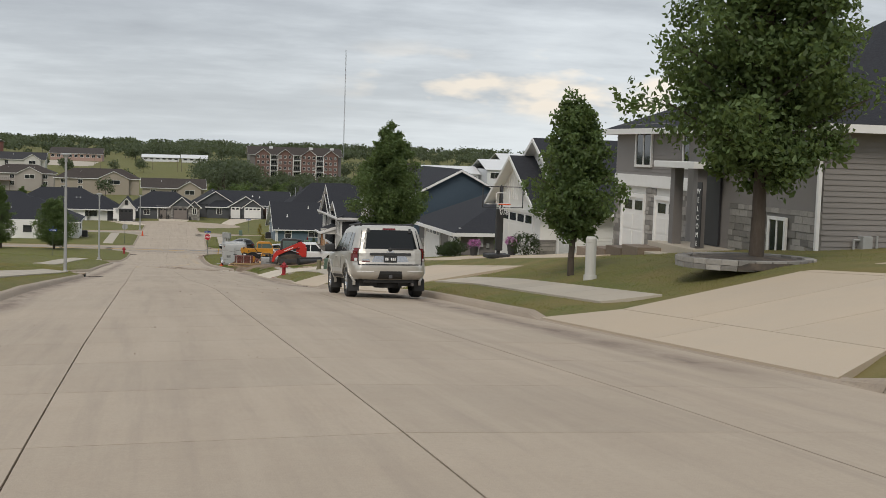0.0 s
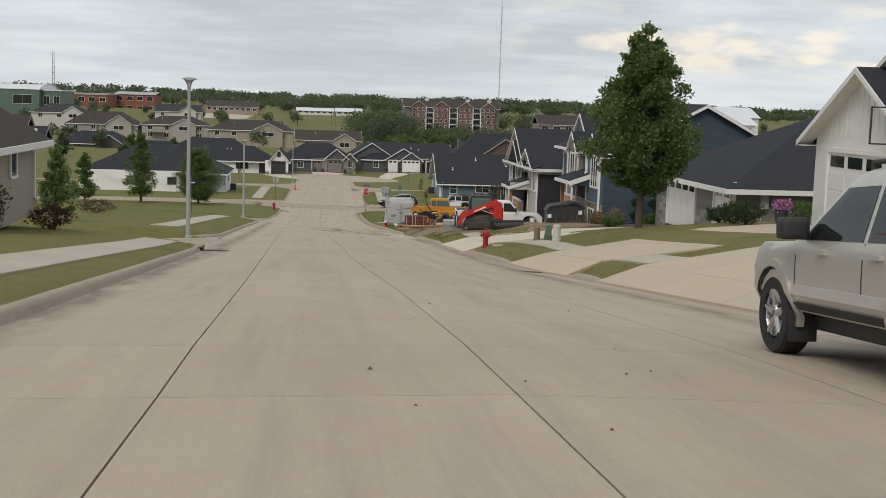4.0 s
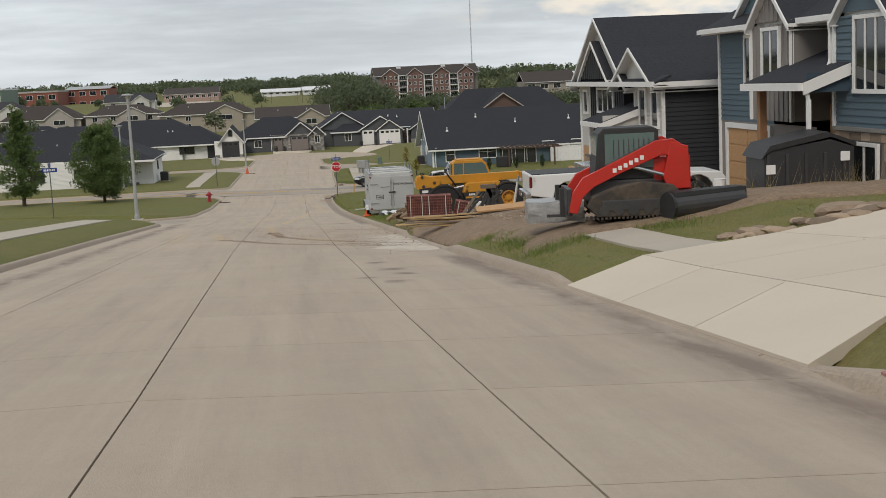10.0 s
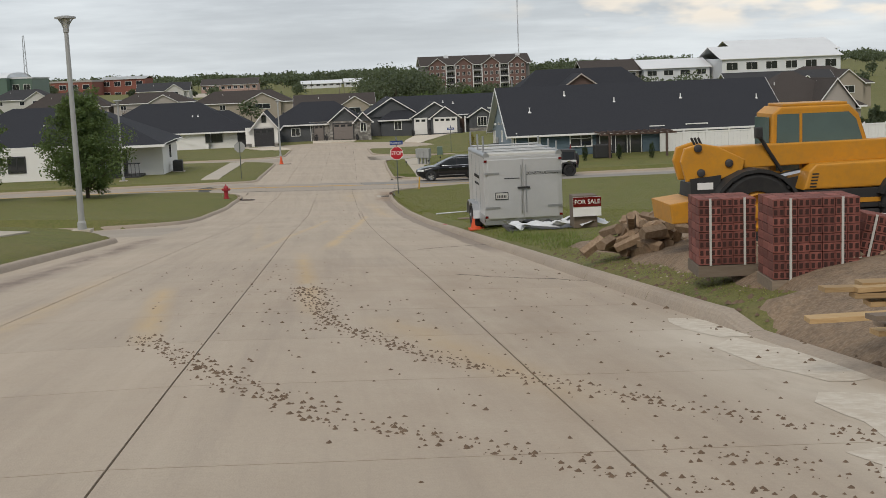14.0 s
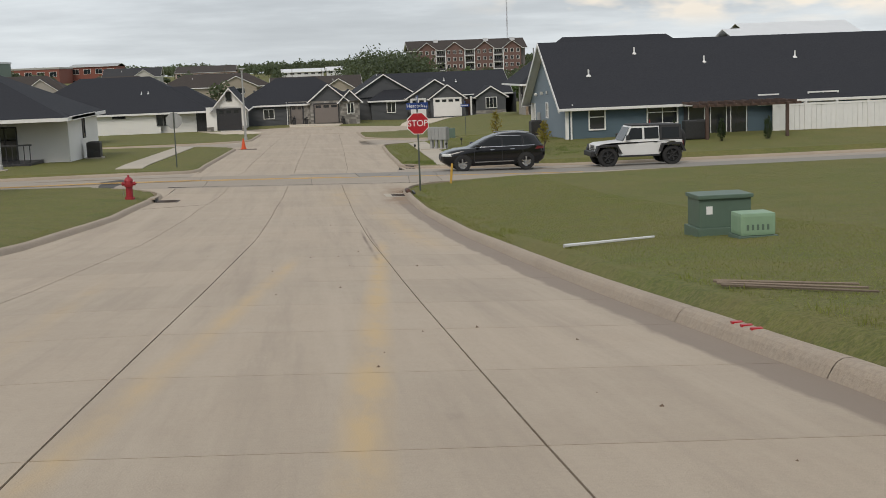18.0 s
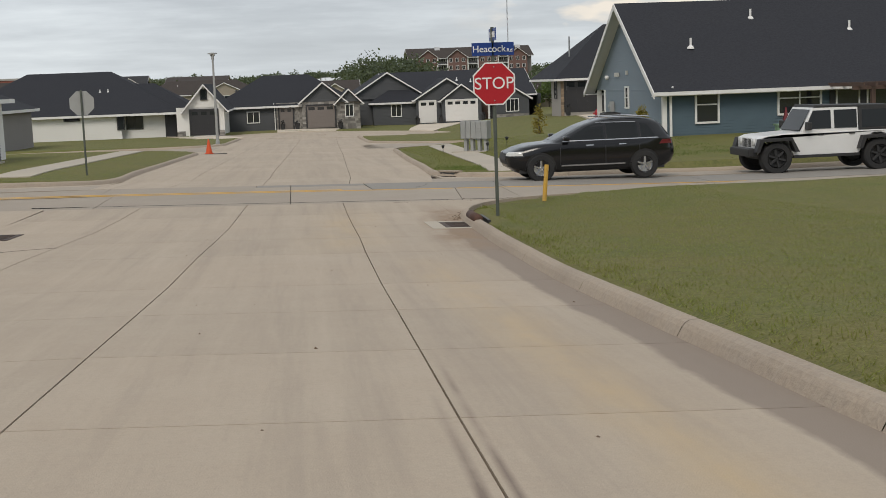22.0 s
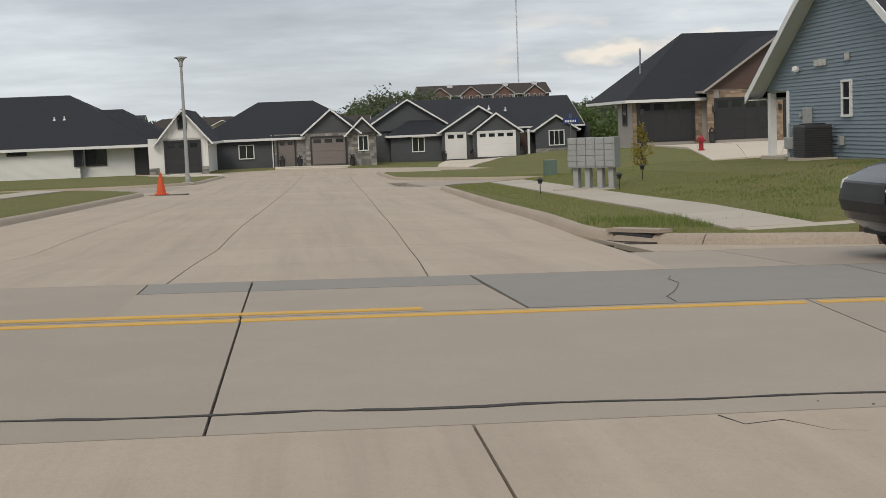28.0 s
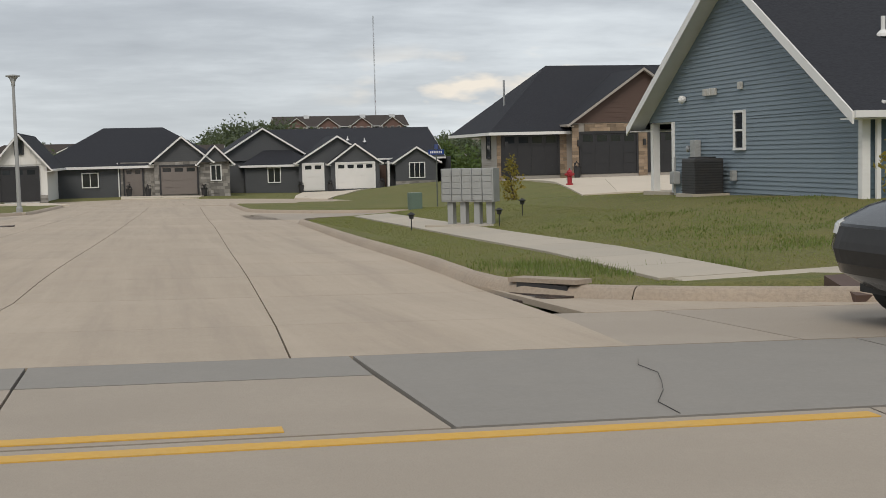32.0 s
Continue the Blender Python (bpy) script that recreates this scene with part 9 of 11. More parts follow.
def transformer():
    x, y = 7.85, 131.8
    z = gz(x, y)
    c = thing("transformer_cabinet", (x, y, z), "grey-green electrical cabinet with a lid on a plinth", "utility box")
    part("plinth", box(x - 0.72, x + 0.62, y - 0.5, y + 0.5, z - 0.1, z + 0.2, 0.02), UTILGREEN, c)
    part("cabinet", box(x - 0.66, x + 0.52, y - 0.42, y + 0.42, z + 0.2, z + 0.88, 0.02), UTILGREEN, c)
    part("lid", box(x - 0.7, x + 0.56, y - 0.48, y + 0.46, z + 0.84, z + 0.93, 0.02), UTILGREEN, c)
    part("notice", box(x - 0.5, x - 0.36, y - 0.425, y - 0.42, z + 0.5, z + 0.68), SIGNWHITE, c)
    c.scale = (0.75, 0.75, 0.75)
    c = thing("telecom_box", (x + 0.15, y - 1.1, z), "pale green ribbed utility box beside the cabinet", "utility box")
    part("plinth", box(x - 0.3, x + 0.55, y - 1.5, y - 0.75, z - 0.1, z + 0.18, 0.02), UTILGREEN, c)
    part("box_body", box(x - 0.27, x + 0.5, y - 1.45, y - 0.8, z + 0.18, z + 0.66, 0.07), PALEGREEN, c)
    for k in range(5):
        part("slot", box(x - 0.14 + k * 0.11, x - 0.09 + k * 0.11, y - 1.456, y - 1.44, z + 0.3, z + 0.42), UTILGREEN, c)
    c.scale = (0.75, 0.75, 0.75)


transformer()


def mailbox_cluster():
    m = pose(9.1, 187.0, gz(9.1, 187.0), 0, 0, -38)
    c = rooted("mailbox_cluster", m @ Matrix.Diagonal((0.78, 0.9, 0.95, 1)), "grey metal cluster of locked mailboxes on posts", "mailboxes")
    body = lpart("cabinet", box(-0.85, 0.85, -0.2, 0.22, 0.6, 1.42, 0.015), GREYBOX, c)
    for i in range(5):
        for j in range(5):
            x = -0.82 + i * 0.33
            d = lpart("door", box(x + 0.01, x + 0.31, -0.222, -0.19, 0.64 + j * 0.152, 0.78 + j * 0.152, 0.005), GREYBOX, body)
            lpart("lock", lathe([(0.012, 0), (0.012, 0.012)], (x + 0.26, -0.222, 0.71 + j * 0.152), 8, (0, -1, 0)), METAL, d)
        lpart("column_seam", box(-0.83 + i * 0.33, -0.82 + i * 0.33, -0.225, -0.19, 0.6, 1.42), METAL, body)
    for x in (-0.62, -0.2, 0.25, 0.65):
        lpart("post", box(x - 0.09, x + 0.09, -0.1, 0.12, -0.1, 0.6, 0.01), GREYBOX, c)
    lpart("slab", box(-1.2, 1.2, -0.6, 0.6, -0.15, 0.05, 0.01), WALK, c)
    for x, y in ((7.6, 186.6), (9.4, 185.6), (10.6, 187.8)):
        p = thing("path_light", (x, y, gz(x, y)), "small black solar garden light", "garden light", "path lights")
        part("stake", tube((x, y, gz(x, y)), (x, y, gz(x, y) + 0.3), 0.012), PLASTIC, p)
        part("cap", lathe([(0.05, 0), (0.06, 0.08), (0.1, 0.1), (0.02, 0.15)], (x, y, gz(x, y) + 0.27), 10), PLASTIC, p)


mailbox_cluster()


def cone(x, y, z, h=0.7):
    c = thing("traffic_cone", (x, y, z), "faded orange traffic cone", "traffic cone", "traffic cones")
    part("cone_body", lathe([(0.17, 0.03), (0.035, h), (0.02, h)], (x, y, z), 14), ORANGE, c)
    part("foot", box(x - 0.22, x + 0.22, y - 0.22, y + 0.22, z, z + 0.035, 0.01), ORANGE, c)


cone(-3.2, 198.6, sz(-3.2, 198.6) + 0.02, 0.75)
cone(4.6, 115.3, gz(4.6, 115.3), 0.62)
c = thing("cone_plate", (-3.2, 198.6, sz(-3.2, 198.6)), "dark broken patch of road under the cone", "road patch")
part("plate", box(-3.7, -2.3, 198.2, 198.9, sz(-3, 198.6) - 0.05, sz(-3, 198.6) + 0.014), IRON, c)
c = thing("marker_post", (6.4, 158.4, gz(6.4, 158.4)), "yellow plastic marker post leaning slightly", "marker post")
part("post", tube((6.4, 158.4, gz(6.4, 158.4)), (6.47, 158.4, gz(6.4, 158.4) + 0.75), 0.045, n=10), LINEYELLOW, c)

# double yellow line of the crossing street
LINES = new("road_line")
tagged(LINES, "worn double yellow centre line", "road marking", kind="structure")
for x0, x1, y in ((-60, -4.0, 164.36), (-4.0, 2.45, 164.36), (-60, -4.0, 164.06), (-4.0, 1.155, 164.06), (1.175, 5.2, 164.06), (5.3, 22, 164.06), (22.2, 60, 164.06)):
    k = max(1, round((x1 - x0) / 4))
    for i in range(k):
        a, b = x0 + (x1 - x0) * i / k, x0 + (x1 - x0) * (i + 1) / k
        slab([(a, y - 0.055), (b, y - 0.055), (b, y + 0.055), (a, y + 0.055)], LINEYELLOW, LINES, "stripe", top=0.006, thick=0.006)


def inlet(x, y, length, along, outx, label="iron storm drain with an open kerb throat", throat=True, bar=False):
    """A drain: a sunken grate in the gutter and a dark throat in the kerb."""
    z = sz(x, y)
    c = thing("storm_drain", (x, y, z), label, "drain", "storm drains")
    d = length / 2
    for u0, u1, v0, v1 in ((-0.36, -0.27, -d, d), (0.27, 0.36, -d, d), (-0.27, 0.27, -d, -d + 0.08), (-0.27, 0.27, d - 0.08, d)):
        bm = bmesh.new()
        top = [(x + u, y + v, sz(x + u, y + v) + 0.009) for u, v in ((u0, v0), (u1, v0), (u1, v1), (u0, v1))]
        slab_between(bm, top, 0.03)
        part("frame", bm, IRON, c)
    bm = bmesh.new()
    slab_between(bm, [(x + u, y + v, sz(x + u, y + v) + 0.003) for u, v in ((-0.27, -d + 0.08), (0.27, -d + 0.08), (0.27, d - 0.08), (-0.27, d - 0.08))], 0.01)
    part("shaft", bm, DARKTRIM, c)
    n = 11
    for i in range(n):
        v = -d + 0.14 + (2 * d - 0.28) * i / (n - 1)
        bm = bmesh.new()
        slab_between(bm, [(x + u, y + v + w, sz(x + u, y + v + w) + 0.012) for u, w in ((-0.27, -0.02), (0.27, -0.02), (0.27, 0.02), (-0.27, 0.02))], 0.012)
        part("grate_bar", bm, IRON, c)
    if not throat:
        return c
    part("throat", box(x + outx * 0.415 - 0.025, x + outx * 0.415 + 0.025, y - d * 0.75, y + d * 0.75, z - 0.05, z + 0.12), DARKTRIM, c)
    if bar:
        for u0, u1, v0, v1 in ((-0.62, -0.37, -d - 0.2, d + 0.2), (-0.36, 0.1, -d - 0.2, -d - 0.01), (-0.36, 0.1, d + 0.01, d + 0.2)):
            bm = bmesh.new()
            slab_between(bm, [(x + u, y + v, sz(x + u, y + v) + 0.008) for u, v in ((u0, v0), (u1, v0), (u1, v1), (u0, v1))], 0.03)
            part("apron", bm, WALK, c, "grey concrete apron round the grate")
        part("kerb_bar", tube((x + outx * 0.2, y - d, sz(x, y - d) + 0.13), (x + outx * 0.24, y + d, sz(x, y + d) + 0.13), 0.085, n=14), RUST, c, "round rusty steel kerb bar", True)
        return c
    bm = bmesh.new()
    slab_between(bm, [(x + outx * 0.5 + u, y + v, sz(x, y + v) + 0.165) for u, v in ((-0.12, -d), (0.12, -d), (0.12, d), (-0.12, d))], 0.05)
    part("hood", bm, CURB, c)
    return c


inlet(xe(155.2) - 0.08, 155.3, 1.3, "y", 1, "rusty iron storm drain under a round steel kerb bar", bar=True)
inlet(cx(154.6) - half(-1, 154.6) + 0.42, 154.9, 1.3, "y", -1)
inlet(cx(56.6) - half(-1, 56.6) + 0.42, 56.8, 1.2, "y", -1)
inlet(5.62, 171.55, 1.1, "y", 1).rotation_euler.z = radians(24)
inlet(4.55, 51.6, 0.9, "y", 1, "flat iron grate in the driveway gutter", False)


# ---- garden things ----
def ac_unit(x, y):
    z = gz(x, y)
    c = thing("air_conditioner", (x, y, z), "dark grey outdoor air-conditioning unit on a pad", "air conditioner", "outdoor units")
    part("pad", box(x - 0.5, x + 0.5, y - 0.5, y + 0.5, z - 0.05, z + 0.07), WALK, c)
    part("case", box(x - 0.38, x + 0.38, y - 0.4, y + 0.4, z + 0.07, z + 0.95, 0.04), GREYSTEEL, c)
    for k in range(12):
        part("louvre", box(x - 0.395, x + 0.395, y - 0.415, y + 0.415, z + 0.14 + k * 0.064, z + 0.155 + k * 0.064), PLASTIC, c)
    part("fan_guard", lathe([(0.34, 0), (0.34, 0.03), (0.08, 0.04)], (x, y, z + 0.95), 16), PLASTIC, c)


ac_unit(15.3, 187.75)
ac_unit(-11.2, 186.0)


def fence():
    c = thing("fence", (38, 180.9, gz(38, 180.9)), "white vinyl panel fence beside the patio", "fence")
    for i in range(12):
        x = 27.9 + i * 1.9
        z = gz(x, 180.9)
        p = part("post", box(x - 0.07, x + 0.07, 180.83, 180.97, -13.01, -10.66, 0.01), TRIM, c)
        part("post_cap", lathe([(0.1, 0), (0.1, 0.03), (0.02, 0.09)], (x, 180.9, -10.66), 4), TRIM, p)
        if i < 11:
            part("rail", box(x + 0.07, x + 1.83, 180.86, 180.94, -10.83, -10.71), TRIM, c)
            for k in range(6):
                part("board", box(x + 0.08 + k * 0.292, x + 0.36 + k * 0.292, 180.885, 180.915, -12.91, -10.81), TRIM, c)


fence()


def hoop():
    x, y = 11.2, 45.6
    z = gz(x, y)
    c = thing("basketball_hoop", (x, y, z), "freestanding basketball hoop with a clear backboard", "basketball hoop")
    part("base", box(x - 0.45, x + 0.45, y - 0.2, y + 0.6, z, z + 0.16, 0.05), PLASTIC, c)
    part("pole", tube((x, y, z + 0.1), (x + 0.05, y, z + 2.75), 0.075, n=8), PLASTIC, c)
    part("pole_pad", box(x - 0.13, x + 0.13, y - 0.15, y + 0.1, z + 0.3, z + 1.9, 0.04), PLASTIC, c)
    zb = z + 1.95
    bb = part("backboard_frame", box(x - 0.8, x + 0.8, y - 0.42, y - 0.38, zb, zb + 0.03), DARKTRIM, c)
    for a in ((x - 0.8, x + 0.8, zb + 0.78, zb + 0.81), (x - 0.8, x - 0.77, zb, zb + 0.8), (x + 0.77, x + 0.8, zb, zb + 0.8)):
        part("frame_bar", box(a[0], a[1], y - 0.42, y - 0.38, a[2], a[3]), DARKTRIM, bb)
    for a in ((x - 0.28, x + 0.28, zb + 0.55, zb + 0.58), (x - 0.28, x + 0.28, zb + 0.14, zb + 0.17), (x - 0.28, x - 0.25, zb + 0.14, zb + 0.58), (x + 0.25, x + 0.28, zb + 0.14, zb + 0.58)):
        part("target_bar", box(a[0], a[1], y - 0.415, y - 0.405, a[2], a[3]), TRIM, bb)
    for k in (0.3, 0.6):
        part("bracket", tube((x + 0.05, y, z + 2.2 + k), (x, y - 0.38, zb + k * 0.6), 0.025), DARKTRIM, bb)
    bm = bmesh.new()
    for k in range(20):
        a, b = 2 * math.pi * k / 20, 2 * math.pi * (k + 1) / 20
        tube((x + 0.23 * math.cos(a), y - 0.66 + 0.23 * math.sin(a), zb + 0.14), (x + 0.23 * math.cos(b), y - 0.66 + 0.23 * math.sin(b), zb + 0.14), 0.012, n=5, bm=bm)
    rim = part("rim", bm, ORANGE, bb)
    bm = bmesh.new()
    for k in range(12):
        a = 2 * math.pi * k / 12
        tube((x + 0.23 * math.cos(a), y - 0.66 + 0.23 * math.sin(a), zb + 0.14), (x + 0.13 * math.cos(a + 0.5), y - 0.66 + 0.13 * math.sin(a + 0.5), zb - 0.25), 0.006, n=4, bm=bm)
    part("net", bm, TRIM, rim)


hoop()


def raised_bed_and_steps():
    c = thing("tree_ring", (9.24, 21.4, gz(9.2, 21.4)), "low ring of grey block edging round the tree", "planter ring")
    for k in range(26):
        a = 2 * math.pi * k / 26
        x, y = 9.35 + 1.25 * math.cos(a), 21.7 + 0.95 * math.sin(a)
        for j in range(2):
            bm = box(-0.15, 0.15, -0.1, 0.1, 0, 0.095, 0.01)
            bmesh.ops.transform(bm, matrix=pose(x, y, gz(9.35, 21.0) - 0.06 + 0.1 * j, 0, 0, math.degrees(a) + 90 + j * 3), verts=bm.verts)
            part("block", bm, STONE_A, c)
    part("soil", lathe([(1.15, 0), (1.1, 0.12), (0.2, 0.2)], (9.35, 21.7, gz(9.35, 21.3)), 20), MUD, c)
    w = thing("timber_steps", (12.2, 39.5, gz(12.2, 39.5)), "low dark timber garden steps beside the driveway", "steps")
    for k in range(4):
        x, y = 11.9, 32.6 + k * 1.3
        z = gz(x, y)
        part("step", box(x - 0.4, x + 1.2, y - 0.2, y + 1.0, z - 0.2, z + 0.2, 0.02), OLDWOOD, w)


raised_bed_and_steps()
BLOOM = material("purple_flowers", (0.36, 0.10, 0.30), 0.7, grain=((20, 0.6, (0.55, 0.35, 0.5)),))


def leaf_ball(name, parent, centre, radii, n, size, mat, seed, shell=0.35):
    """Small leaf blades spread through an uneven rounded volume."""
    rng = np.random.RandomState(seed)
    d = rng.normal(size=(n, 3))
    d /= np.linalg.norm(d, axis=1)[:, None]
    r = (shell + (1 - shell) * rng.rand(n)) ** 0.5
    bump = 1 + 0.22 * np.sin(d[:, 0] * 5 + seed) * np.cos(d[:, 2] * 4 + seed * 2) + 0.15 * np.sin(d[:, 1] * 9)
    p = np.array(centre) + d * (r * bump)[:, None] * np.array(radii)
    return leaf_mesh(name, parent, p, size, mat, rng)


def leaf_mesh(name, parent, p, size, mat, rng):
    n = len(p)
    a = rng.normal(size=(n, 3))
    a /= np.linalg.norm(a, axis=1)[:, None]
    b = rng.normal(size=(n, 3))
    b -= (a * b).sum(1)[:, None] * a
    b /= np.linalg.norm(b, axis=1)[:, None]
    s = size * (0.6 + 0.8 * rng.rand(n))[:, None]
    c = np.cross(a, b)
    v = np.stack([p - a * s, p - a * s * 0.1 + b * s * 0.55 + c * s * 0.15, p + a * s, p - a * s * 0.1 - b * s * 0.55 + c * s * 0.15], 1).reshape(-1, 3)
    root = parent
    while root.parent is not None:
        root = root.parent
    v -= np.array(root.location)
    f = np.arange(4 * n).reshape(n, 4)
    me = bpy.data.meshes.new(name)
    me.vertices.add(4 * n)
    me.vertices.foreach_set("co", v.ravel())
    me.loops.add(4 * n)
    me.loops.foreach_set("vertex_index", f.ravel())
    me.polygons.add(n)
    me.polygons.foreach_set("loop_start", np.arange(n) * 4)
    me.polygons.foreach_set("loop_total", np.full(n, 4))
    me.update()
    me.validate()
    me.materials.append(mat)
    ob = new(name, me)
    ob.parent = parent
    return ob


def leaf_material(name, base, light, dark):
    m = material(name, base, 0.55, grain=((0.7, 0.6, dark), (3.5, 0.55, light)), object_space=False, spec=0.3)
    nt = m.node_tree
    b = nt.nodes["Principled BSDF"]
    tr = nt.nodes.new("ShaderNodeBsdfTranslucent")
    tr.inputs[0].default_value = (light[0] * 1.6, light[1] * 1.6, light[2], 1)
    mx = nt.nodes.new("ShaderNodeMixShader")
    mx.inputs[0].default_value = 0.32
    g = nt.nodes.new("ShaderNodeNewGeometry")
    hs = nt.nodes.new("ShaderNodeHueSaturation")
    rm = nt.nodes.new("ShaderNodeMapRange")
    rm.inputs[3].default_value, rm.inputs[4].default_value = 0.6, 1.45
    nt.links.new(g.outputs["Random Per Island"], rm.inputs[0])
    nt.links.new(rm.outputs[0], hs.inputs["Value"])
    src = b.inputs["Base Color"].links[0].from_socket
    nt.links.new(src, hs.inputs["Color"])
    nt.links.new(hs.outputs[0], b.inputs["Base Color"])
    out = nt.nodes["Material Output"]
    nt.links.new(b.outputs[0], mx.inputs[1])
    nt.links.new(tr.outputs[0], mx.inputs[2])
    nt.links.new(mx.outputs[0], out.inputs[0])
    return m


LEAF = leaf_material("maple_leaves", (0.080, 0.124, 0.046), (0.140, 0.180, 0.068), (0.044, 0.076, 0.030))
LEAF_Y = leaf_material("yellowing_leaves", (0.19, 0.16, 0.035), (0.30, 0.24, 0.05), (0.09, 0.10, 0.025))
LEAF_H = leaf_material("russet_flower_heads", (0.17, 0.12, 0.07), (0.26, 0.18, 0.11), (0.08, 0.09, 0.04))
LEAF_D = leaf_material("dark_evergreen", (0.03, 0.05, 0.022), (0.055, 0.075, 0.03), (0.010, 0.02, 0.009))
LEAF_R = leaf_material("dark_red_leaves", (0.045, 0.018, 0.020), (0.08, 0.03, 0.03), (0.02, 0.01, 0.012))
# distance haze is mixed into this leaf colour: paler and greyer than the near leaves
LEAF_HAZE = leaf_material("hazed_far_leaves", (0.080, 0.104, 0.064), (0.115, 0.132, 0.082), (0.050, 0.072, 0.048))
BARK = material("bark", (0.075, 0.058, 0.045), 0.95, grain=((4, 0.5, (0.045, 0.035, 0.028)), (20, 0.4, (0.12, 0.10, 0.08))), bump=0.8, bump_scale=14, stretch=(1, 1, 0.25))


def tree(x, y, height, width, trunk, leaves, leaf, label, seed, mat=None, shape="oval", name="tree", group="", z=None):
    """Trunk, limbs and a crown of leaf clusters carried on the limbs."""
    z = gz(x, y) if z is None else z
    rng = random.Random(seed)
    c = thing(name, (x, y, z), label, "tree", group)
    r0 = max(0.05, height * 0.018)
    bm = bmesh.new()
    pts = [Vector((x + rng.uniform(-1, 1) * 0.02 * k, y + rng.uniform(-1, 1) * 0.02 * k, z - 0.1 + (height * 0.9) * k / 7)) for k in range(8)]
    for k, (p, q) in enumerate(zip(pts, pts[1:])):
        tube(p, q, r0 * (1.15 - k / 8), r0 * (1.15 - (k + 1) / 8), 9, bm, caps=False)
    part("trunk", bm, BARK, c, smooth_shade=True)
    tips = []
    n = 44 if leaves > 8000 else 16
    for k in range(n):
        u = trunk + (0.97 - trunk) * (k + 0.5) / n
        h = z + u * height
        v = (u - trunk) / (1 - trunk)
        prof = min(1.0, 0.45 + v * 2.6) * (1 - max(0, v - 0.25) ** 1.6 / 0.78) if shape == "oval" else (1 - v) ** 0.8 * min(1, v * 5 + 0.45)
        R = max(0.14, prof * width / 2) * rng.uniform(0.82, 1.08)
        a = k * 2.4 + rng.uniform(-0.4, 0.4)
        s = Vector((x, y, h - R * 0.45))
        t = Vector((x + R * math.cos(a), y + R * math.sin(a), h + R * 0.05))
        part("limb", tube(s, t, r0 * 0.42 * (1 - v * 0.7), r0 * 0.1, 5, caps=False), BARK, c)
        for q in (0.3, 0.5, 0.68, 0.84, 0.97):
            tips.append((s.lerp(t, q) + Vector((rng.gauss(0, 1), rng.gauss(0, 1), rng.gauss(0, 1))) * 0.13 * R, 0.27 * max(R, width * 0.22) * (1.25 - 0.4 * q)))
    for k in range(18):
        u = trunk + 0.1 + (0.92 - trunk) * k / 17
        tips.append((Vector((x + rng.gauss(0, 0.07) * width, y + rng.gauss(0, 0.07) * width, z + u * height)), width * 0.19 * (1.2 - 0.85 * k / 17)))
    nr = np.random.RandomState(seed)
    per = max(6, leaves // len(tips))
    clouds = []
    for t, r in tips:
        d = nr.normal(size=(per, 3))
        d /= np.linalg.norm(d, axis=1)[:, None]
        clouds.append(np.array(t) + d * (nr.rand(per) ** 0.5)[:, None] * r * np.array((1.2, 1.2, 0.95)) + nr.normal(size=(per, 3)) * 0.05)
    p = np.concatenate(clouds)
    leaf_mesh("crown", c, p, leaf, mat or LEAF, nr)
    return c


tree(9.45, 21.5, 7.4, 3.7, 0.24, 42000, 0.065, "large green maple standing in a stone ring", 1)
tree(7.97, 27.8, 4.15, 2.0, 0.26, 17000, 0.055, "young green maple in the lawn", 2)
tree(9.9, 61.4, 6.6, 3.4, 0.24, 50000, 0.065, "dense green maple before the grey house", 3)
tree(-13.3, 157.3, 6.1, 5.0, 0.16, 26000, 0.08, "broad green street tree on the corner", 4)
tree(-19.5, 157.6, 7.6, 4.2, 0.14, 10000, 0.10, "tall pointed green street tree", 5, shape="cone")
tree(-25.3, 156.5, 5.0, 3.6, 0.14, 6000, 0.10, "small pointed green street tree", 6, shape="cone")
tree(-12.6, 76.5, 3.1, 2.2, 0.12, 5000, 0.07, "small bushy green garden tree", 7, shape="cone")
tree(13.6, 176.6, 1.6, 0.75, 0.35, 500, 0.05, "thin sapling with yellow leaves", 8, LEAF_Y, name="sapling")
tree(15.6, 205.8, 2.4, 0.9, 0.3, 700, 0.06, "thin sapling with yellow leaves", 9, LEAF_Y, name="sapling")


def shrub(x, y, w, h, label, mat, n=900, size=0.035, seed=1, name="shrub", z=None):
    z = gz(x, y) if z is None else z
    c = thing(name, (x, y, z), label, "shrub", "shrubs")
    for k in range(6):
        a = k * 1.05
        part("stem", tube((x, y, z - 0.05), (x + math.cos(a) * w * 0.25, y + math.sin(a) * w * 0.25, z + h * 0.6), 0.02, 0.008, 5), BARK, c)
    leaf_ball("foliage", c, (x, y, z + h * 0.52), (w / 2, w / 2, h / 2), n, size, mat, seed)
    return c


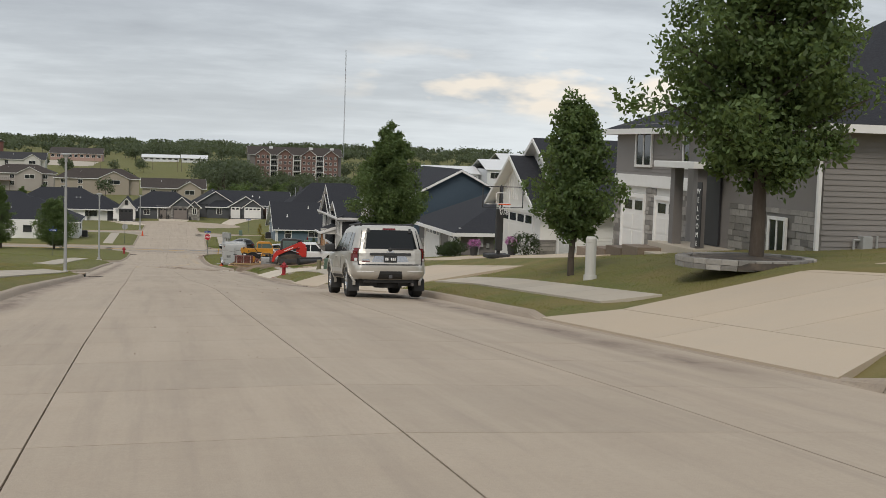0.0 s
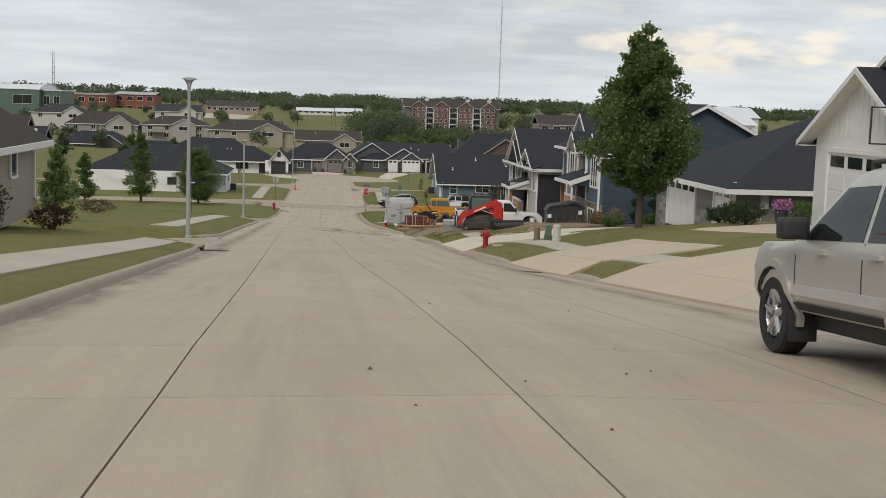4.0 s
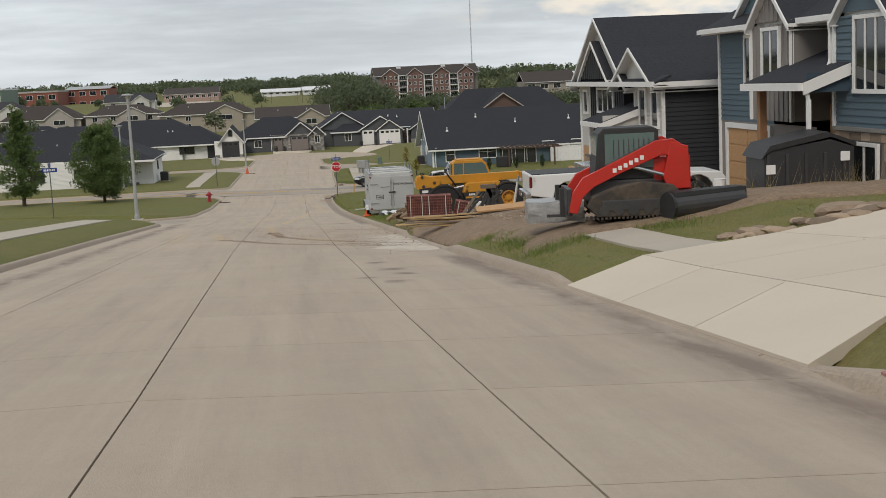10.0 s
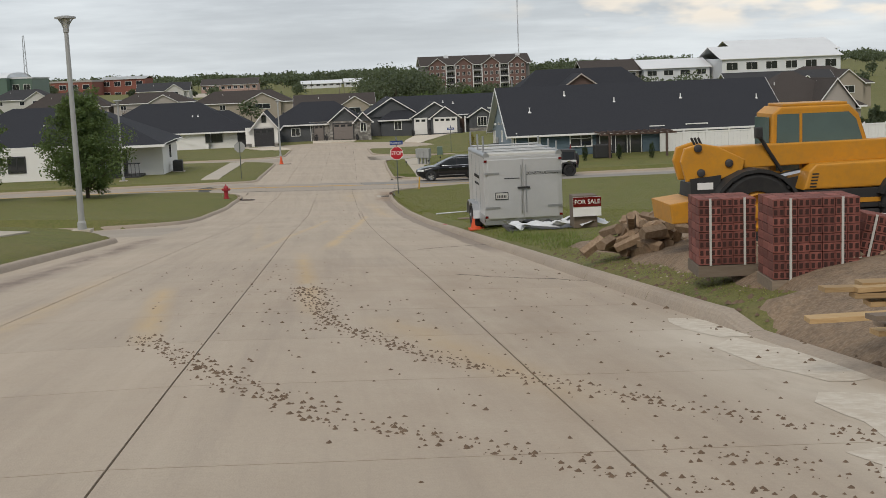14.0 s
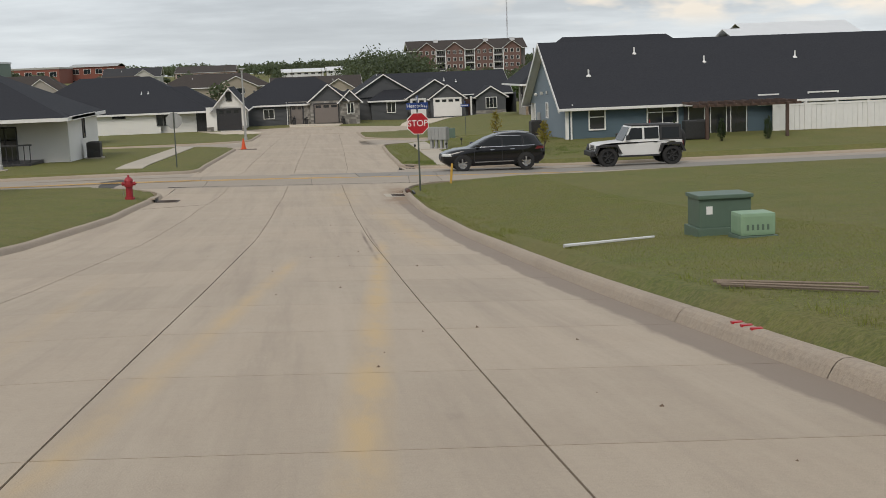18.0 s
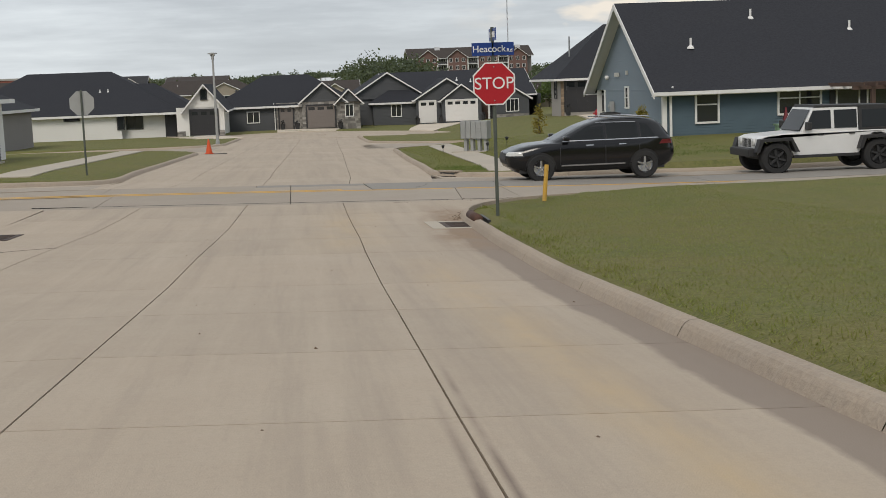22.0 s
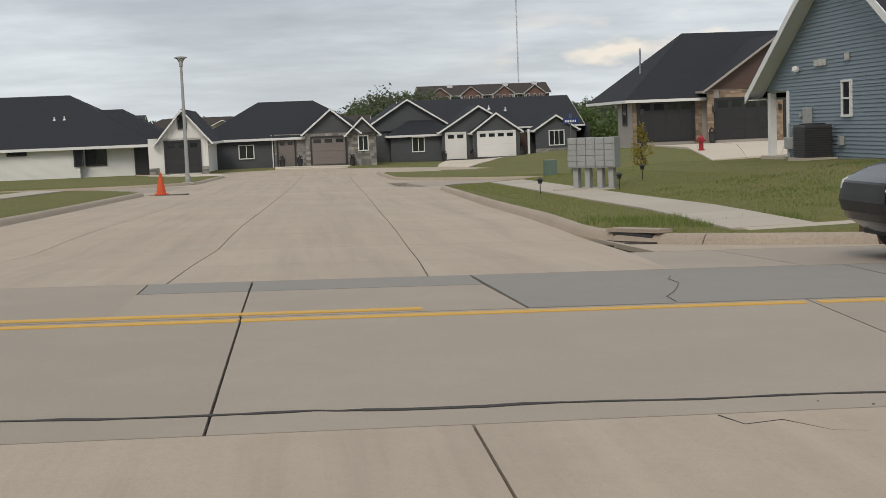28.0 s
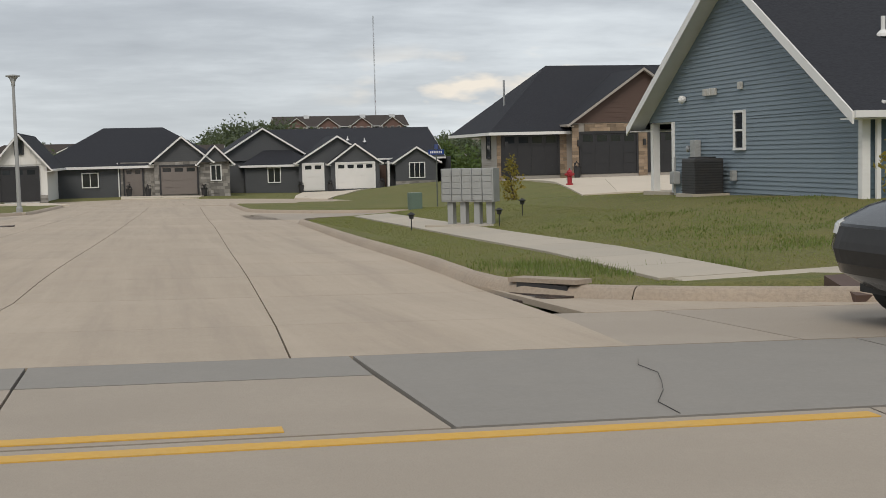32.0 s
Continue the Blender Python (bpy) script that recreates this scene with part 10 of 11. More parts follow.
for k, (x, y, w, h, m, lab) in enumerate((
        (12.7, 58.6, 1.1, 0.8, LEAF_D, "rounded dark green shrub by the driveway"), (12.9, 60.4, 1.0, 0.75, LEAF_D, "rounded dark green shrub by the driveway"), (13.0, 62.2, 0.9, 0.6, LEAF_D, "rounded dark green shrub by the driveway"),
        (13.4, 49.2, 1.3, 0.95, LEAF_D, "loose green juniper before the garage"), (12.3, 75.0, 0.8, 0.55, LEAF, "small clipped green shrub in mulch"), (13.0, 76.9, 0.9, 0.6, LEAF, "small clipped green shrub in mulch"),
        (12.7, 79.4, 0.8, 0.75, LEAF_H, "hydrangea with fading russet heads"), (13.7, 79.7, 1.0, 0.9, LEAF_H, "hydrangea with fading russet heads"), (15.2, 78.8, 0.8, 0.6, LEAF, "small clipped green shrub in mulch"), (16.4, 78.2, 0.9, 0.6, LEAF, "small clipped green shrub in mulch"),
        (16.5, 63.4, 1.0, 0.8, LEAF, "clipped green shrub at the house corner"), (-14.5, 77.5, 2.0, 1.0, LEAF_R, "dark red barberry shrub in the lawn"), (-10.8, 62.0 - 9, 1.1, 0.9, LEAF_R, "dark red shrub by the house"), (-9.6, 60.2, 1.5, 0.8, LEAF_R, "dark red shrub by the house"),
        (-9.9, 53.6, 1.0, 1.5, LEAF_D, "tall dark green shrub by the house"), (-13.5, 92.5, 2.2, 0.8, LEAF_R, "dark red barberry shrub in the lawn"))):
    shrub(x, y, w, h, lab, m, 1400, 0.04, 20 + k)
for k, (x, h, w) in enumerate(((14.9, 1.75, 0.38), (15.75, 1.65, 0.4), (17.0, 2.1, 0.46))):
    c = thing("evergreen", (x, 80.2, gz(x, 80.2)), "narrow dark spiral evergreen against the wall", "shrub", "spiral evergreens")
    part("stem", tube((x, 80.2, gz(x, 80.2)), (x, 80.2, gz(x, 80.2) + h), 0.03), BARK, c)
    rng = np.random.RandomState(50 + k)
    t = rng.rand(2600)
    rad = (0.30 - 0.14 * t) * (0.5 + 0.5 * rng.rand(2600))
    ang = t * 17 + rng.normal(size=2600) * 1.0
    leaf_mesh("foliage", c, np.stack([x + rad * np.cos(ang) + 0.1 * np.cos(t * 17), 80.1 + rad * np.sin(ang), gz(x, 80.2) + 0.2 + t * h], 1), 0.035, LEAF_D, rng)
for k, x in enumerate((20.9, 23.6, 26.2)):
    c = thing("arborvitae", (x, 177.4, gz(x, 177.4)), "small columnar green arborvitae", "shrub", "columnar shrubs")
    part("stem", tube((x, 177.4, gz(x, 177.4)), (x, 177.4, gz(x, 177.4) + 0.9), 0.02), BARK, c)
    leaf_ball("foliage", c, (x, 177.4, gz(x, 177.4) + 0.62), (0.22, 0.22, 0.6), 900, 0.04, LEAF_D, 70 + k)
for k, (x, y) in enumerate(((13.2, 56.9), (13.3, 50.9))):
    c = thing("flower_pot", (x, y, gz(x, y)), "dark pot full of purple petunias", "flower pot", "flower pots")
    part("pot", lathe([(0.16, 0), (0.22, 0.42), (0.24, 0.44), (0.2, 0.44)], (x, y, gz(x, y) + 0.04), 14), DARKTRIM, c)
    leaf_ball("flowers", c, (x, y, gz(x, y) + 0.62), (0.32, 0.32, 0.22), 500, 0.035, BLOOM, 80 + k)
ground_patch("mulch_bed", "dark bark mulch bed before the navy house", 11.4, 17.5, 75.6, 80.6, MUD, 0.06, 0.5, 0.03, 0.5, 5)
c = thing("boulders", (8.3, 74.6, gz(8.3, 74.6)), "flat tan landscaping boulders beside the driveway", "boulders")
rng = random.Random(5)
for k in range(40):
    x, y = 6.9 + rng.uniform(0, 2.8), 73.7 + rng.uniform(-0.5, 0.5)
    bm = bmesh.new()
    bmesh.ops.create_icosphere(bm, subdivisions=2, radius=1)
    sx = rng.uniform(0.08, 0.24) if k else 0.45
    for v in bm.verts:
        v.co *= 1 + 0.25 * noise.noise(v.co * 1.5 + Vector((k * 4, 0, 0)))
        v.co = Vector((v.co.x * sx, v.co.y * sx * 0.8, v.co.z * sx * 0.3))
    bmesh.ops.transform(bm, matrix=pose(x, y, gz(x, y) + sx * 0.1, rng.uniform(-8, 8), rng.uniform(-8, 8), rng.uniform(0, 180)), verts=bm.verts)
    part("boulder", bm, STONE_B, c)
c = thing("gas_grill", (22.6, 178.9, gz(22.6, 178.9)), "covered black grill on the patio", "grill")
part("cover", box(21.9, 23.3, 178.5, 179.2, gz(22.6, 178.9), gz(22.6, 178.9) + 1.05, 0.1), PLASTIC, c)
c = thing("child_bench", (20.2, 179.8, gz(20.2, 179.8)), "small green play table with a red flag", "play table")
z = gz(20.2, 179.8)
part("top", box(19.8, 20.7, 179.5, 180.0, z + 0.4, z + 0.46, 0.01), PALEGREEN, c)
for x in (19.9, 20.6):
    part("leg", box(x - 0.06, x + 0.06, 179.6, 179.9, z, z + 0.4), PALEGREEN, c)
part("flag", lathe([(0.16, 0), (0.02, 0.6)], (20.25, 179.8, z + 0.5), 5), REDLENS, c)
c = thing("branch", (5.6, 130.9, gz(5.6, 130.9)), "pale dry stick lying in the grass", "branch")
part("stick", tube((4.9, 130.7, gz(4.9, 130.7) + 0.06), (6.5, 131.2, gz(6.5, 131.2) + 0.07), 0.03, 0.02, 6), SHEET, c)
c = thing("branch", (5.4, 123.0, gz(5.4, 123)), "thin dry sticks lying in the grass by the kerb", "branch")
for k in range(3):
    part("stick", tube((5.0, 123.8 - k * 0.12, gz(5.0, 123.8) + 0.06), (5.9, 122.4 - k * 0.2, gz(5.9, 122.4) + 0.07), 0.018, 0.012, 5), OLDWOOD, c)
PINKSPRAY = material("faded_red_spray", (0.36, 0.12, 0.11), 0.9, grain=((20, 0.7, (0.42, 0.33, 0.27)),), object_space=False)
c = thing("kerb_marks", (4.2, 121.0, sz(4.2, 121) + 0.15), "red spray paint strokes on the kerb top", "paint marks")
for k in range(3):
    u = 120.7 + k * 0.22
    part("bar", box(xe(u) + 0.09, xe(u) + 0.18, u, u + 0.05, sz(xe(u), u) + 0.12, sz(xe(u), u) + 0.139), SIGNRED, c)
c = thing("kerb_marks", (4.4, 65.0, sz(4.4, 65) + 0.1), "faded red spray paint on the kerb end", "paint marks")
for k in range(7):
    u = 63.7 + k * 0.09
    part("stroke", box(xe(u) + 0.09 + 0.01 * (k % 3), xe(u) + 0.18, u, u + 0.07, sz(xe(u), u) + 0.12, sz(xe(u), u) + 0.139), PINKSPRAY, c)
# ---- stains on the street ----
def streaks(mat, rows):
    """Soft stains along lines: (x0, y0, x1, y1, width, amount, tint)."""
    nt = mat.node_tree
    n, l = nt.nodes, nt.links
    b = n["Principled BSDF"]
    out = b.inputs["Base Color"].links[0].from_socket
    g = n.new("ShaderNodeNewGeometry")
    sp = n.new("ShaderNodeSeparateXYZ")
    l.new(g.outputs["Position"], sp.inputs[0])
    tex = n.new("ShaderNodeTexNoise")
    tex.inputs["Scale"].default_value, tex.inputs["Detail"].default_value, tex.inputs["Roughness"].default_value = 1.3, 6, 0.65
    mp = n.new("ShaderNodeMapping")
    mp.inputs["Scale"].default_value = (1.6, 0.5, 1)
    l.new(g.outputs["Position"], mp.inputs[0])
    l.new(mp.outputs[0], tex.inputs["Vector"])

    def m(op, a, c, clamp=False):
        k = n.new("ShaderNodeMath")
        k.operation, k.use_clamp = op, clamp
        for s, v in zip(k.inputs, (a, c)):
            if isinstance(v, (int, float)):
                s.default_value = v
            else:
                l.new(v, s)
        return k.outputs[0]
    rough = m("MULTIPLY_ADD", tex.outputs["Fac"], 2.6)
    n[rough.node.name].inputs[2].default_value = -0.75
    drag = n.new("ShaderNodeTexNoise")
    drag.inputs["Scale"].default_value, drag.inputs["Detail"].default_value, drag.inputs["Roughness"].default_value = 1.0, 5, 0.7
    dm = n.new("ShaderNodeMapping")
    dm.inputs["Scale"].default_value = (2.4, 0.09, 1)
    l.new(g.outputs["Position"], dm.inputs[0])
    l.new(dm.outputs[0], drag.inputs["Vector"])
    for lo, hi, amount, tint in ((0.52, 0.68, 0.42, (0.30, 0.245, 0.195)), (0.48, 0.32, 0.35, (0.50, 0.42, 0.33))):
        mr = n.new("ShaderNodeMapRange")
        mr.inputs[1].default_value, mr.inputs[2].default_value, mr.inputs[4].default_value = lo, hi, amount
        l.new(drag.outputs["Fac"], mr.inputs[0])
        x = n.new("ShaderNodeMix")
        x.data_type = "RGBA"
        l.new(mr.outputs[0], x.inputs[0])
        l.new(out, x.inputs[6])
        x.inputs[7].default_value = (*tint, 1)
        out = x.outputs[2]
    for x0, y0, x1, y1, w, amount, tint in rows:
        k = (x1 - x0) / (y1 - y0)
        off = m("SUBTRACT", sp.outputs[0], m("ADD", m("MULTIPLY", m("SUBTRACT", sp.outputs[1], y0), k), x0))
        near = m("SUBTRACT", 1.0, m("DIVIDE", m("ABSOLUTE", off, 0), w), True)
        mid, half = (y0 + y1) / 2, abs(y1 - y0) / 2
        ends = m("DIVIDE", m("SUBTRACT", half, m("ABSOLUTE", m("SUBTRACT", sp.outputs[1], mid), 0)), min(3.0, half * 0.5), True)
        if tint == GUT:
            # a damp tide line: even inside, with a ragged edge
            fac = m("MULTIPLY", m("MULTIPLY", m("ADD", m("MULTIPLY", near, 7.0), m("MULTIPLY", m("SUBTRACT", rough, 1.0), 1.6), True), ends), amount * 0.8, True)
        else:
            fac = m("MULTIPLY", m("MULTIPLY", near, ends), m("MULTIPLY", rough, amount), True)
        x = n.new("ShaderNodeMix")
        x.data_type = "RGBA"
        l.new(fac, x.inputs[0])
        l.new(out, x.inputs[6])
        x.inputs[7].default_value = (*tint, 1)
        out = x.outputs[2]
    l.new(out, b.inputs["Base Color"])


YEL, DRK, GUT, MUDDY, PALE = (0.50, 0.37, 0.215), (0.215, 0.165, 0.13), (0.225, 0.178, 0.143), (0.27, 0.19, 0.125), (0.60, 0.54, 0.45)
streaks(CONCRETE, (
    (0.05, 108, 0.4, 94.5, 0.2, 1.5, YEL), (-1.7, 100, -1.0, 92.5, 0.22, 1.4, YEL), (-2.9, 104, -2.6, 92, 0.3, 0.7, YEL), (1.0, 95, 2.2, 89, 0.4, 0.8, YEL), (0.5, 108, 2.4, 137, 0.19, 1.6, YEL), (-0.95, 108, 0.75, 133, 0.17, 1.0, YEL), (-1.1, 112, -2.0, 131, 0.22, 0.4, YEL),
    (4.15, 106, 4.27, 158, 0.46, 1.0, GUT), (2.13, 140.5, 1.99, 131, 0.045, 1.7, DRK), (2.3, 142, 2.17, 133, 0.035, 1.4, DRK), (3.0, 150, 3.3, 133, 0.5, 0.7, YEL),
    (3.5, 83, 3.6, 95, 0.9, 1.4, PALE), (2.2, 86, 2.4, 104, 2.6, 0.45, MUDDY), (-0.5, 94, 0.4, 106, 1.4, 0.4, MUDDY),
    (-1.25, -20, -1.3, 108, 0.6, 0.16, DRK), (1.2, -20, 1.1, 84, 0.6, 0.15, DRK), (4.1, 10, 4.0, 82, 0.45, 1.5, DRK), (-4.2, 20, -4.4, 120, 0.45, 1.5, DRK),
    (2.5, 77.9, 2.4, 77.2, 0.28, 2.2, DRK), (2.5, 76.7, 2.6, 76.1, 0.22, 2.2, DRK), (2.35, 75.1, 2.3, 74.4, 0.26, 2.4, DRK), (2.35, 79.8, 2.3, 79.2, 0.25, 2.0, DRK), (1.9, 75.9, 1.9, 75.5, 0.2, 1.8, DRK), (3.9, 81.5, 4.1, 76.0, 0.45, 2.0, DRK), (3.9, 150, 4.4, 160, 0.7, 1.6, MUDDY), (2.0, 150, 2.4, 160, 1.0, 0.5, YEL)))


def dry_out(mat, tint, most):
    """Lawns at the top of the street are drier and browner than those down by the crossing."""
    n, l = mat.node_tree.nodes, mat.node_tree.links
    b = n["Principled BSDF"]
    g = n.new("ShaderNodeNewGeometry")
    sp = n.new("ShaderNodeSeparateXYZ")
    l.new(g.outputs["Position"], sp.inputs[0])
    t = n.new("ShaderNodeTexNoise")
    t.inputs["Scale"].default_value, t.inputs["Detail"].default_value = 0.7, 5
    l.new(g.outputs["Position"], t.inputs["Vector"])
    r = n.new("ShaderNodeMapRange")
    r.inputs[1].default_value, r.inputs[2].default_value, r.inputs[3].default_value, r.inputs[4].default_value = 105, 45, 0.4, 1.0
    l.new(sp.outputs[1], r.inputs[0])
    k = n.new("ShaderNodeMapRange")
    k.inputs[1].default_value, k.inputs[2].default_value, k.inputs[4].default_value = 0.3, 0.65, most
    l.new(t.outputs["Fac"], k.inputs[0])
    f = n.new("ShaderNodeMath")
    f.operation = "MULTIPLY"
    l.new(r.outputs[0], f.inputs[0])
    l.new(k.outputs[0], f.inputs[1])
    x = n.new("ShaderNodeMix")
    x.data_type = "RGBA"
    l.new(f.outputs[0], x.inputs[0])
    l.new(b.inputs["Base Color"].links[0].from_socket, x.inputs[6])
    x.inputs[7].default_value = (*tint, 1)
    l.new(x.outputs[2], b.inputs["Base Color"])


dry_out(GRASS, (0.215, 0.165, 0.068), 0.75)


# ---- far houses on the slope ----
def far_house(x0, x1, y, z0, ze, zr, body, roof, seed, label, garage=None, depth=11.0, wing=True, deck=False, far=1.0):
    """A house on the slope; far: how much farther along the sight line from the street's top it stands, with its size."""
    if far != 1.0:
        x0, x1, y, z0, ze, zr = [c + (v - c) * far for v, c in ((x0, -0.9), (x1, -0.9), (y, 32), (z0, -0.64), (ze, -0.64), (zr, -0.64))]
    rng = random.Random(seed)
    h = thing("house", ((x0 + x1) / 2, y, z0), label, "house", "houses on the far slope")
    base = min(z0, gz(x0, y), gz(x1, y)) - 0.6
    w = x1 - x0
    shell(h, x0, x1, y, y + depth, base, ze, body)
    if rng.random() < 0.5:
        hip_roof(h, x0, x1, y, y + depth, ze, zr, 0.5, roof)
    else:
        gable_roof(h, x0, x1, y, y + depth, ze, zr, "x", 0.5, roof)
    if wing:
        a = x0 + w * rng.uniform(0.45, 0.58)
        b = min(a + w * 0.36, x1 - 0.5)
        zt = ze + (zr - ze) * 0.78
        shell(h, a, b, y - 1.4, y, base, ze, body)
        plain("s", y - 1.42, a, b, ze - 0.05, ze, h, body, peak=((a + b) / 2, zt - 0.15))
        gable_roof(h, a, b, y - 1.4, y + depth / 2, ze, zt, "y", 0.4, roof)
        if garage:
            garage_door("s", y - 1.48, a + 0.5, b - 0.5, z0, z0 + 2.2, h, garage, cols=4)
        else:
            window("s", y - 1.46, a + (b - a) * 0.3, a + (b - a) * 0.7, ze - 1.9, ze - 0.7, h, cols=2)
    k = max(2, int(w / 5))
    for i in range(k):
        u = x0 + w * (i + 0.5) / k
        if wing and a - 0.9 < u < b + 0.9:
            continue
        window("s", y - 0.04, u - 0.65, u + 0.65, ze - 1.9, ze - 0.75, h, cols=2)
        if ze - z0 > 3.6:
            window("s", y - 0.04, u - 0.65, u + 0.65, z0 + 0.4, z0 + 1.7, h, cols=2)
    if deck:
        d = part("deck", box(x0 + w * 0.12, x0 + w * 0.36, y - 2.2, y - 0.02, ze - 2.75, ze - 2.6), OLDWOOD, h)
        for i in range(9):
            u = x0 + w * (0.12 + 0.24 * i / 8)
            part("baluster", box(u - 0.03, u + 0.03, y - 2.2, y - 2.14, ze - 2.6, ze - 1.7), DARKTRIM, d)
        part("rail", box(x0 + w * 0.12, x0 + w * 0.36, y - 2.24, y - 2.12, ze - 1.7, ze - 1.62), DARKTRIM, d)
        for u in (0.13, 0.35):
            part("post", box(x0 + w * u - 0.07, x0 + w * u + 0.07, y - 2.2, y - 2.06, base, ze - 2.75), OLDWOOD, d)
    for u in (0.3, 0.7):
        roof_vent(h, x0 + w * u, y + depth * 0.3, ze + (zr - ze) * 0.55)
    return h


B1, B2 = "beige sided house with a brown shingle roof on the slope", "two-storey beige house with a brown roof and rear deck"
far_house(-60, -43, 335, -11.2, -7.9, -5.1, S_BEIGE, ROOF_BR, 1, B2, deck=True, far=1.28)
far_house(-42, -26, 335, -11.2, -7.65, -5.75, S_BEIGE, ROOF_BR, 4, B2, deck=True, far=1.28)
far_house(-25, -5.0, 325, -11.7, -8.2, -6.0, S_TAN, ROOF_BR, 3, B1, far=1.28)
far_house(-4, 10.4, 305, -12.2, -9.4, -7.4, S_TAN, ROOF_BR, 2, B1, far=1.2)
far_house(-49, -35, 420, -8.6, -5.7, -3.6, S_LIGHT, ROOF_GR, 5, "pale grey house with white gables behind others", far=1.28)
far_house(-84, -66, 318, -12.2, -9.0, -6.2, S_BEIGE, ROOF_BR, 6, B1, far=1.28)
far_house(-110, -92, 330, -11.2, -8.2, -5.4, S_TAN, ROOF_GR, 7, B1, far=1.28)
far_house(-77, -62, 375, -8.6, -6.2, -4.0, S_LIGHT, ROOF_GR, 8, "pale grey house with white gables behind others", far=1.28)
far_house(-72, -56, 288, -13.4, -10.4, -7.8, S_DKGREY, ROOF, 10, "dark grey ranch house with a black roof", far=1.28)
far_house(-52, -37, 282, -13.6, -10.6, -8.3, S_CHAR, ROOF, 11, "dark grey ranch house with a black roof", garage=DOOR_W, far=1.28)
far_house(27.7, 36.5, 296, -14.0, -11.0, -8.2, S_DKGREY, ROOF_GR, 12, "grey house half hidden behind its neighbours", garage=DOOR_W, far=1.28)
far_house(38, 52, 320, -14.2, -10.9, -8.0, S_TAN, ROOF_BR, 13, B1, far=1.28)
far_house(47.7, 60, 215, -13.1, -10.2, -6.6, S_BEIGE, ROOF_BR, 14, "taupe house with a porch behind the slate one")
far_house(62, 78, 262, -13.0, -9.9, -6.9, S_GREY, ROOF_GR, 15, "grey house with white gables beyond the crossing", garage=DOOR_W)
far_house(84, 100, 300, -12.6, -9.6, -6.6, S_TAN, ROOF_BR, 16, B1)


def long_building(name, label, x0, x1, y, z0, z1, mat, roofmat, depth=20.0, bays=6, rows=1, top=0.6, arched=0.0, far=1.0):
    x0, x1, y, z0, z1, depth, arched, top = -0.9 + (x0 + 0.9) * far, -0.9 + (x1 + 0.9) * far, 32 + (y - 32) * far, -0.64 + (z0 + 0.64) * far, -0.64 + (z1 + 0.64) * far, depth * far, arched * far, top * far
    h = thing(name, ((x0 + x1) / 2, y, z0), label, "building")
    base = min(z0, gz(x0, y), gz(x1, y)) - 1.0
    shell(h, x0, x1, y, y + depth, base, z1, mat)
    if arched:
        bm = bmesh.new()
        k = 12
        for i in range(k):
            a, b = math.pi * i / k, math.pi * (i + 1) / k
            q = [(u, y + depth / 2 - math.cos(c) * (depth / 2 + 0.3), z1 + math.sin(c) * arched) for u, c in ((x0 - 0.3, a), (x1 + 0.3, a), (x1 + 0.3, b), (x0 - 0.3, b))]
            poly(bm, q)
        for u in (x0, x1):
            poly(bm, [(u, y + depth / 2 - math.cos(math.pi * i / k) * depth / 2, z1 + math.sin(math.pi * i / k) * arched) for i in range(k + 1)])
        part("roof", bm, roofmat, h)
    elif top > 1.2:
        gable_roof(h, x0, x1, y, y + depth, z1, z1 + top, "x", 0.6, roofmat)
    else:
        part("roof", box(x0 - 0.3, x1 + 0.3, y - 0.3, y + depth + 0.3, z1, z1 + top), roofmat, h)
    for r in range(rows):
        v = z0 + (z1 - z0) * (r + 0.35) / rows
        for i in range(bays):
            u = x0 + (x1 - x0) * (i + 0.5) / bays
            window("s", y - 0.04, u - (x1 - x0) / bays * 0.28, u + (x1 - x0) / bays * 0.28, v, v + (z1 - z0) / rows * 0.4, h, cols=2, trim=0.12)
    return h


REDBRICK = material("far_red_brick", (0.24, 0.085, 0.062), 0.9, grain=((0.2, 0.4, (0.20, 0.075, 0.06)), (6, 0.3, (0.27, 0.11, 0.085))), object_space=False)
FLATBRICK = material("brown_brick", (0.17, 0.10, 0.085), 0.9, grain=((0.2, 0.4, (0.14, 0.085, 0.075)), (6, 0.3, (0.2, 0.13, 0.11))), object_space=False)
BARNGREEN = material("barn_green_metal", (0.10, 0.155, 0.12), 0.5, grain=((0.3, 0.4, (0.085, 0.13, 0.105)),), object_space=False)
MALL = material("mall_pink_stucco", (0.40, 0.27, 0.23), 0.85, grain=((0.2, 0.5, (0.34, 0.24, 0.21)),), object_space=False)
WHITEMETAL = material("white_metal_cladding", (0.66, 0.67, 0.68), 0.45, grain=((0.2, 0.4, (0.58, 0.59, 0.60)),), object_space=False)
long_building("school", "red brick school with a flat pale roof", -107, -79, 520, -9.5, -1.9, REDBRICK, FOUND, 30, 7, 2, far=1.35)
long_building("school_wing", "red brick school wing with a grey roof edge", -80, -64, 545, -9.0, -1.2, REDBRICK, GREYBOX, 24, 4, 2, top=1.0, far=1.35)
long_building("sports_hall", "green metal hall with a white arched roof", -155, -114, 560, -9.5, -0.4, BARNGREEN, WHITEMETAL, 40, 3, 1, arched=2.2)
long_building("sports_hall_annex", "lower green metal hall beside the school", -114, -106, 565, -9.5, -0.8, BARNGREEN, WHITEMETAL, 30, 2, 1)
long_building("shopping_mall", "low pink stucco shops with a maroon roof", -56, -29, 700, -9.4, -6.2, MALL, ROOF_BR, 30, 9, 1, top=3.0)
long_building("shed", "long white farm shed beyond the field", -8, 13, 750, -9.6, -7.6, WHITEMETAL, WHITEMETAL, 14, 6, 1, top=1.6)
long_building("shed", "long white farm shed beyond the field", 14.5, 29, 740, -9.6, -7.4, WHITEMETAL, WHITEMETAL, 14, 4, 1, top=1.8)
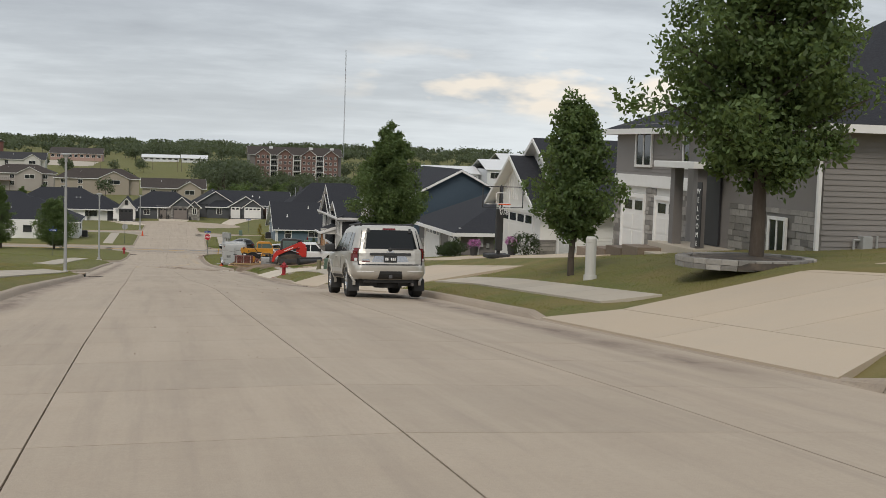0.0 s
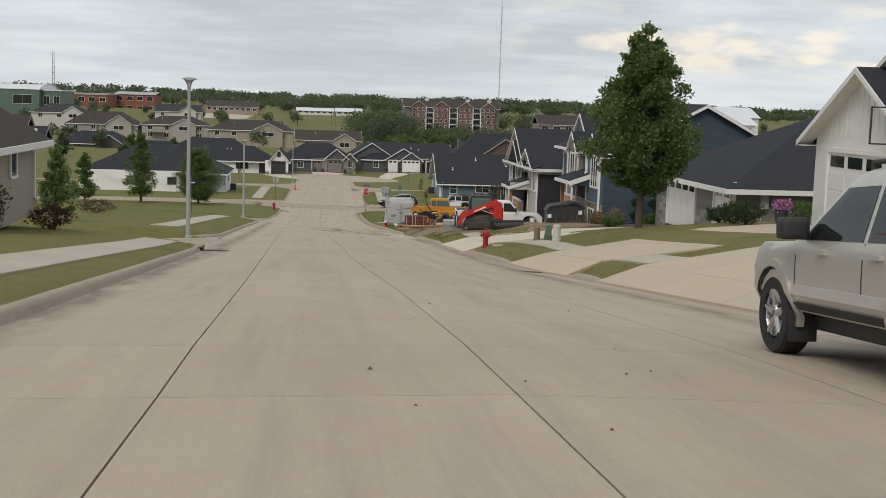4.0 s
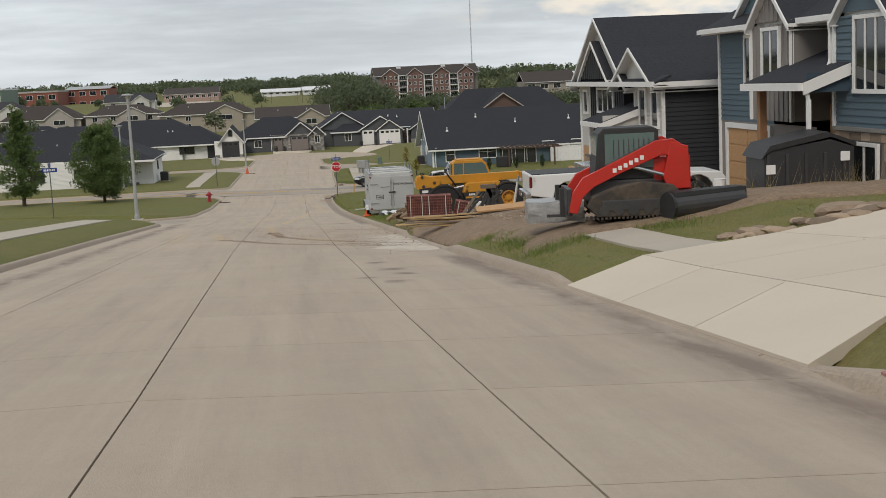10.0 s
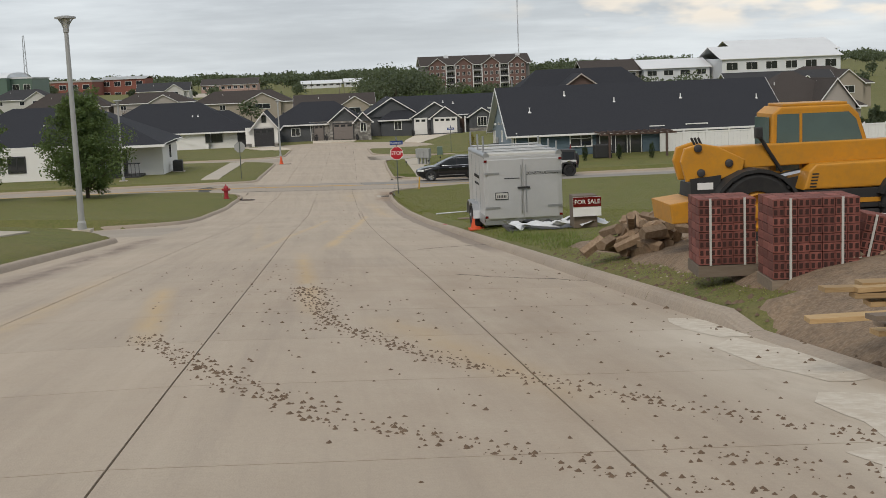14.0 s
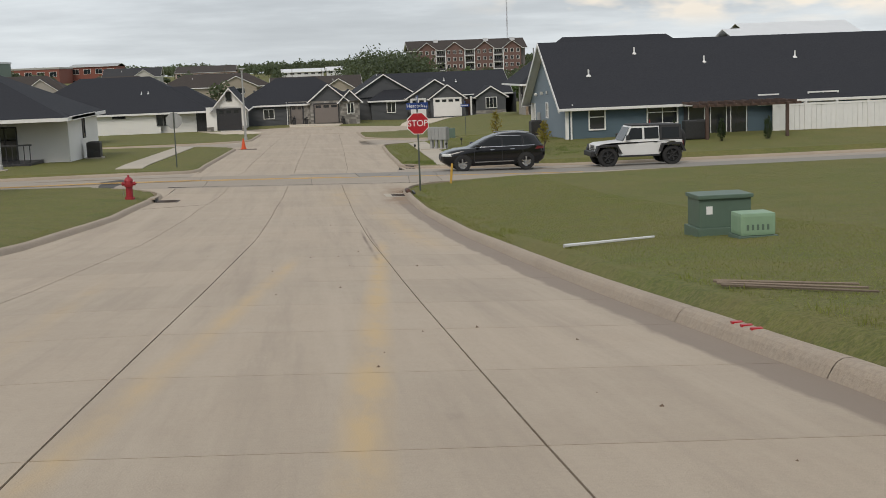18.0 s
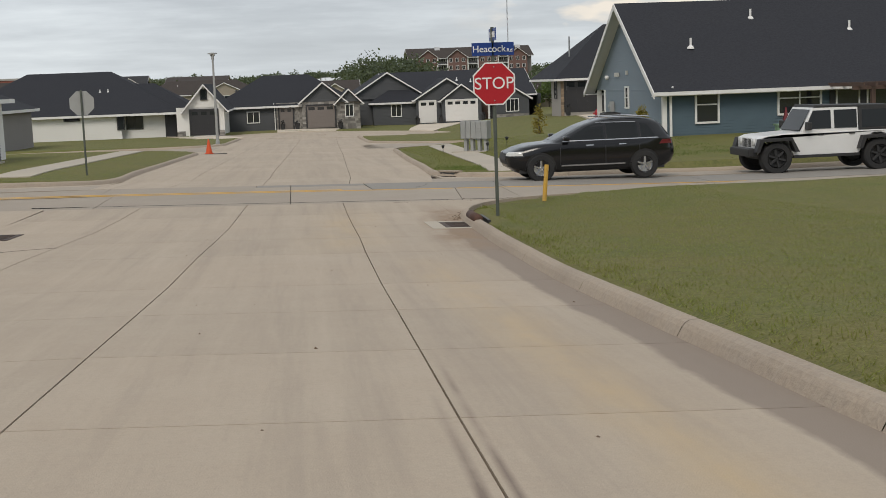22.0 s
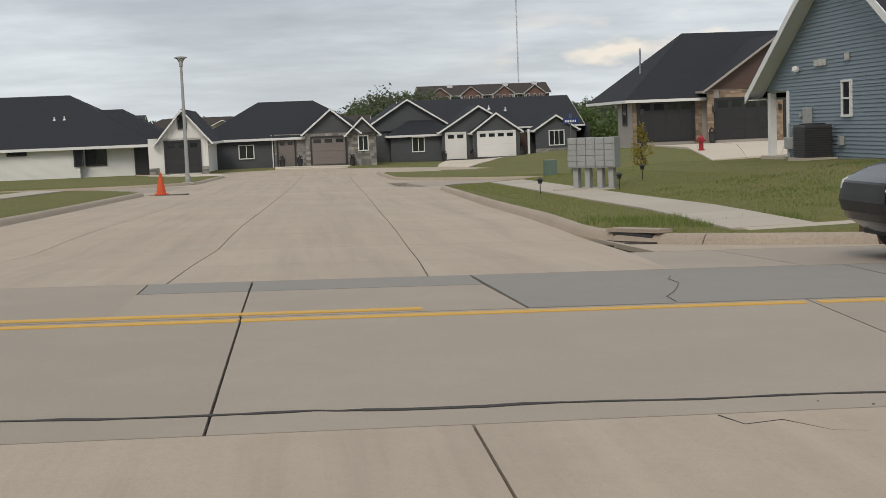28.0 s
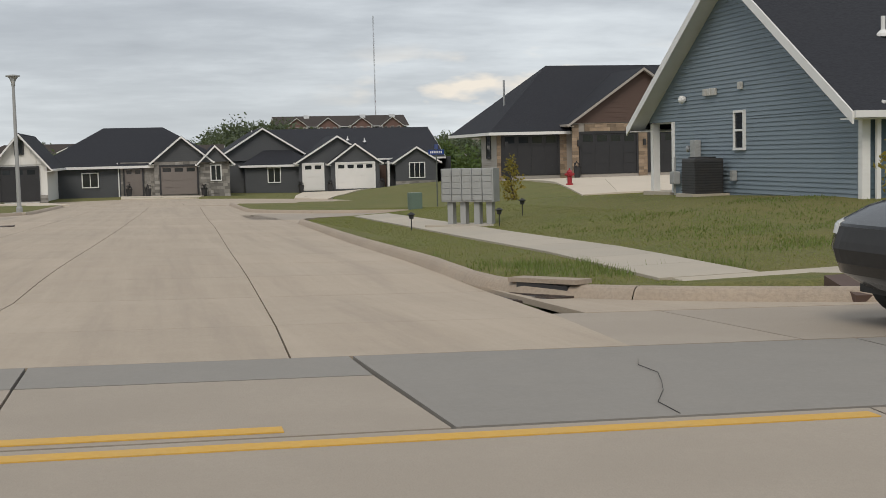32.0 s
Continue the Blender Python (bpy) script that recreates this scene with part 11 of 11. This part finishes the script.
long_building("storage_building", "tan building with a brown gable roof", 75.3, 91, 430, -9.6, -6.2, S_TAN, ROOF_BR, 14, 4, 1, top=3.0)
long_building("white_barn", "white metal barn with open bays", 112, 146, 420, -9.2, -4.2, WHITEMETAL, WHITEMETAL, 22, 6, 1, top=3.4)
long_building("white_barn", "white metal barn with open bays", 92, 111, 428, -9.4, -6.0, WHITEMETAL, WHITEMETAL, 16, 4, 1, top=2.4)
long_building("white_barn", "white metal barn with open bays", 128, 160, 455, -9.0, -2.0, WHITEMETAL, WHITEMETAL, 22, 6, 1, top=3.4)


def apartments():
    x0, x1, y, z0, z1 = 37.4, 76.0, 525.0, -11.4, -2.1
    h = thing("apartment_building", (58, y, z0), "four-storey brick and grey apartment block with white-trimmed gables", "apartment building")
    shell(h, x0, x1, y, y + 16, z0 - 2, z1, S_DKGREY)
    gable_roof(h, x0, x1, y, y + 16, z1, z1 + 3.1, "x", 0.7, ROOF_BR)
    storey = (z1 - z0) / 4
    for c in (42.9, 52.1, 62.1, 71.3):
        a, b = c - 3.1, c + 3.1
        shell(h, a, b, y - 1.6, y, z0 - 2, z1, FLATBRICK)
        plain("s", y - 1.62, a, b, z1 - 0.05, z1, h, FLATBRICK, peak=(c, z1 + 2.1))
        gable_roof(h, a, b, y - 1.6, y + 10, z1, z1 + 2.3, "y", 0.6, ROOF_BR)
        for f in range(4):
            for u in (-2.0, 0.0, 2.0):
                window("s", y - 1.66, c + u - 0.45, c + u + 0.45, z0 + storey * f + 0.7, z0 + storey * f + 1.8, h, cols=2, trim=0.08)
    for c in (47.5, 57.1, 66.7):
        for f in range(4):
            zf = z0 + storey * f
            window("s", y - 0.06, c - 1.1, c + 1.1, zf + 0.3, zf + 1.85, h, cols=3, trim=0.08)
            if f:
                d = part("balcony", box(c - 1.6, c + 1.6, y - 1.6, y, zf - 0.1, zf + 0.1), TRIM, h)
                part("railing", box(c - 1.6, c + 1.6, y - 1.62, y - 1.54, zf + 0.25, zf + 0.9), GREYSTEEL, d)
        for u in (-1.6, 1.6):
            part("balcony_post", box(c + u - 0.16, c + u + 0.16, y - 1.66, y - 1.34, z0 - 1, z1), TRIM, h)
    for u in (46, 63, 72):
        part("roof_box", box(u, u + 1.6, y + 6, y + 7.4, z1 + 1.8, z1 + 3.3), WHITEMETAL, h)


apartments()
m = thing("radio_mast", (133, 900, gz(133, 900)), "very tall thin lattice radio mast", "mast")
bm = bmesh.new()
for dx, dy in ((0, 0.35), (0.3, -0.2), (-0.3, -0.2)):
    tube((133 + dx, 900 + dy, gz(133, 900) - 0.5), (133 + dx, 900 + dy, 72), 0.07, n=5, bm=bm)
part("lattice", bm, METAL, m)
for k in range(25):
    z = gz(133, 900) + 3.1 * k
    part("brace", tube((132.7, 899.8, z), (133.3, 899.8, z + 3.0), 0.05, n=4), REDLENS if (k // 6) % 2 else METAL, m)
m = thing("water_tower", (5.5, 1180, gz(5.5, 1180)), "small pale dome on the skyline", "tower")
part("dome", lathe([(2.2, 0), (2.6, 3), (2.4, 5), (1.4, 6.6), (0.3, 7.2)], (5.5, 1180, gz(5.5, 1180) - 0.3), 16), WHITEMETAL, m, smooth_shade=True)
m = thing("lattice_tower", (-109, 610, gz(-109, 610)), "lattice floodlight tower behind the school", "tower")
for dx, dy in ((-0.7, -0.7), (0.7, -0.7), (0.7, 0.7), (-0.7, 0.7)):
    part("leg", tube((-118 + dx, 610 + dy, gz(-109, 610) - 0.5), (-118 + dx * 0.4, 610 + dy * 0.4, 17), 0.1, n=4), METAL, m)
for k in range(9):
    z = gz(-109, 610) + 2.6 * k
    part("brace", tube((-118.6, 609.4, z), (-117.4, 609.4, z + 2.4), 0.06, n=4), METAL, m)
for k, (x, y) in enumerate(((-2, 600), (9, 585), (11, 590), (-30, 640), (-24, 560))):
    p = thing("field_pole", (x, y, gz(x, y)), "thin wooden pole in the field", "pole", "field poles")
    part("pole", tube((x, y, gz(x, y) - 0.2), (x, y, gz(x, y) + 5.5), 0.13, 0.1, 6), OLDWOOD, p)
lot = ground_patch("parking_lot", "pale concrete car park before the shops", -60, -30, 610, 690, WALK, 0.1, 5.0, 0.0, 2.0, 4, "car park")
crop = ground_patch("field", "yellow-green mown field behind the houses", -30, 40, 480, 640, GRASS, 0.15, 8.0, 0.0, 4.0, 9, "field")


# ---- woods and garden trees ----
def woods(name, label, spots, n, size, mat, seed):
    """Many crowns as leaf clusters, with trunks below, joined."""
    rng = np.random.RandomState(seed)
    x, y, z = spots[0][:3]
    c = thing(name, (x, y, z), label, "woods")
    c["kind"] = "stuff"
    pts = []
    bm = bmesh.new()
    for x, y, z, h, w in spots:
        for k in range(7):
            d = rng.normal(size=3)
            d /= np.linalg.norm(d)
            ctr = np.array((x, y, z + h * 0.58)) + d * np.array((w * 0.28, w * 0.28, h * 0.22))
            q = rng.normal(size=(n // 7, 3))
            q /= np.linalg.norm(q, axis=1)[:, None]
            pts.append(ctr + q * (rng.rand(n // 7) ** 0.4)[:, None] * np.array((w * 0.27, w * 0.27, h * 0.24)))
        tube((x, y, z - 0.5), (x, y, z + h * 0.6), h * 0.02, h * 0.01, 5, bm, caps=False)
    ob = part("trunks", bm, BARK, c)
    ob["kind"] = "stuff"
    ob = leaf_mesh("crowns", c, np.concatenate(pts), size, mat, rng)
    ob["kind"] = "stuff"
    return c


def spread(n, x0, x1, y0, y1, h0, h1, seed, keep=None, wide=1.0):
    rng = random.Random(seed)
    out = []
    while len(out) < n:
        x, y = rng.uniform(x0, x1), rng.uniform(y0, y1)
        if keep is None or keep(x, y):
            h = rng.uniform(h0, h1)
            out.append((x, y, gz(x, y) - 0.3, h, h * wide * rng.uniform(0.75, 1.25)))
    return out


# distant crowns wear the leaf colour with haze painted in
woods("far_woods", "dark wooded skyline beyond the town", spread(520, -700, 700, 880, 1300, 6.5, 10.5, 1, wide=1.9), 210, 0.95, LEAF_HAZE, 31)
woods("far_woods", "dark wooded skyline beyond the town", spread(420, -1100, 1100, 1400, 2300, 11, 17, 2, wide=2.2), 140, 1.7, LEAF_HAZE, 32)
woods("slope_woods", "thick green wood on the slope before the apartments", spread(46, 15, 33, 400, 500, 9, 14.5, 3) + spread(60, 33, 92, 420, 505, 4.6, 7.2, 4, wide=1.5) + spread(26, 84, 135, 520, 600, 6, 10, 14, wide=1.3), 420, 0.38, LEAF_HAZE, 33)
woods("slope_woods", "rounded green trees below the apartments", spread(30, 18, 60, 350, 450, 4, 7, 5), 600, 0.36, LEAF, 34)
woods("town_trees", "green trees between the houses of the town", spread(70, -170, -5, 345, 640, 3.5, 7, 6, lambda x, y: not (-80 < x < -3 and 395 < y < 445)), 320, 0.4, LEAF_HAZE, 35)
woods("town_trees", "green trees between the houses of the town", spread(60, 55, 220, 330, 640, 4, 8, 7, lambda x, y: y > 445 or not 70 < x < 165), 320, 0.42, LEAF_HAZE, 36)
woods("town_trees", "dense dark green trees before the white sheds", spread(40, 54, 112, 395, 432, 5.5, 9.5, 21, wide=1.2), 420, 0.4, LEAF_HAZE, 41)
woods("field_trees", "row of dark trees along the field", spread(40, -60, 60, 780, 860, 7, 10, 8), 200, 0.7, LEAF_HAZE, 37)
for k, (x, y, h, w) in enumerate(((-21, 262, 3.6, 3.0), (-31, 300, 4.4, 3.8), (-27.5, 318, 4.6, 4.4), (12.5, 300, 4.5, 4.0), (15.5, 318, 5.0, 5.0), (-44, 326, 4.2, 3.6), (-55, 300, 5.0, 4.0), (-63, 262, 6.0, 4.4), (23, 318, 6.0, 6.5), (30, 330, 6.5, 7.0), (36, 345, 6.5, 7.5), (46, 250, 4.4, 3.2), (57, 205, 3.2, 3.4), (-36, 262, 4.2, 4.6))):
    tree(x, y, h, w, 0.12, 2600, 0.22, "green garden tree between far houses", 200 + k, LEAF if k % 2 else LEAF_HAZE, group="garden trees")


# ---- lawn blades, weeds, clods ----
GX, GY = np.arange(-26, 40.01, 0.5), np.arange(8, 236.01, 0.5)
GZ = np.array([[gz(float(x), float(y)) for x in GX] for y in GY])


def ground_many(x, y):
    i, j = np.clip((x - GX[0]) / 0.5, 0, len(GX) - 1.001), np.clip((y - GY[0]) / 0.5, 0, len(GY) - 1.001)
    a, b = i.astype(int), j.astype(int)
    u, v = i - a, j - b
    return (GZ[b, a] * (1 - u) + GZ[b, a + 1] * u) * (1 - v) + (GZ[b + 1, a] * (1 - u) + GZ[b + 1, a + 1] * u) * v


def open_ground(x, y, clear=0.3):
    """True where neither paving, street nor the dirt lot covers the lawn."""
    ok = np.ones(len(x), bool)
    c0 = np.interp(y, CY, CX)
    wide = np.where(x > c0, np.interp(y, RY, RW), np.interp(y, LY, LW))
    ok &= np.abs(x - c0) > wide + clear
    for y0, y1, side in ((160.9, 169.0, 0), (62.6, 71.0, -1), (121.6, 130.0, -1), (202.5, 211.1, 0)):
        ok &= ~((y > y0 - clear) & (y < y1 + clear) & ((side == 0) | (x < 0)))
    for cxx, cyy, r, sx, up in ((c0, 160.9, 4.5, 1, -1), (c0, 169.0, 4.5, 1, 1), (c0, 160.9, 4.5, -1, -1), (c0, 169.0, 4.5, -1, 1), (c0, 202.5, 5, 1, -1), (c0, 202.5, 5, -1, -1), (c0, 62.6, 5, -1, -1), (c0, 71, 5, -1, 1), (c0, 121.6, 5, -1, -1), (c0, 130, 5, -1, 1)):
        a, b = r - (sx * (x - cxx) - wide), r - up * (y - cyy)
        ok &= ~((a > 0) & (b > 0) & (a < r + 1) & (b < r + 1) & (np.hypot(a, b) > r - clear))
    ok &= ~((x > 4.9) & (x < 13) & (y > 83.6) & (y < 104))
    ok &= ~((x > 3.9) & (x < 6) & (y > 82.8) & (y < 93.6))
    for cell in PAVED:
        p = np.array(cell)
        if p[:, 0].max() < -26 or p[:, 0].min() > 40:
            continue
        box_in = (x > p[:, 0].min()) & (x < p[:, 0].max()) & (y > p[:, 1].min()) & (y < p[:, 1].max()) & ok
        if not box_in.any():
            continue
        k = np.nonzero(box_in)[0]
        s = []
        for q, r in zip(p, np.roll(p, -1, 0)):
            s.append((r[0] - q[0]) * (y[k] - q[1]) - (r[1] - q[1]) * (x[k] - q[0]))
        s = np.array(s)
        ok[k[(s > 0).all(0) | (s < 0).all(0)]] = False
    return ok


def blades(name, label, x, y, h, wide, mat, seed, lean=0.5):
    rng = np.random.RandomState(seed)
    n = len(x)
    z = ground_many(x, y)
    a = rng.rand(n) * 2 * np.pi
    hh = h * (0.5 + rng.rand(n))
    t = rng.normal(size=(n, 2)) * lean * hh[:, None]
    v = np.empty((n, 3, 3))
    v[:, 0] = np.stack([x - np.cos(a) * wide, y - np.sin(a) * wide, z - 0.01], 1)
    v[:, 1] = np.stack([x + np.cos(a) * wide, y + np.sin(a) * wide, z - 0.01], 1)
    v[:, 2] = np.stack([x + t[:, 0], y + t[:, 1], z + hh], 1)
    me = bpy.data.meshes.new(name)
    me.vertices.add(3 * n)
    me.vertices.foreach_set("co", v.ravel())
    me.loops.add(3 * n)
    me.loops.foreach_set("vertex_index", np.arange(3 * n))
    me.polygons.add(n)
    me.polygons.foreach_set("loop_start", np.arange(n) * 3)
    me.polygons.foreach_set("loop_total", np.full(n, 3))
    me.update()
    me.materials.append(mat)
    return tagged(new(name, me), label, "grass", kind="stuff")


BLADE = leaf_material("grass_blades", (0.150, 0.186, 0.044), (0.215, 0.215, 0.066), (0.110, 0.155, 0.034))
dry_out(BLADE, (0.24, 0.185, 0.08), 0.7)
WEED = leaf_material("weed_blades", (0.115, 0.165, 0.045), (0.18, 0.20, 0.07), (0.075, 0.125, 0.03))
STRAW = leaf_material("dry_stalks", (0.30, 0.24, 0.12), (0.40, 0.32, 0.17), (0.18, 0.14, 0.07))
rng = np.random.RandomState(77)
xs, ys = [], []
for x0, x1, y0, y1, per in ((4.4, 9, 20, 100, 170), (9, 14, 20, 100, 70), (4.4, 10, 100, 160, 230), (10, 24, 100, 161, 60), (5.0, 12, 171, 203, 200), (12, 30, 171, 203, 45), (-11, -4.4, 26, 60, 110), (-20, -4.4, 70, 123, 40), (-20, -4.4, 129, 162, 50), (-20, -4.4, 171, 203, 40)):
    n = int((x1 - x0) * (y1 - y0) * per * 1.8)
    xs.append(x0 + (x1 - x0) * rng.rand(n))
    ys.append(y0 + (y1 - y0) * rng.rand(n))
xs, ys = np.concatenate(xs), np.concatenate(ys)
ok = open_ground(xs, ys)
blades("grass", "short green and straw-tinged lawn grass", xs[ok], ys[ok], 0.022, 0.006, BLADE, 5, 1.3)


def tufts(name, label, spots, per, h, mat, seed, wide=0.006):
    rng = np.random.RandomState(seed)
    x = np.concatenate([rng.normal(a, s, per) for a, b, s in spots])
    y = np.concatenate([rng.normal(b, s, per) for a, b, s in spots])
    k = open_ground(x, y, 0.12)
    return blades(name, label, x[k], y[k], h, wide, mat, seed, 0.35)


r = random.Random(3)
tufts("weeds", "ragged weeds along the kerb and lot", [(4.75 + r.random() * 0.5, 78.5 + 6 * r.random(), 0.16) for k in range(34)] + [(4.6 + r.random() * 0.8, 104 + 7 * r.random(), 0.2) for k in range(26)] + [(5.0 + 8 * r.random(), 82.9 + r.random(), 0.2) for k in range(30)] + [(12 + r.random(), 84 + 18 * r.random(), 0.2) for k in range(20)] + [(4.7 + 3 * r.random(), 76.6 + 1.2 * r.random(), 0.2) for k in range(30)], 70, 0.09, WEED, 6)
tufts("weeds", "green weeds along the kerb by the drain", [(5.0 + (y - 172) * 0 + r.random() * 0.9, y, 0.16) for y in [175 + 25 * r.random() for k in range(70)]] + [(5.6 + 3.2 * r.random(), 172.2 + 2.6 * r.random(), 0.2) for k in range(50)], 60, 0.08, WEED, 7)
tufts("weeds", "green weed clumps in the lawn of the slate house", [(9.6 + 7 * r.random(), 174 + 9 * r.random(), 0.25) for k in range(150)], 45, 0.045, WEED, 17, 0.012)
tufts("dry_weeds", "tall dry weed stalks on the building lot", [(9.4 + 3 * r.random(), 80.4 + r.random() * 1.2, 0.15) for k in range(9)] + [(6.5 + 5 * r.random(), 82 + 1.2 * r.random(), 0.2) for k in range(10)], 14, 0.5, STRAW, 8, 0.005)
tufts("weeds", "longer grass tufts along the lawn edge", [(4.72 + r.random() * 0.35, 112 + 46 * r.random(), 0.14) for k in range(80)], 40, 0.05, BLADE, 9)


def clods(name, label, lines, per, size, mat, seed, spread_=0.14):
    """Small lumps strewn along lines on the street."""
    rng = random.Random(seed)
    vs, fs = [], []
    for (x0, y0), (x1, y1) in lines:
        n = max(3, int(math.dist((x0, y0), (x1, y1)) * per))
        for k in range(n):
            t = (k + rng.random()) / n
            x, y = x0 + (x1 - x0) * t + rng.gauss(0, spread_), y0 + (y1 - y0) * t + rng.gauss(0, spread_)
            s = size * rng.uniform(0.35, 1.3)
            z = sz(x, y) if abs(x - cx(y)) < half(x - cx(y), y) or street_gap(x, y) < 0.02 else gz(x, y) + (0.18 if 5.6 < x < 12.6 and 78.6 < y < 103 else 0.0)
            b = len(vs)
            a = rng.uniform(0, 6.3)
            for i in range(5):
                q = s * rng.uniform(0.7, 1.2)
                vs.append((x + q * math.cos(a + i * 1.257), y + q * math.sin(a + i * 1.257), z - 0.004))
            vs.append((x + rng.uniform(-0.3, 0.3) * s, y, z + s * rng.uniform(0.35, 0.8)))
            fs += [(b + i, b + (i + 1) % 5, b + 5) for i in range(5)]
    ob = new(name, mesh_from(name, vs, fs, mat))
    return tagged(ob, label, "mud", kind="stuff")


GRAVEL_MIX = material("mixed_gravel", (0.33, 0.27, 0.21), 0.95, grain=((6, 0.6, (0.2, 0.15, 0.11)), (20, 0.5, (0.5, 0.45, 0.38))), object_space=False)
CLOD = material("dried_mud", (0.13, 0.088, 0.058), 0.95, grain=((8, 0.6, (0.19, 0.135, 0.09)),), bump=0.5, object_space=False)


def chain(p):
    return list(zip(p, p[1:]))


for off in (-0.1, 0.1):
    clods("mud_tracks", "dried mud clods dropped by tyres on the street", chain([(0.28 + off, 98.6), (0.34 + off, 97.4), (0.6, 94.0 + off), (1.41, 91.4 + off), (2.12, 90.0 + off), (3.27, 88.2 + off), (4.2, 87.2 + off)]) + chain([(-1.2, 93.8 + off), (-0.19, 90.9 + off), (0.6, 89.2 + off), (1.78, 87.8 + off), (3.4, 86.2 + off)]) + chain([(2.2, 88.3 + off), (2.9, 87.4 + off), (4.2, 86.4 + off)]), 30, 0.02, CLOD, 40 + int(off * 100), 0.09)
clods("mud_crumbs", "crumbs of mud and grit on the street", chain([(-1.5, 104), (1.5, 90), (3.5, 86)]) + chain([(3.6, 84), (3.4, 104)]), 14, 0.02, CLOD, 45, 0.9)
clods("grit", "small stones and grit on the street", chain([(0.5, 108), (1.5, 130), (2.5, 158)]) + chain([(-2, 8), (2, 60)]), 1.2, 0.02, CLOD, 46, 1.4)
clods("drain_debris", "leaves and soil washed against the kerb", chain([(4.3, 156.3), (4.6, 157.3), (4.85, 158.2), (5.5, 159.3)]), 190, 0.024, CLOD, 47, 0.1)
clods("drain_debris", "leaves and soil washed against the kerb", chain([(6.5, 161.0), (5.0, 160.9), (4.2, 160.9)]) + chain([(6, 161.2), (12, 161.3)]), 20, 0.02, CLOD, 48, 0.12)
clods("gravel_edge", "dirt and stones spilling over the kerb", chain([(4.6, 84), (4.5, 94), (4.7, 103)]), 30, 0.04, CLOD, 49, 0.25)
r = random.Random(14)
clods("dirt_lumps", "loose lumps of soil and gravel on the lot", [((4.9 + 0.25 * k + r.random(), 79.0 + 24 * r.random()), (5.4 + 0.25 * k + r.random(), 79.5 + 24 * r.random())) for k in range(28)], 22, 0.035, DIRT, 51, 0.35)
clods("gravel_lumps", "pale gravel strewn on the churned soil", [((4.9, 84 + k), (6.6 + r.random(), 84.5 + k)) for k in range(16)], 22, 0.03, GRAVEL_MIX, 52, 0.3)
spill = new("concrete_spill")
tagged(spill, "pale dried concrete spilled along the kerb", "concrete spill", kind="structure")
r = random.Random(8)
for x, y, w, d in ((3.75, 84.6, 0.5, 1.2), (3.8, 86.9, 0.45, 1.0), (3.7, 88.8, 0.5, 0.8), (3.2, 85.4, 0.6, 0.7), (3.85, 91.0, 0.4, 1.3), (3.3, 87.6, 0.4, 0.5), (3.9, 93.2, 0.3, 0.9)):
    pts = []
    for i in range(13):
        a = i / 13 * 6.283
        k = r.uniform(0.65, 1.15)
        pts.append((x + w * k * math.cos(a), y + d * k * math.sin(a)))
    slab(pts, GRAVEL, spill, "spill_patch", top=0.0022 + r.random() * 0.001, thick=0.0012)


def crack(pts, width=0.012):
    for (x0, y0), (x1, y1) in zip(pts, pts[1:]):
        d = Vector((y1 - y0, x0 - x1, 0)).normalized() * width / 2
        slab([(x0 - d.x, y0 - d.y), (x0 + d.x, y0 + d.y), (x1 + d.x, y1 + d.y), (x1 - d.x, y1 - d.y)], SEAL, CRACKS, "crack", top=0.005, thick=0.004)


CRACKS = new("street_cracks")
tagged(CRACKS, "thin dark cracks across the concrete slabs", "cracks", kind="structure")
r = random.Random(21)
for (x0, y0), (x1, y1), k in (((3.4, 160.75), (4.2, 160.3), 6), ((4.75, 165.95), (4.27, 164.3), 6), ((2.4, 108.0), (4.2, 110.2), 7), ((2.3, 26.0), (4.2, 27.4), 6), ((2.4, 100.6), (4.2, 98.9), 7), ((-4.2, 151.0), (-2.4, 152.6), 6)):
    pts = [(x0 + (x1 - x0) * i / k + r.gauss(0, 0.05), y0 + (y1 - y0) * i / k + r.gauss(0, 0.05)) for i in range(k + 1)]
    crack(pts, 0.003)
# red ramp pad at the crossing
paving("ramp_pad", "red-brown tactile ramp pad in the pavement", quad_cells((8.3, 169.3), (10.6, 169.3), (10.6, 169.88), (8.3, 169.88), 3, 1), S_BROWN, 0.05, category="ramp pad")

# driveways of the houses round the turning circle
paving("driveway_6", "pale concrete driveway before the black garage doors", quad_cells((20.5, 211.5), (25.5, 211.5), (38.6, 234.6), (24.6, 235.6), 3, 6), NEWCONC, 0.06)
paving("driveway_7", "pale concrete driveway of the white ranch house", quad_cells((-6.5, 231.5), (-2.9, 233.0), (-4.9, 243.4), (-9.9, 243.4), 2, 3), NEWCONC, 0.06)
paving("driveway_8", "pale concrete driveway of the stone-fronted house", quad_cells((-0.5, 250.5), (5.0, 251.3), (5.6, 256.0), (-0.6, 256.4), 2, 2), NEWCONC, 0.06)
paving("driveway_9", "pale concrete driveway of the charcoal house", quad_cells((11.5, 247.0), (13.4, 243.5), (20.9, 266.0), (14.4, 266.8), 2, 6), NEWCONC, 0.06)
bulb = new("turning_circle")
tagged(bulb, "round pale concrete turning circle", "road", kind="structure")
for k in range(16):
    a, b = radians(k * 22.5 + 0.1), radians((k + 1) * 22.5 - 0.1)
    slab([(3.5 + 0.5 * math.cos(a), 240 + 0.5 * math.sin(a)), (3.5 + 11.4 * math.cos(a), 240 + 11.4 * math.sin(a)), (3.5 + 11.4 * math.cos(b), 240 + 11.4 * math.sin(b)), (3.5 + 0.5 * math.cos(b), 240 + 0.5 * math.sin(b))], CONCRETE, bulb, top=0.012)
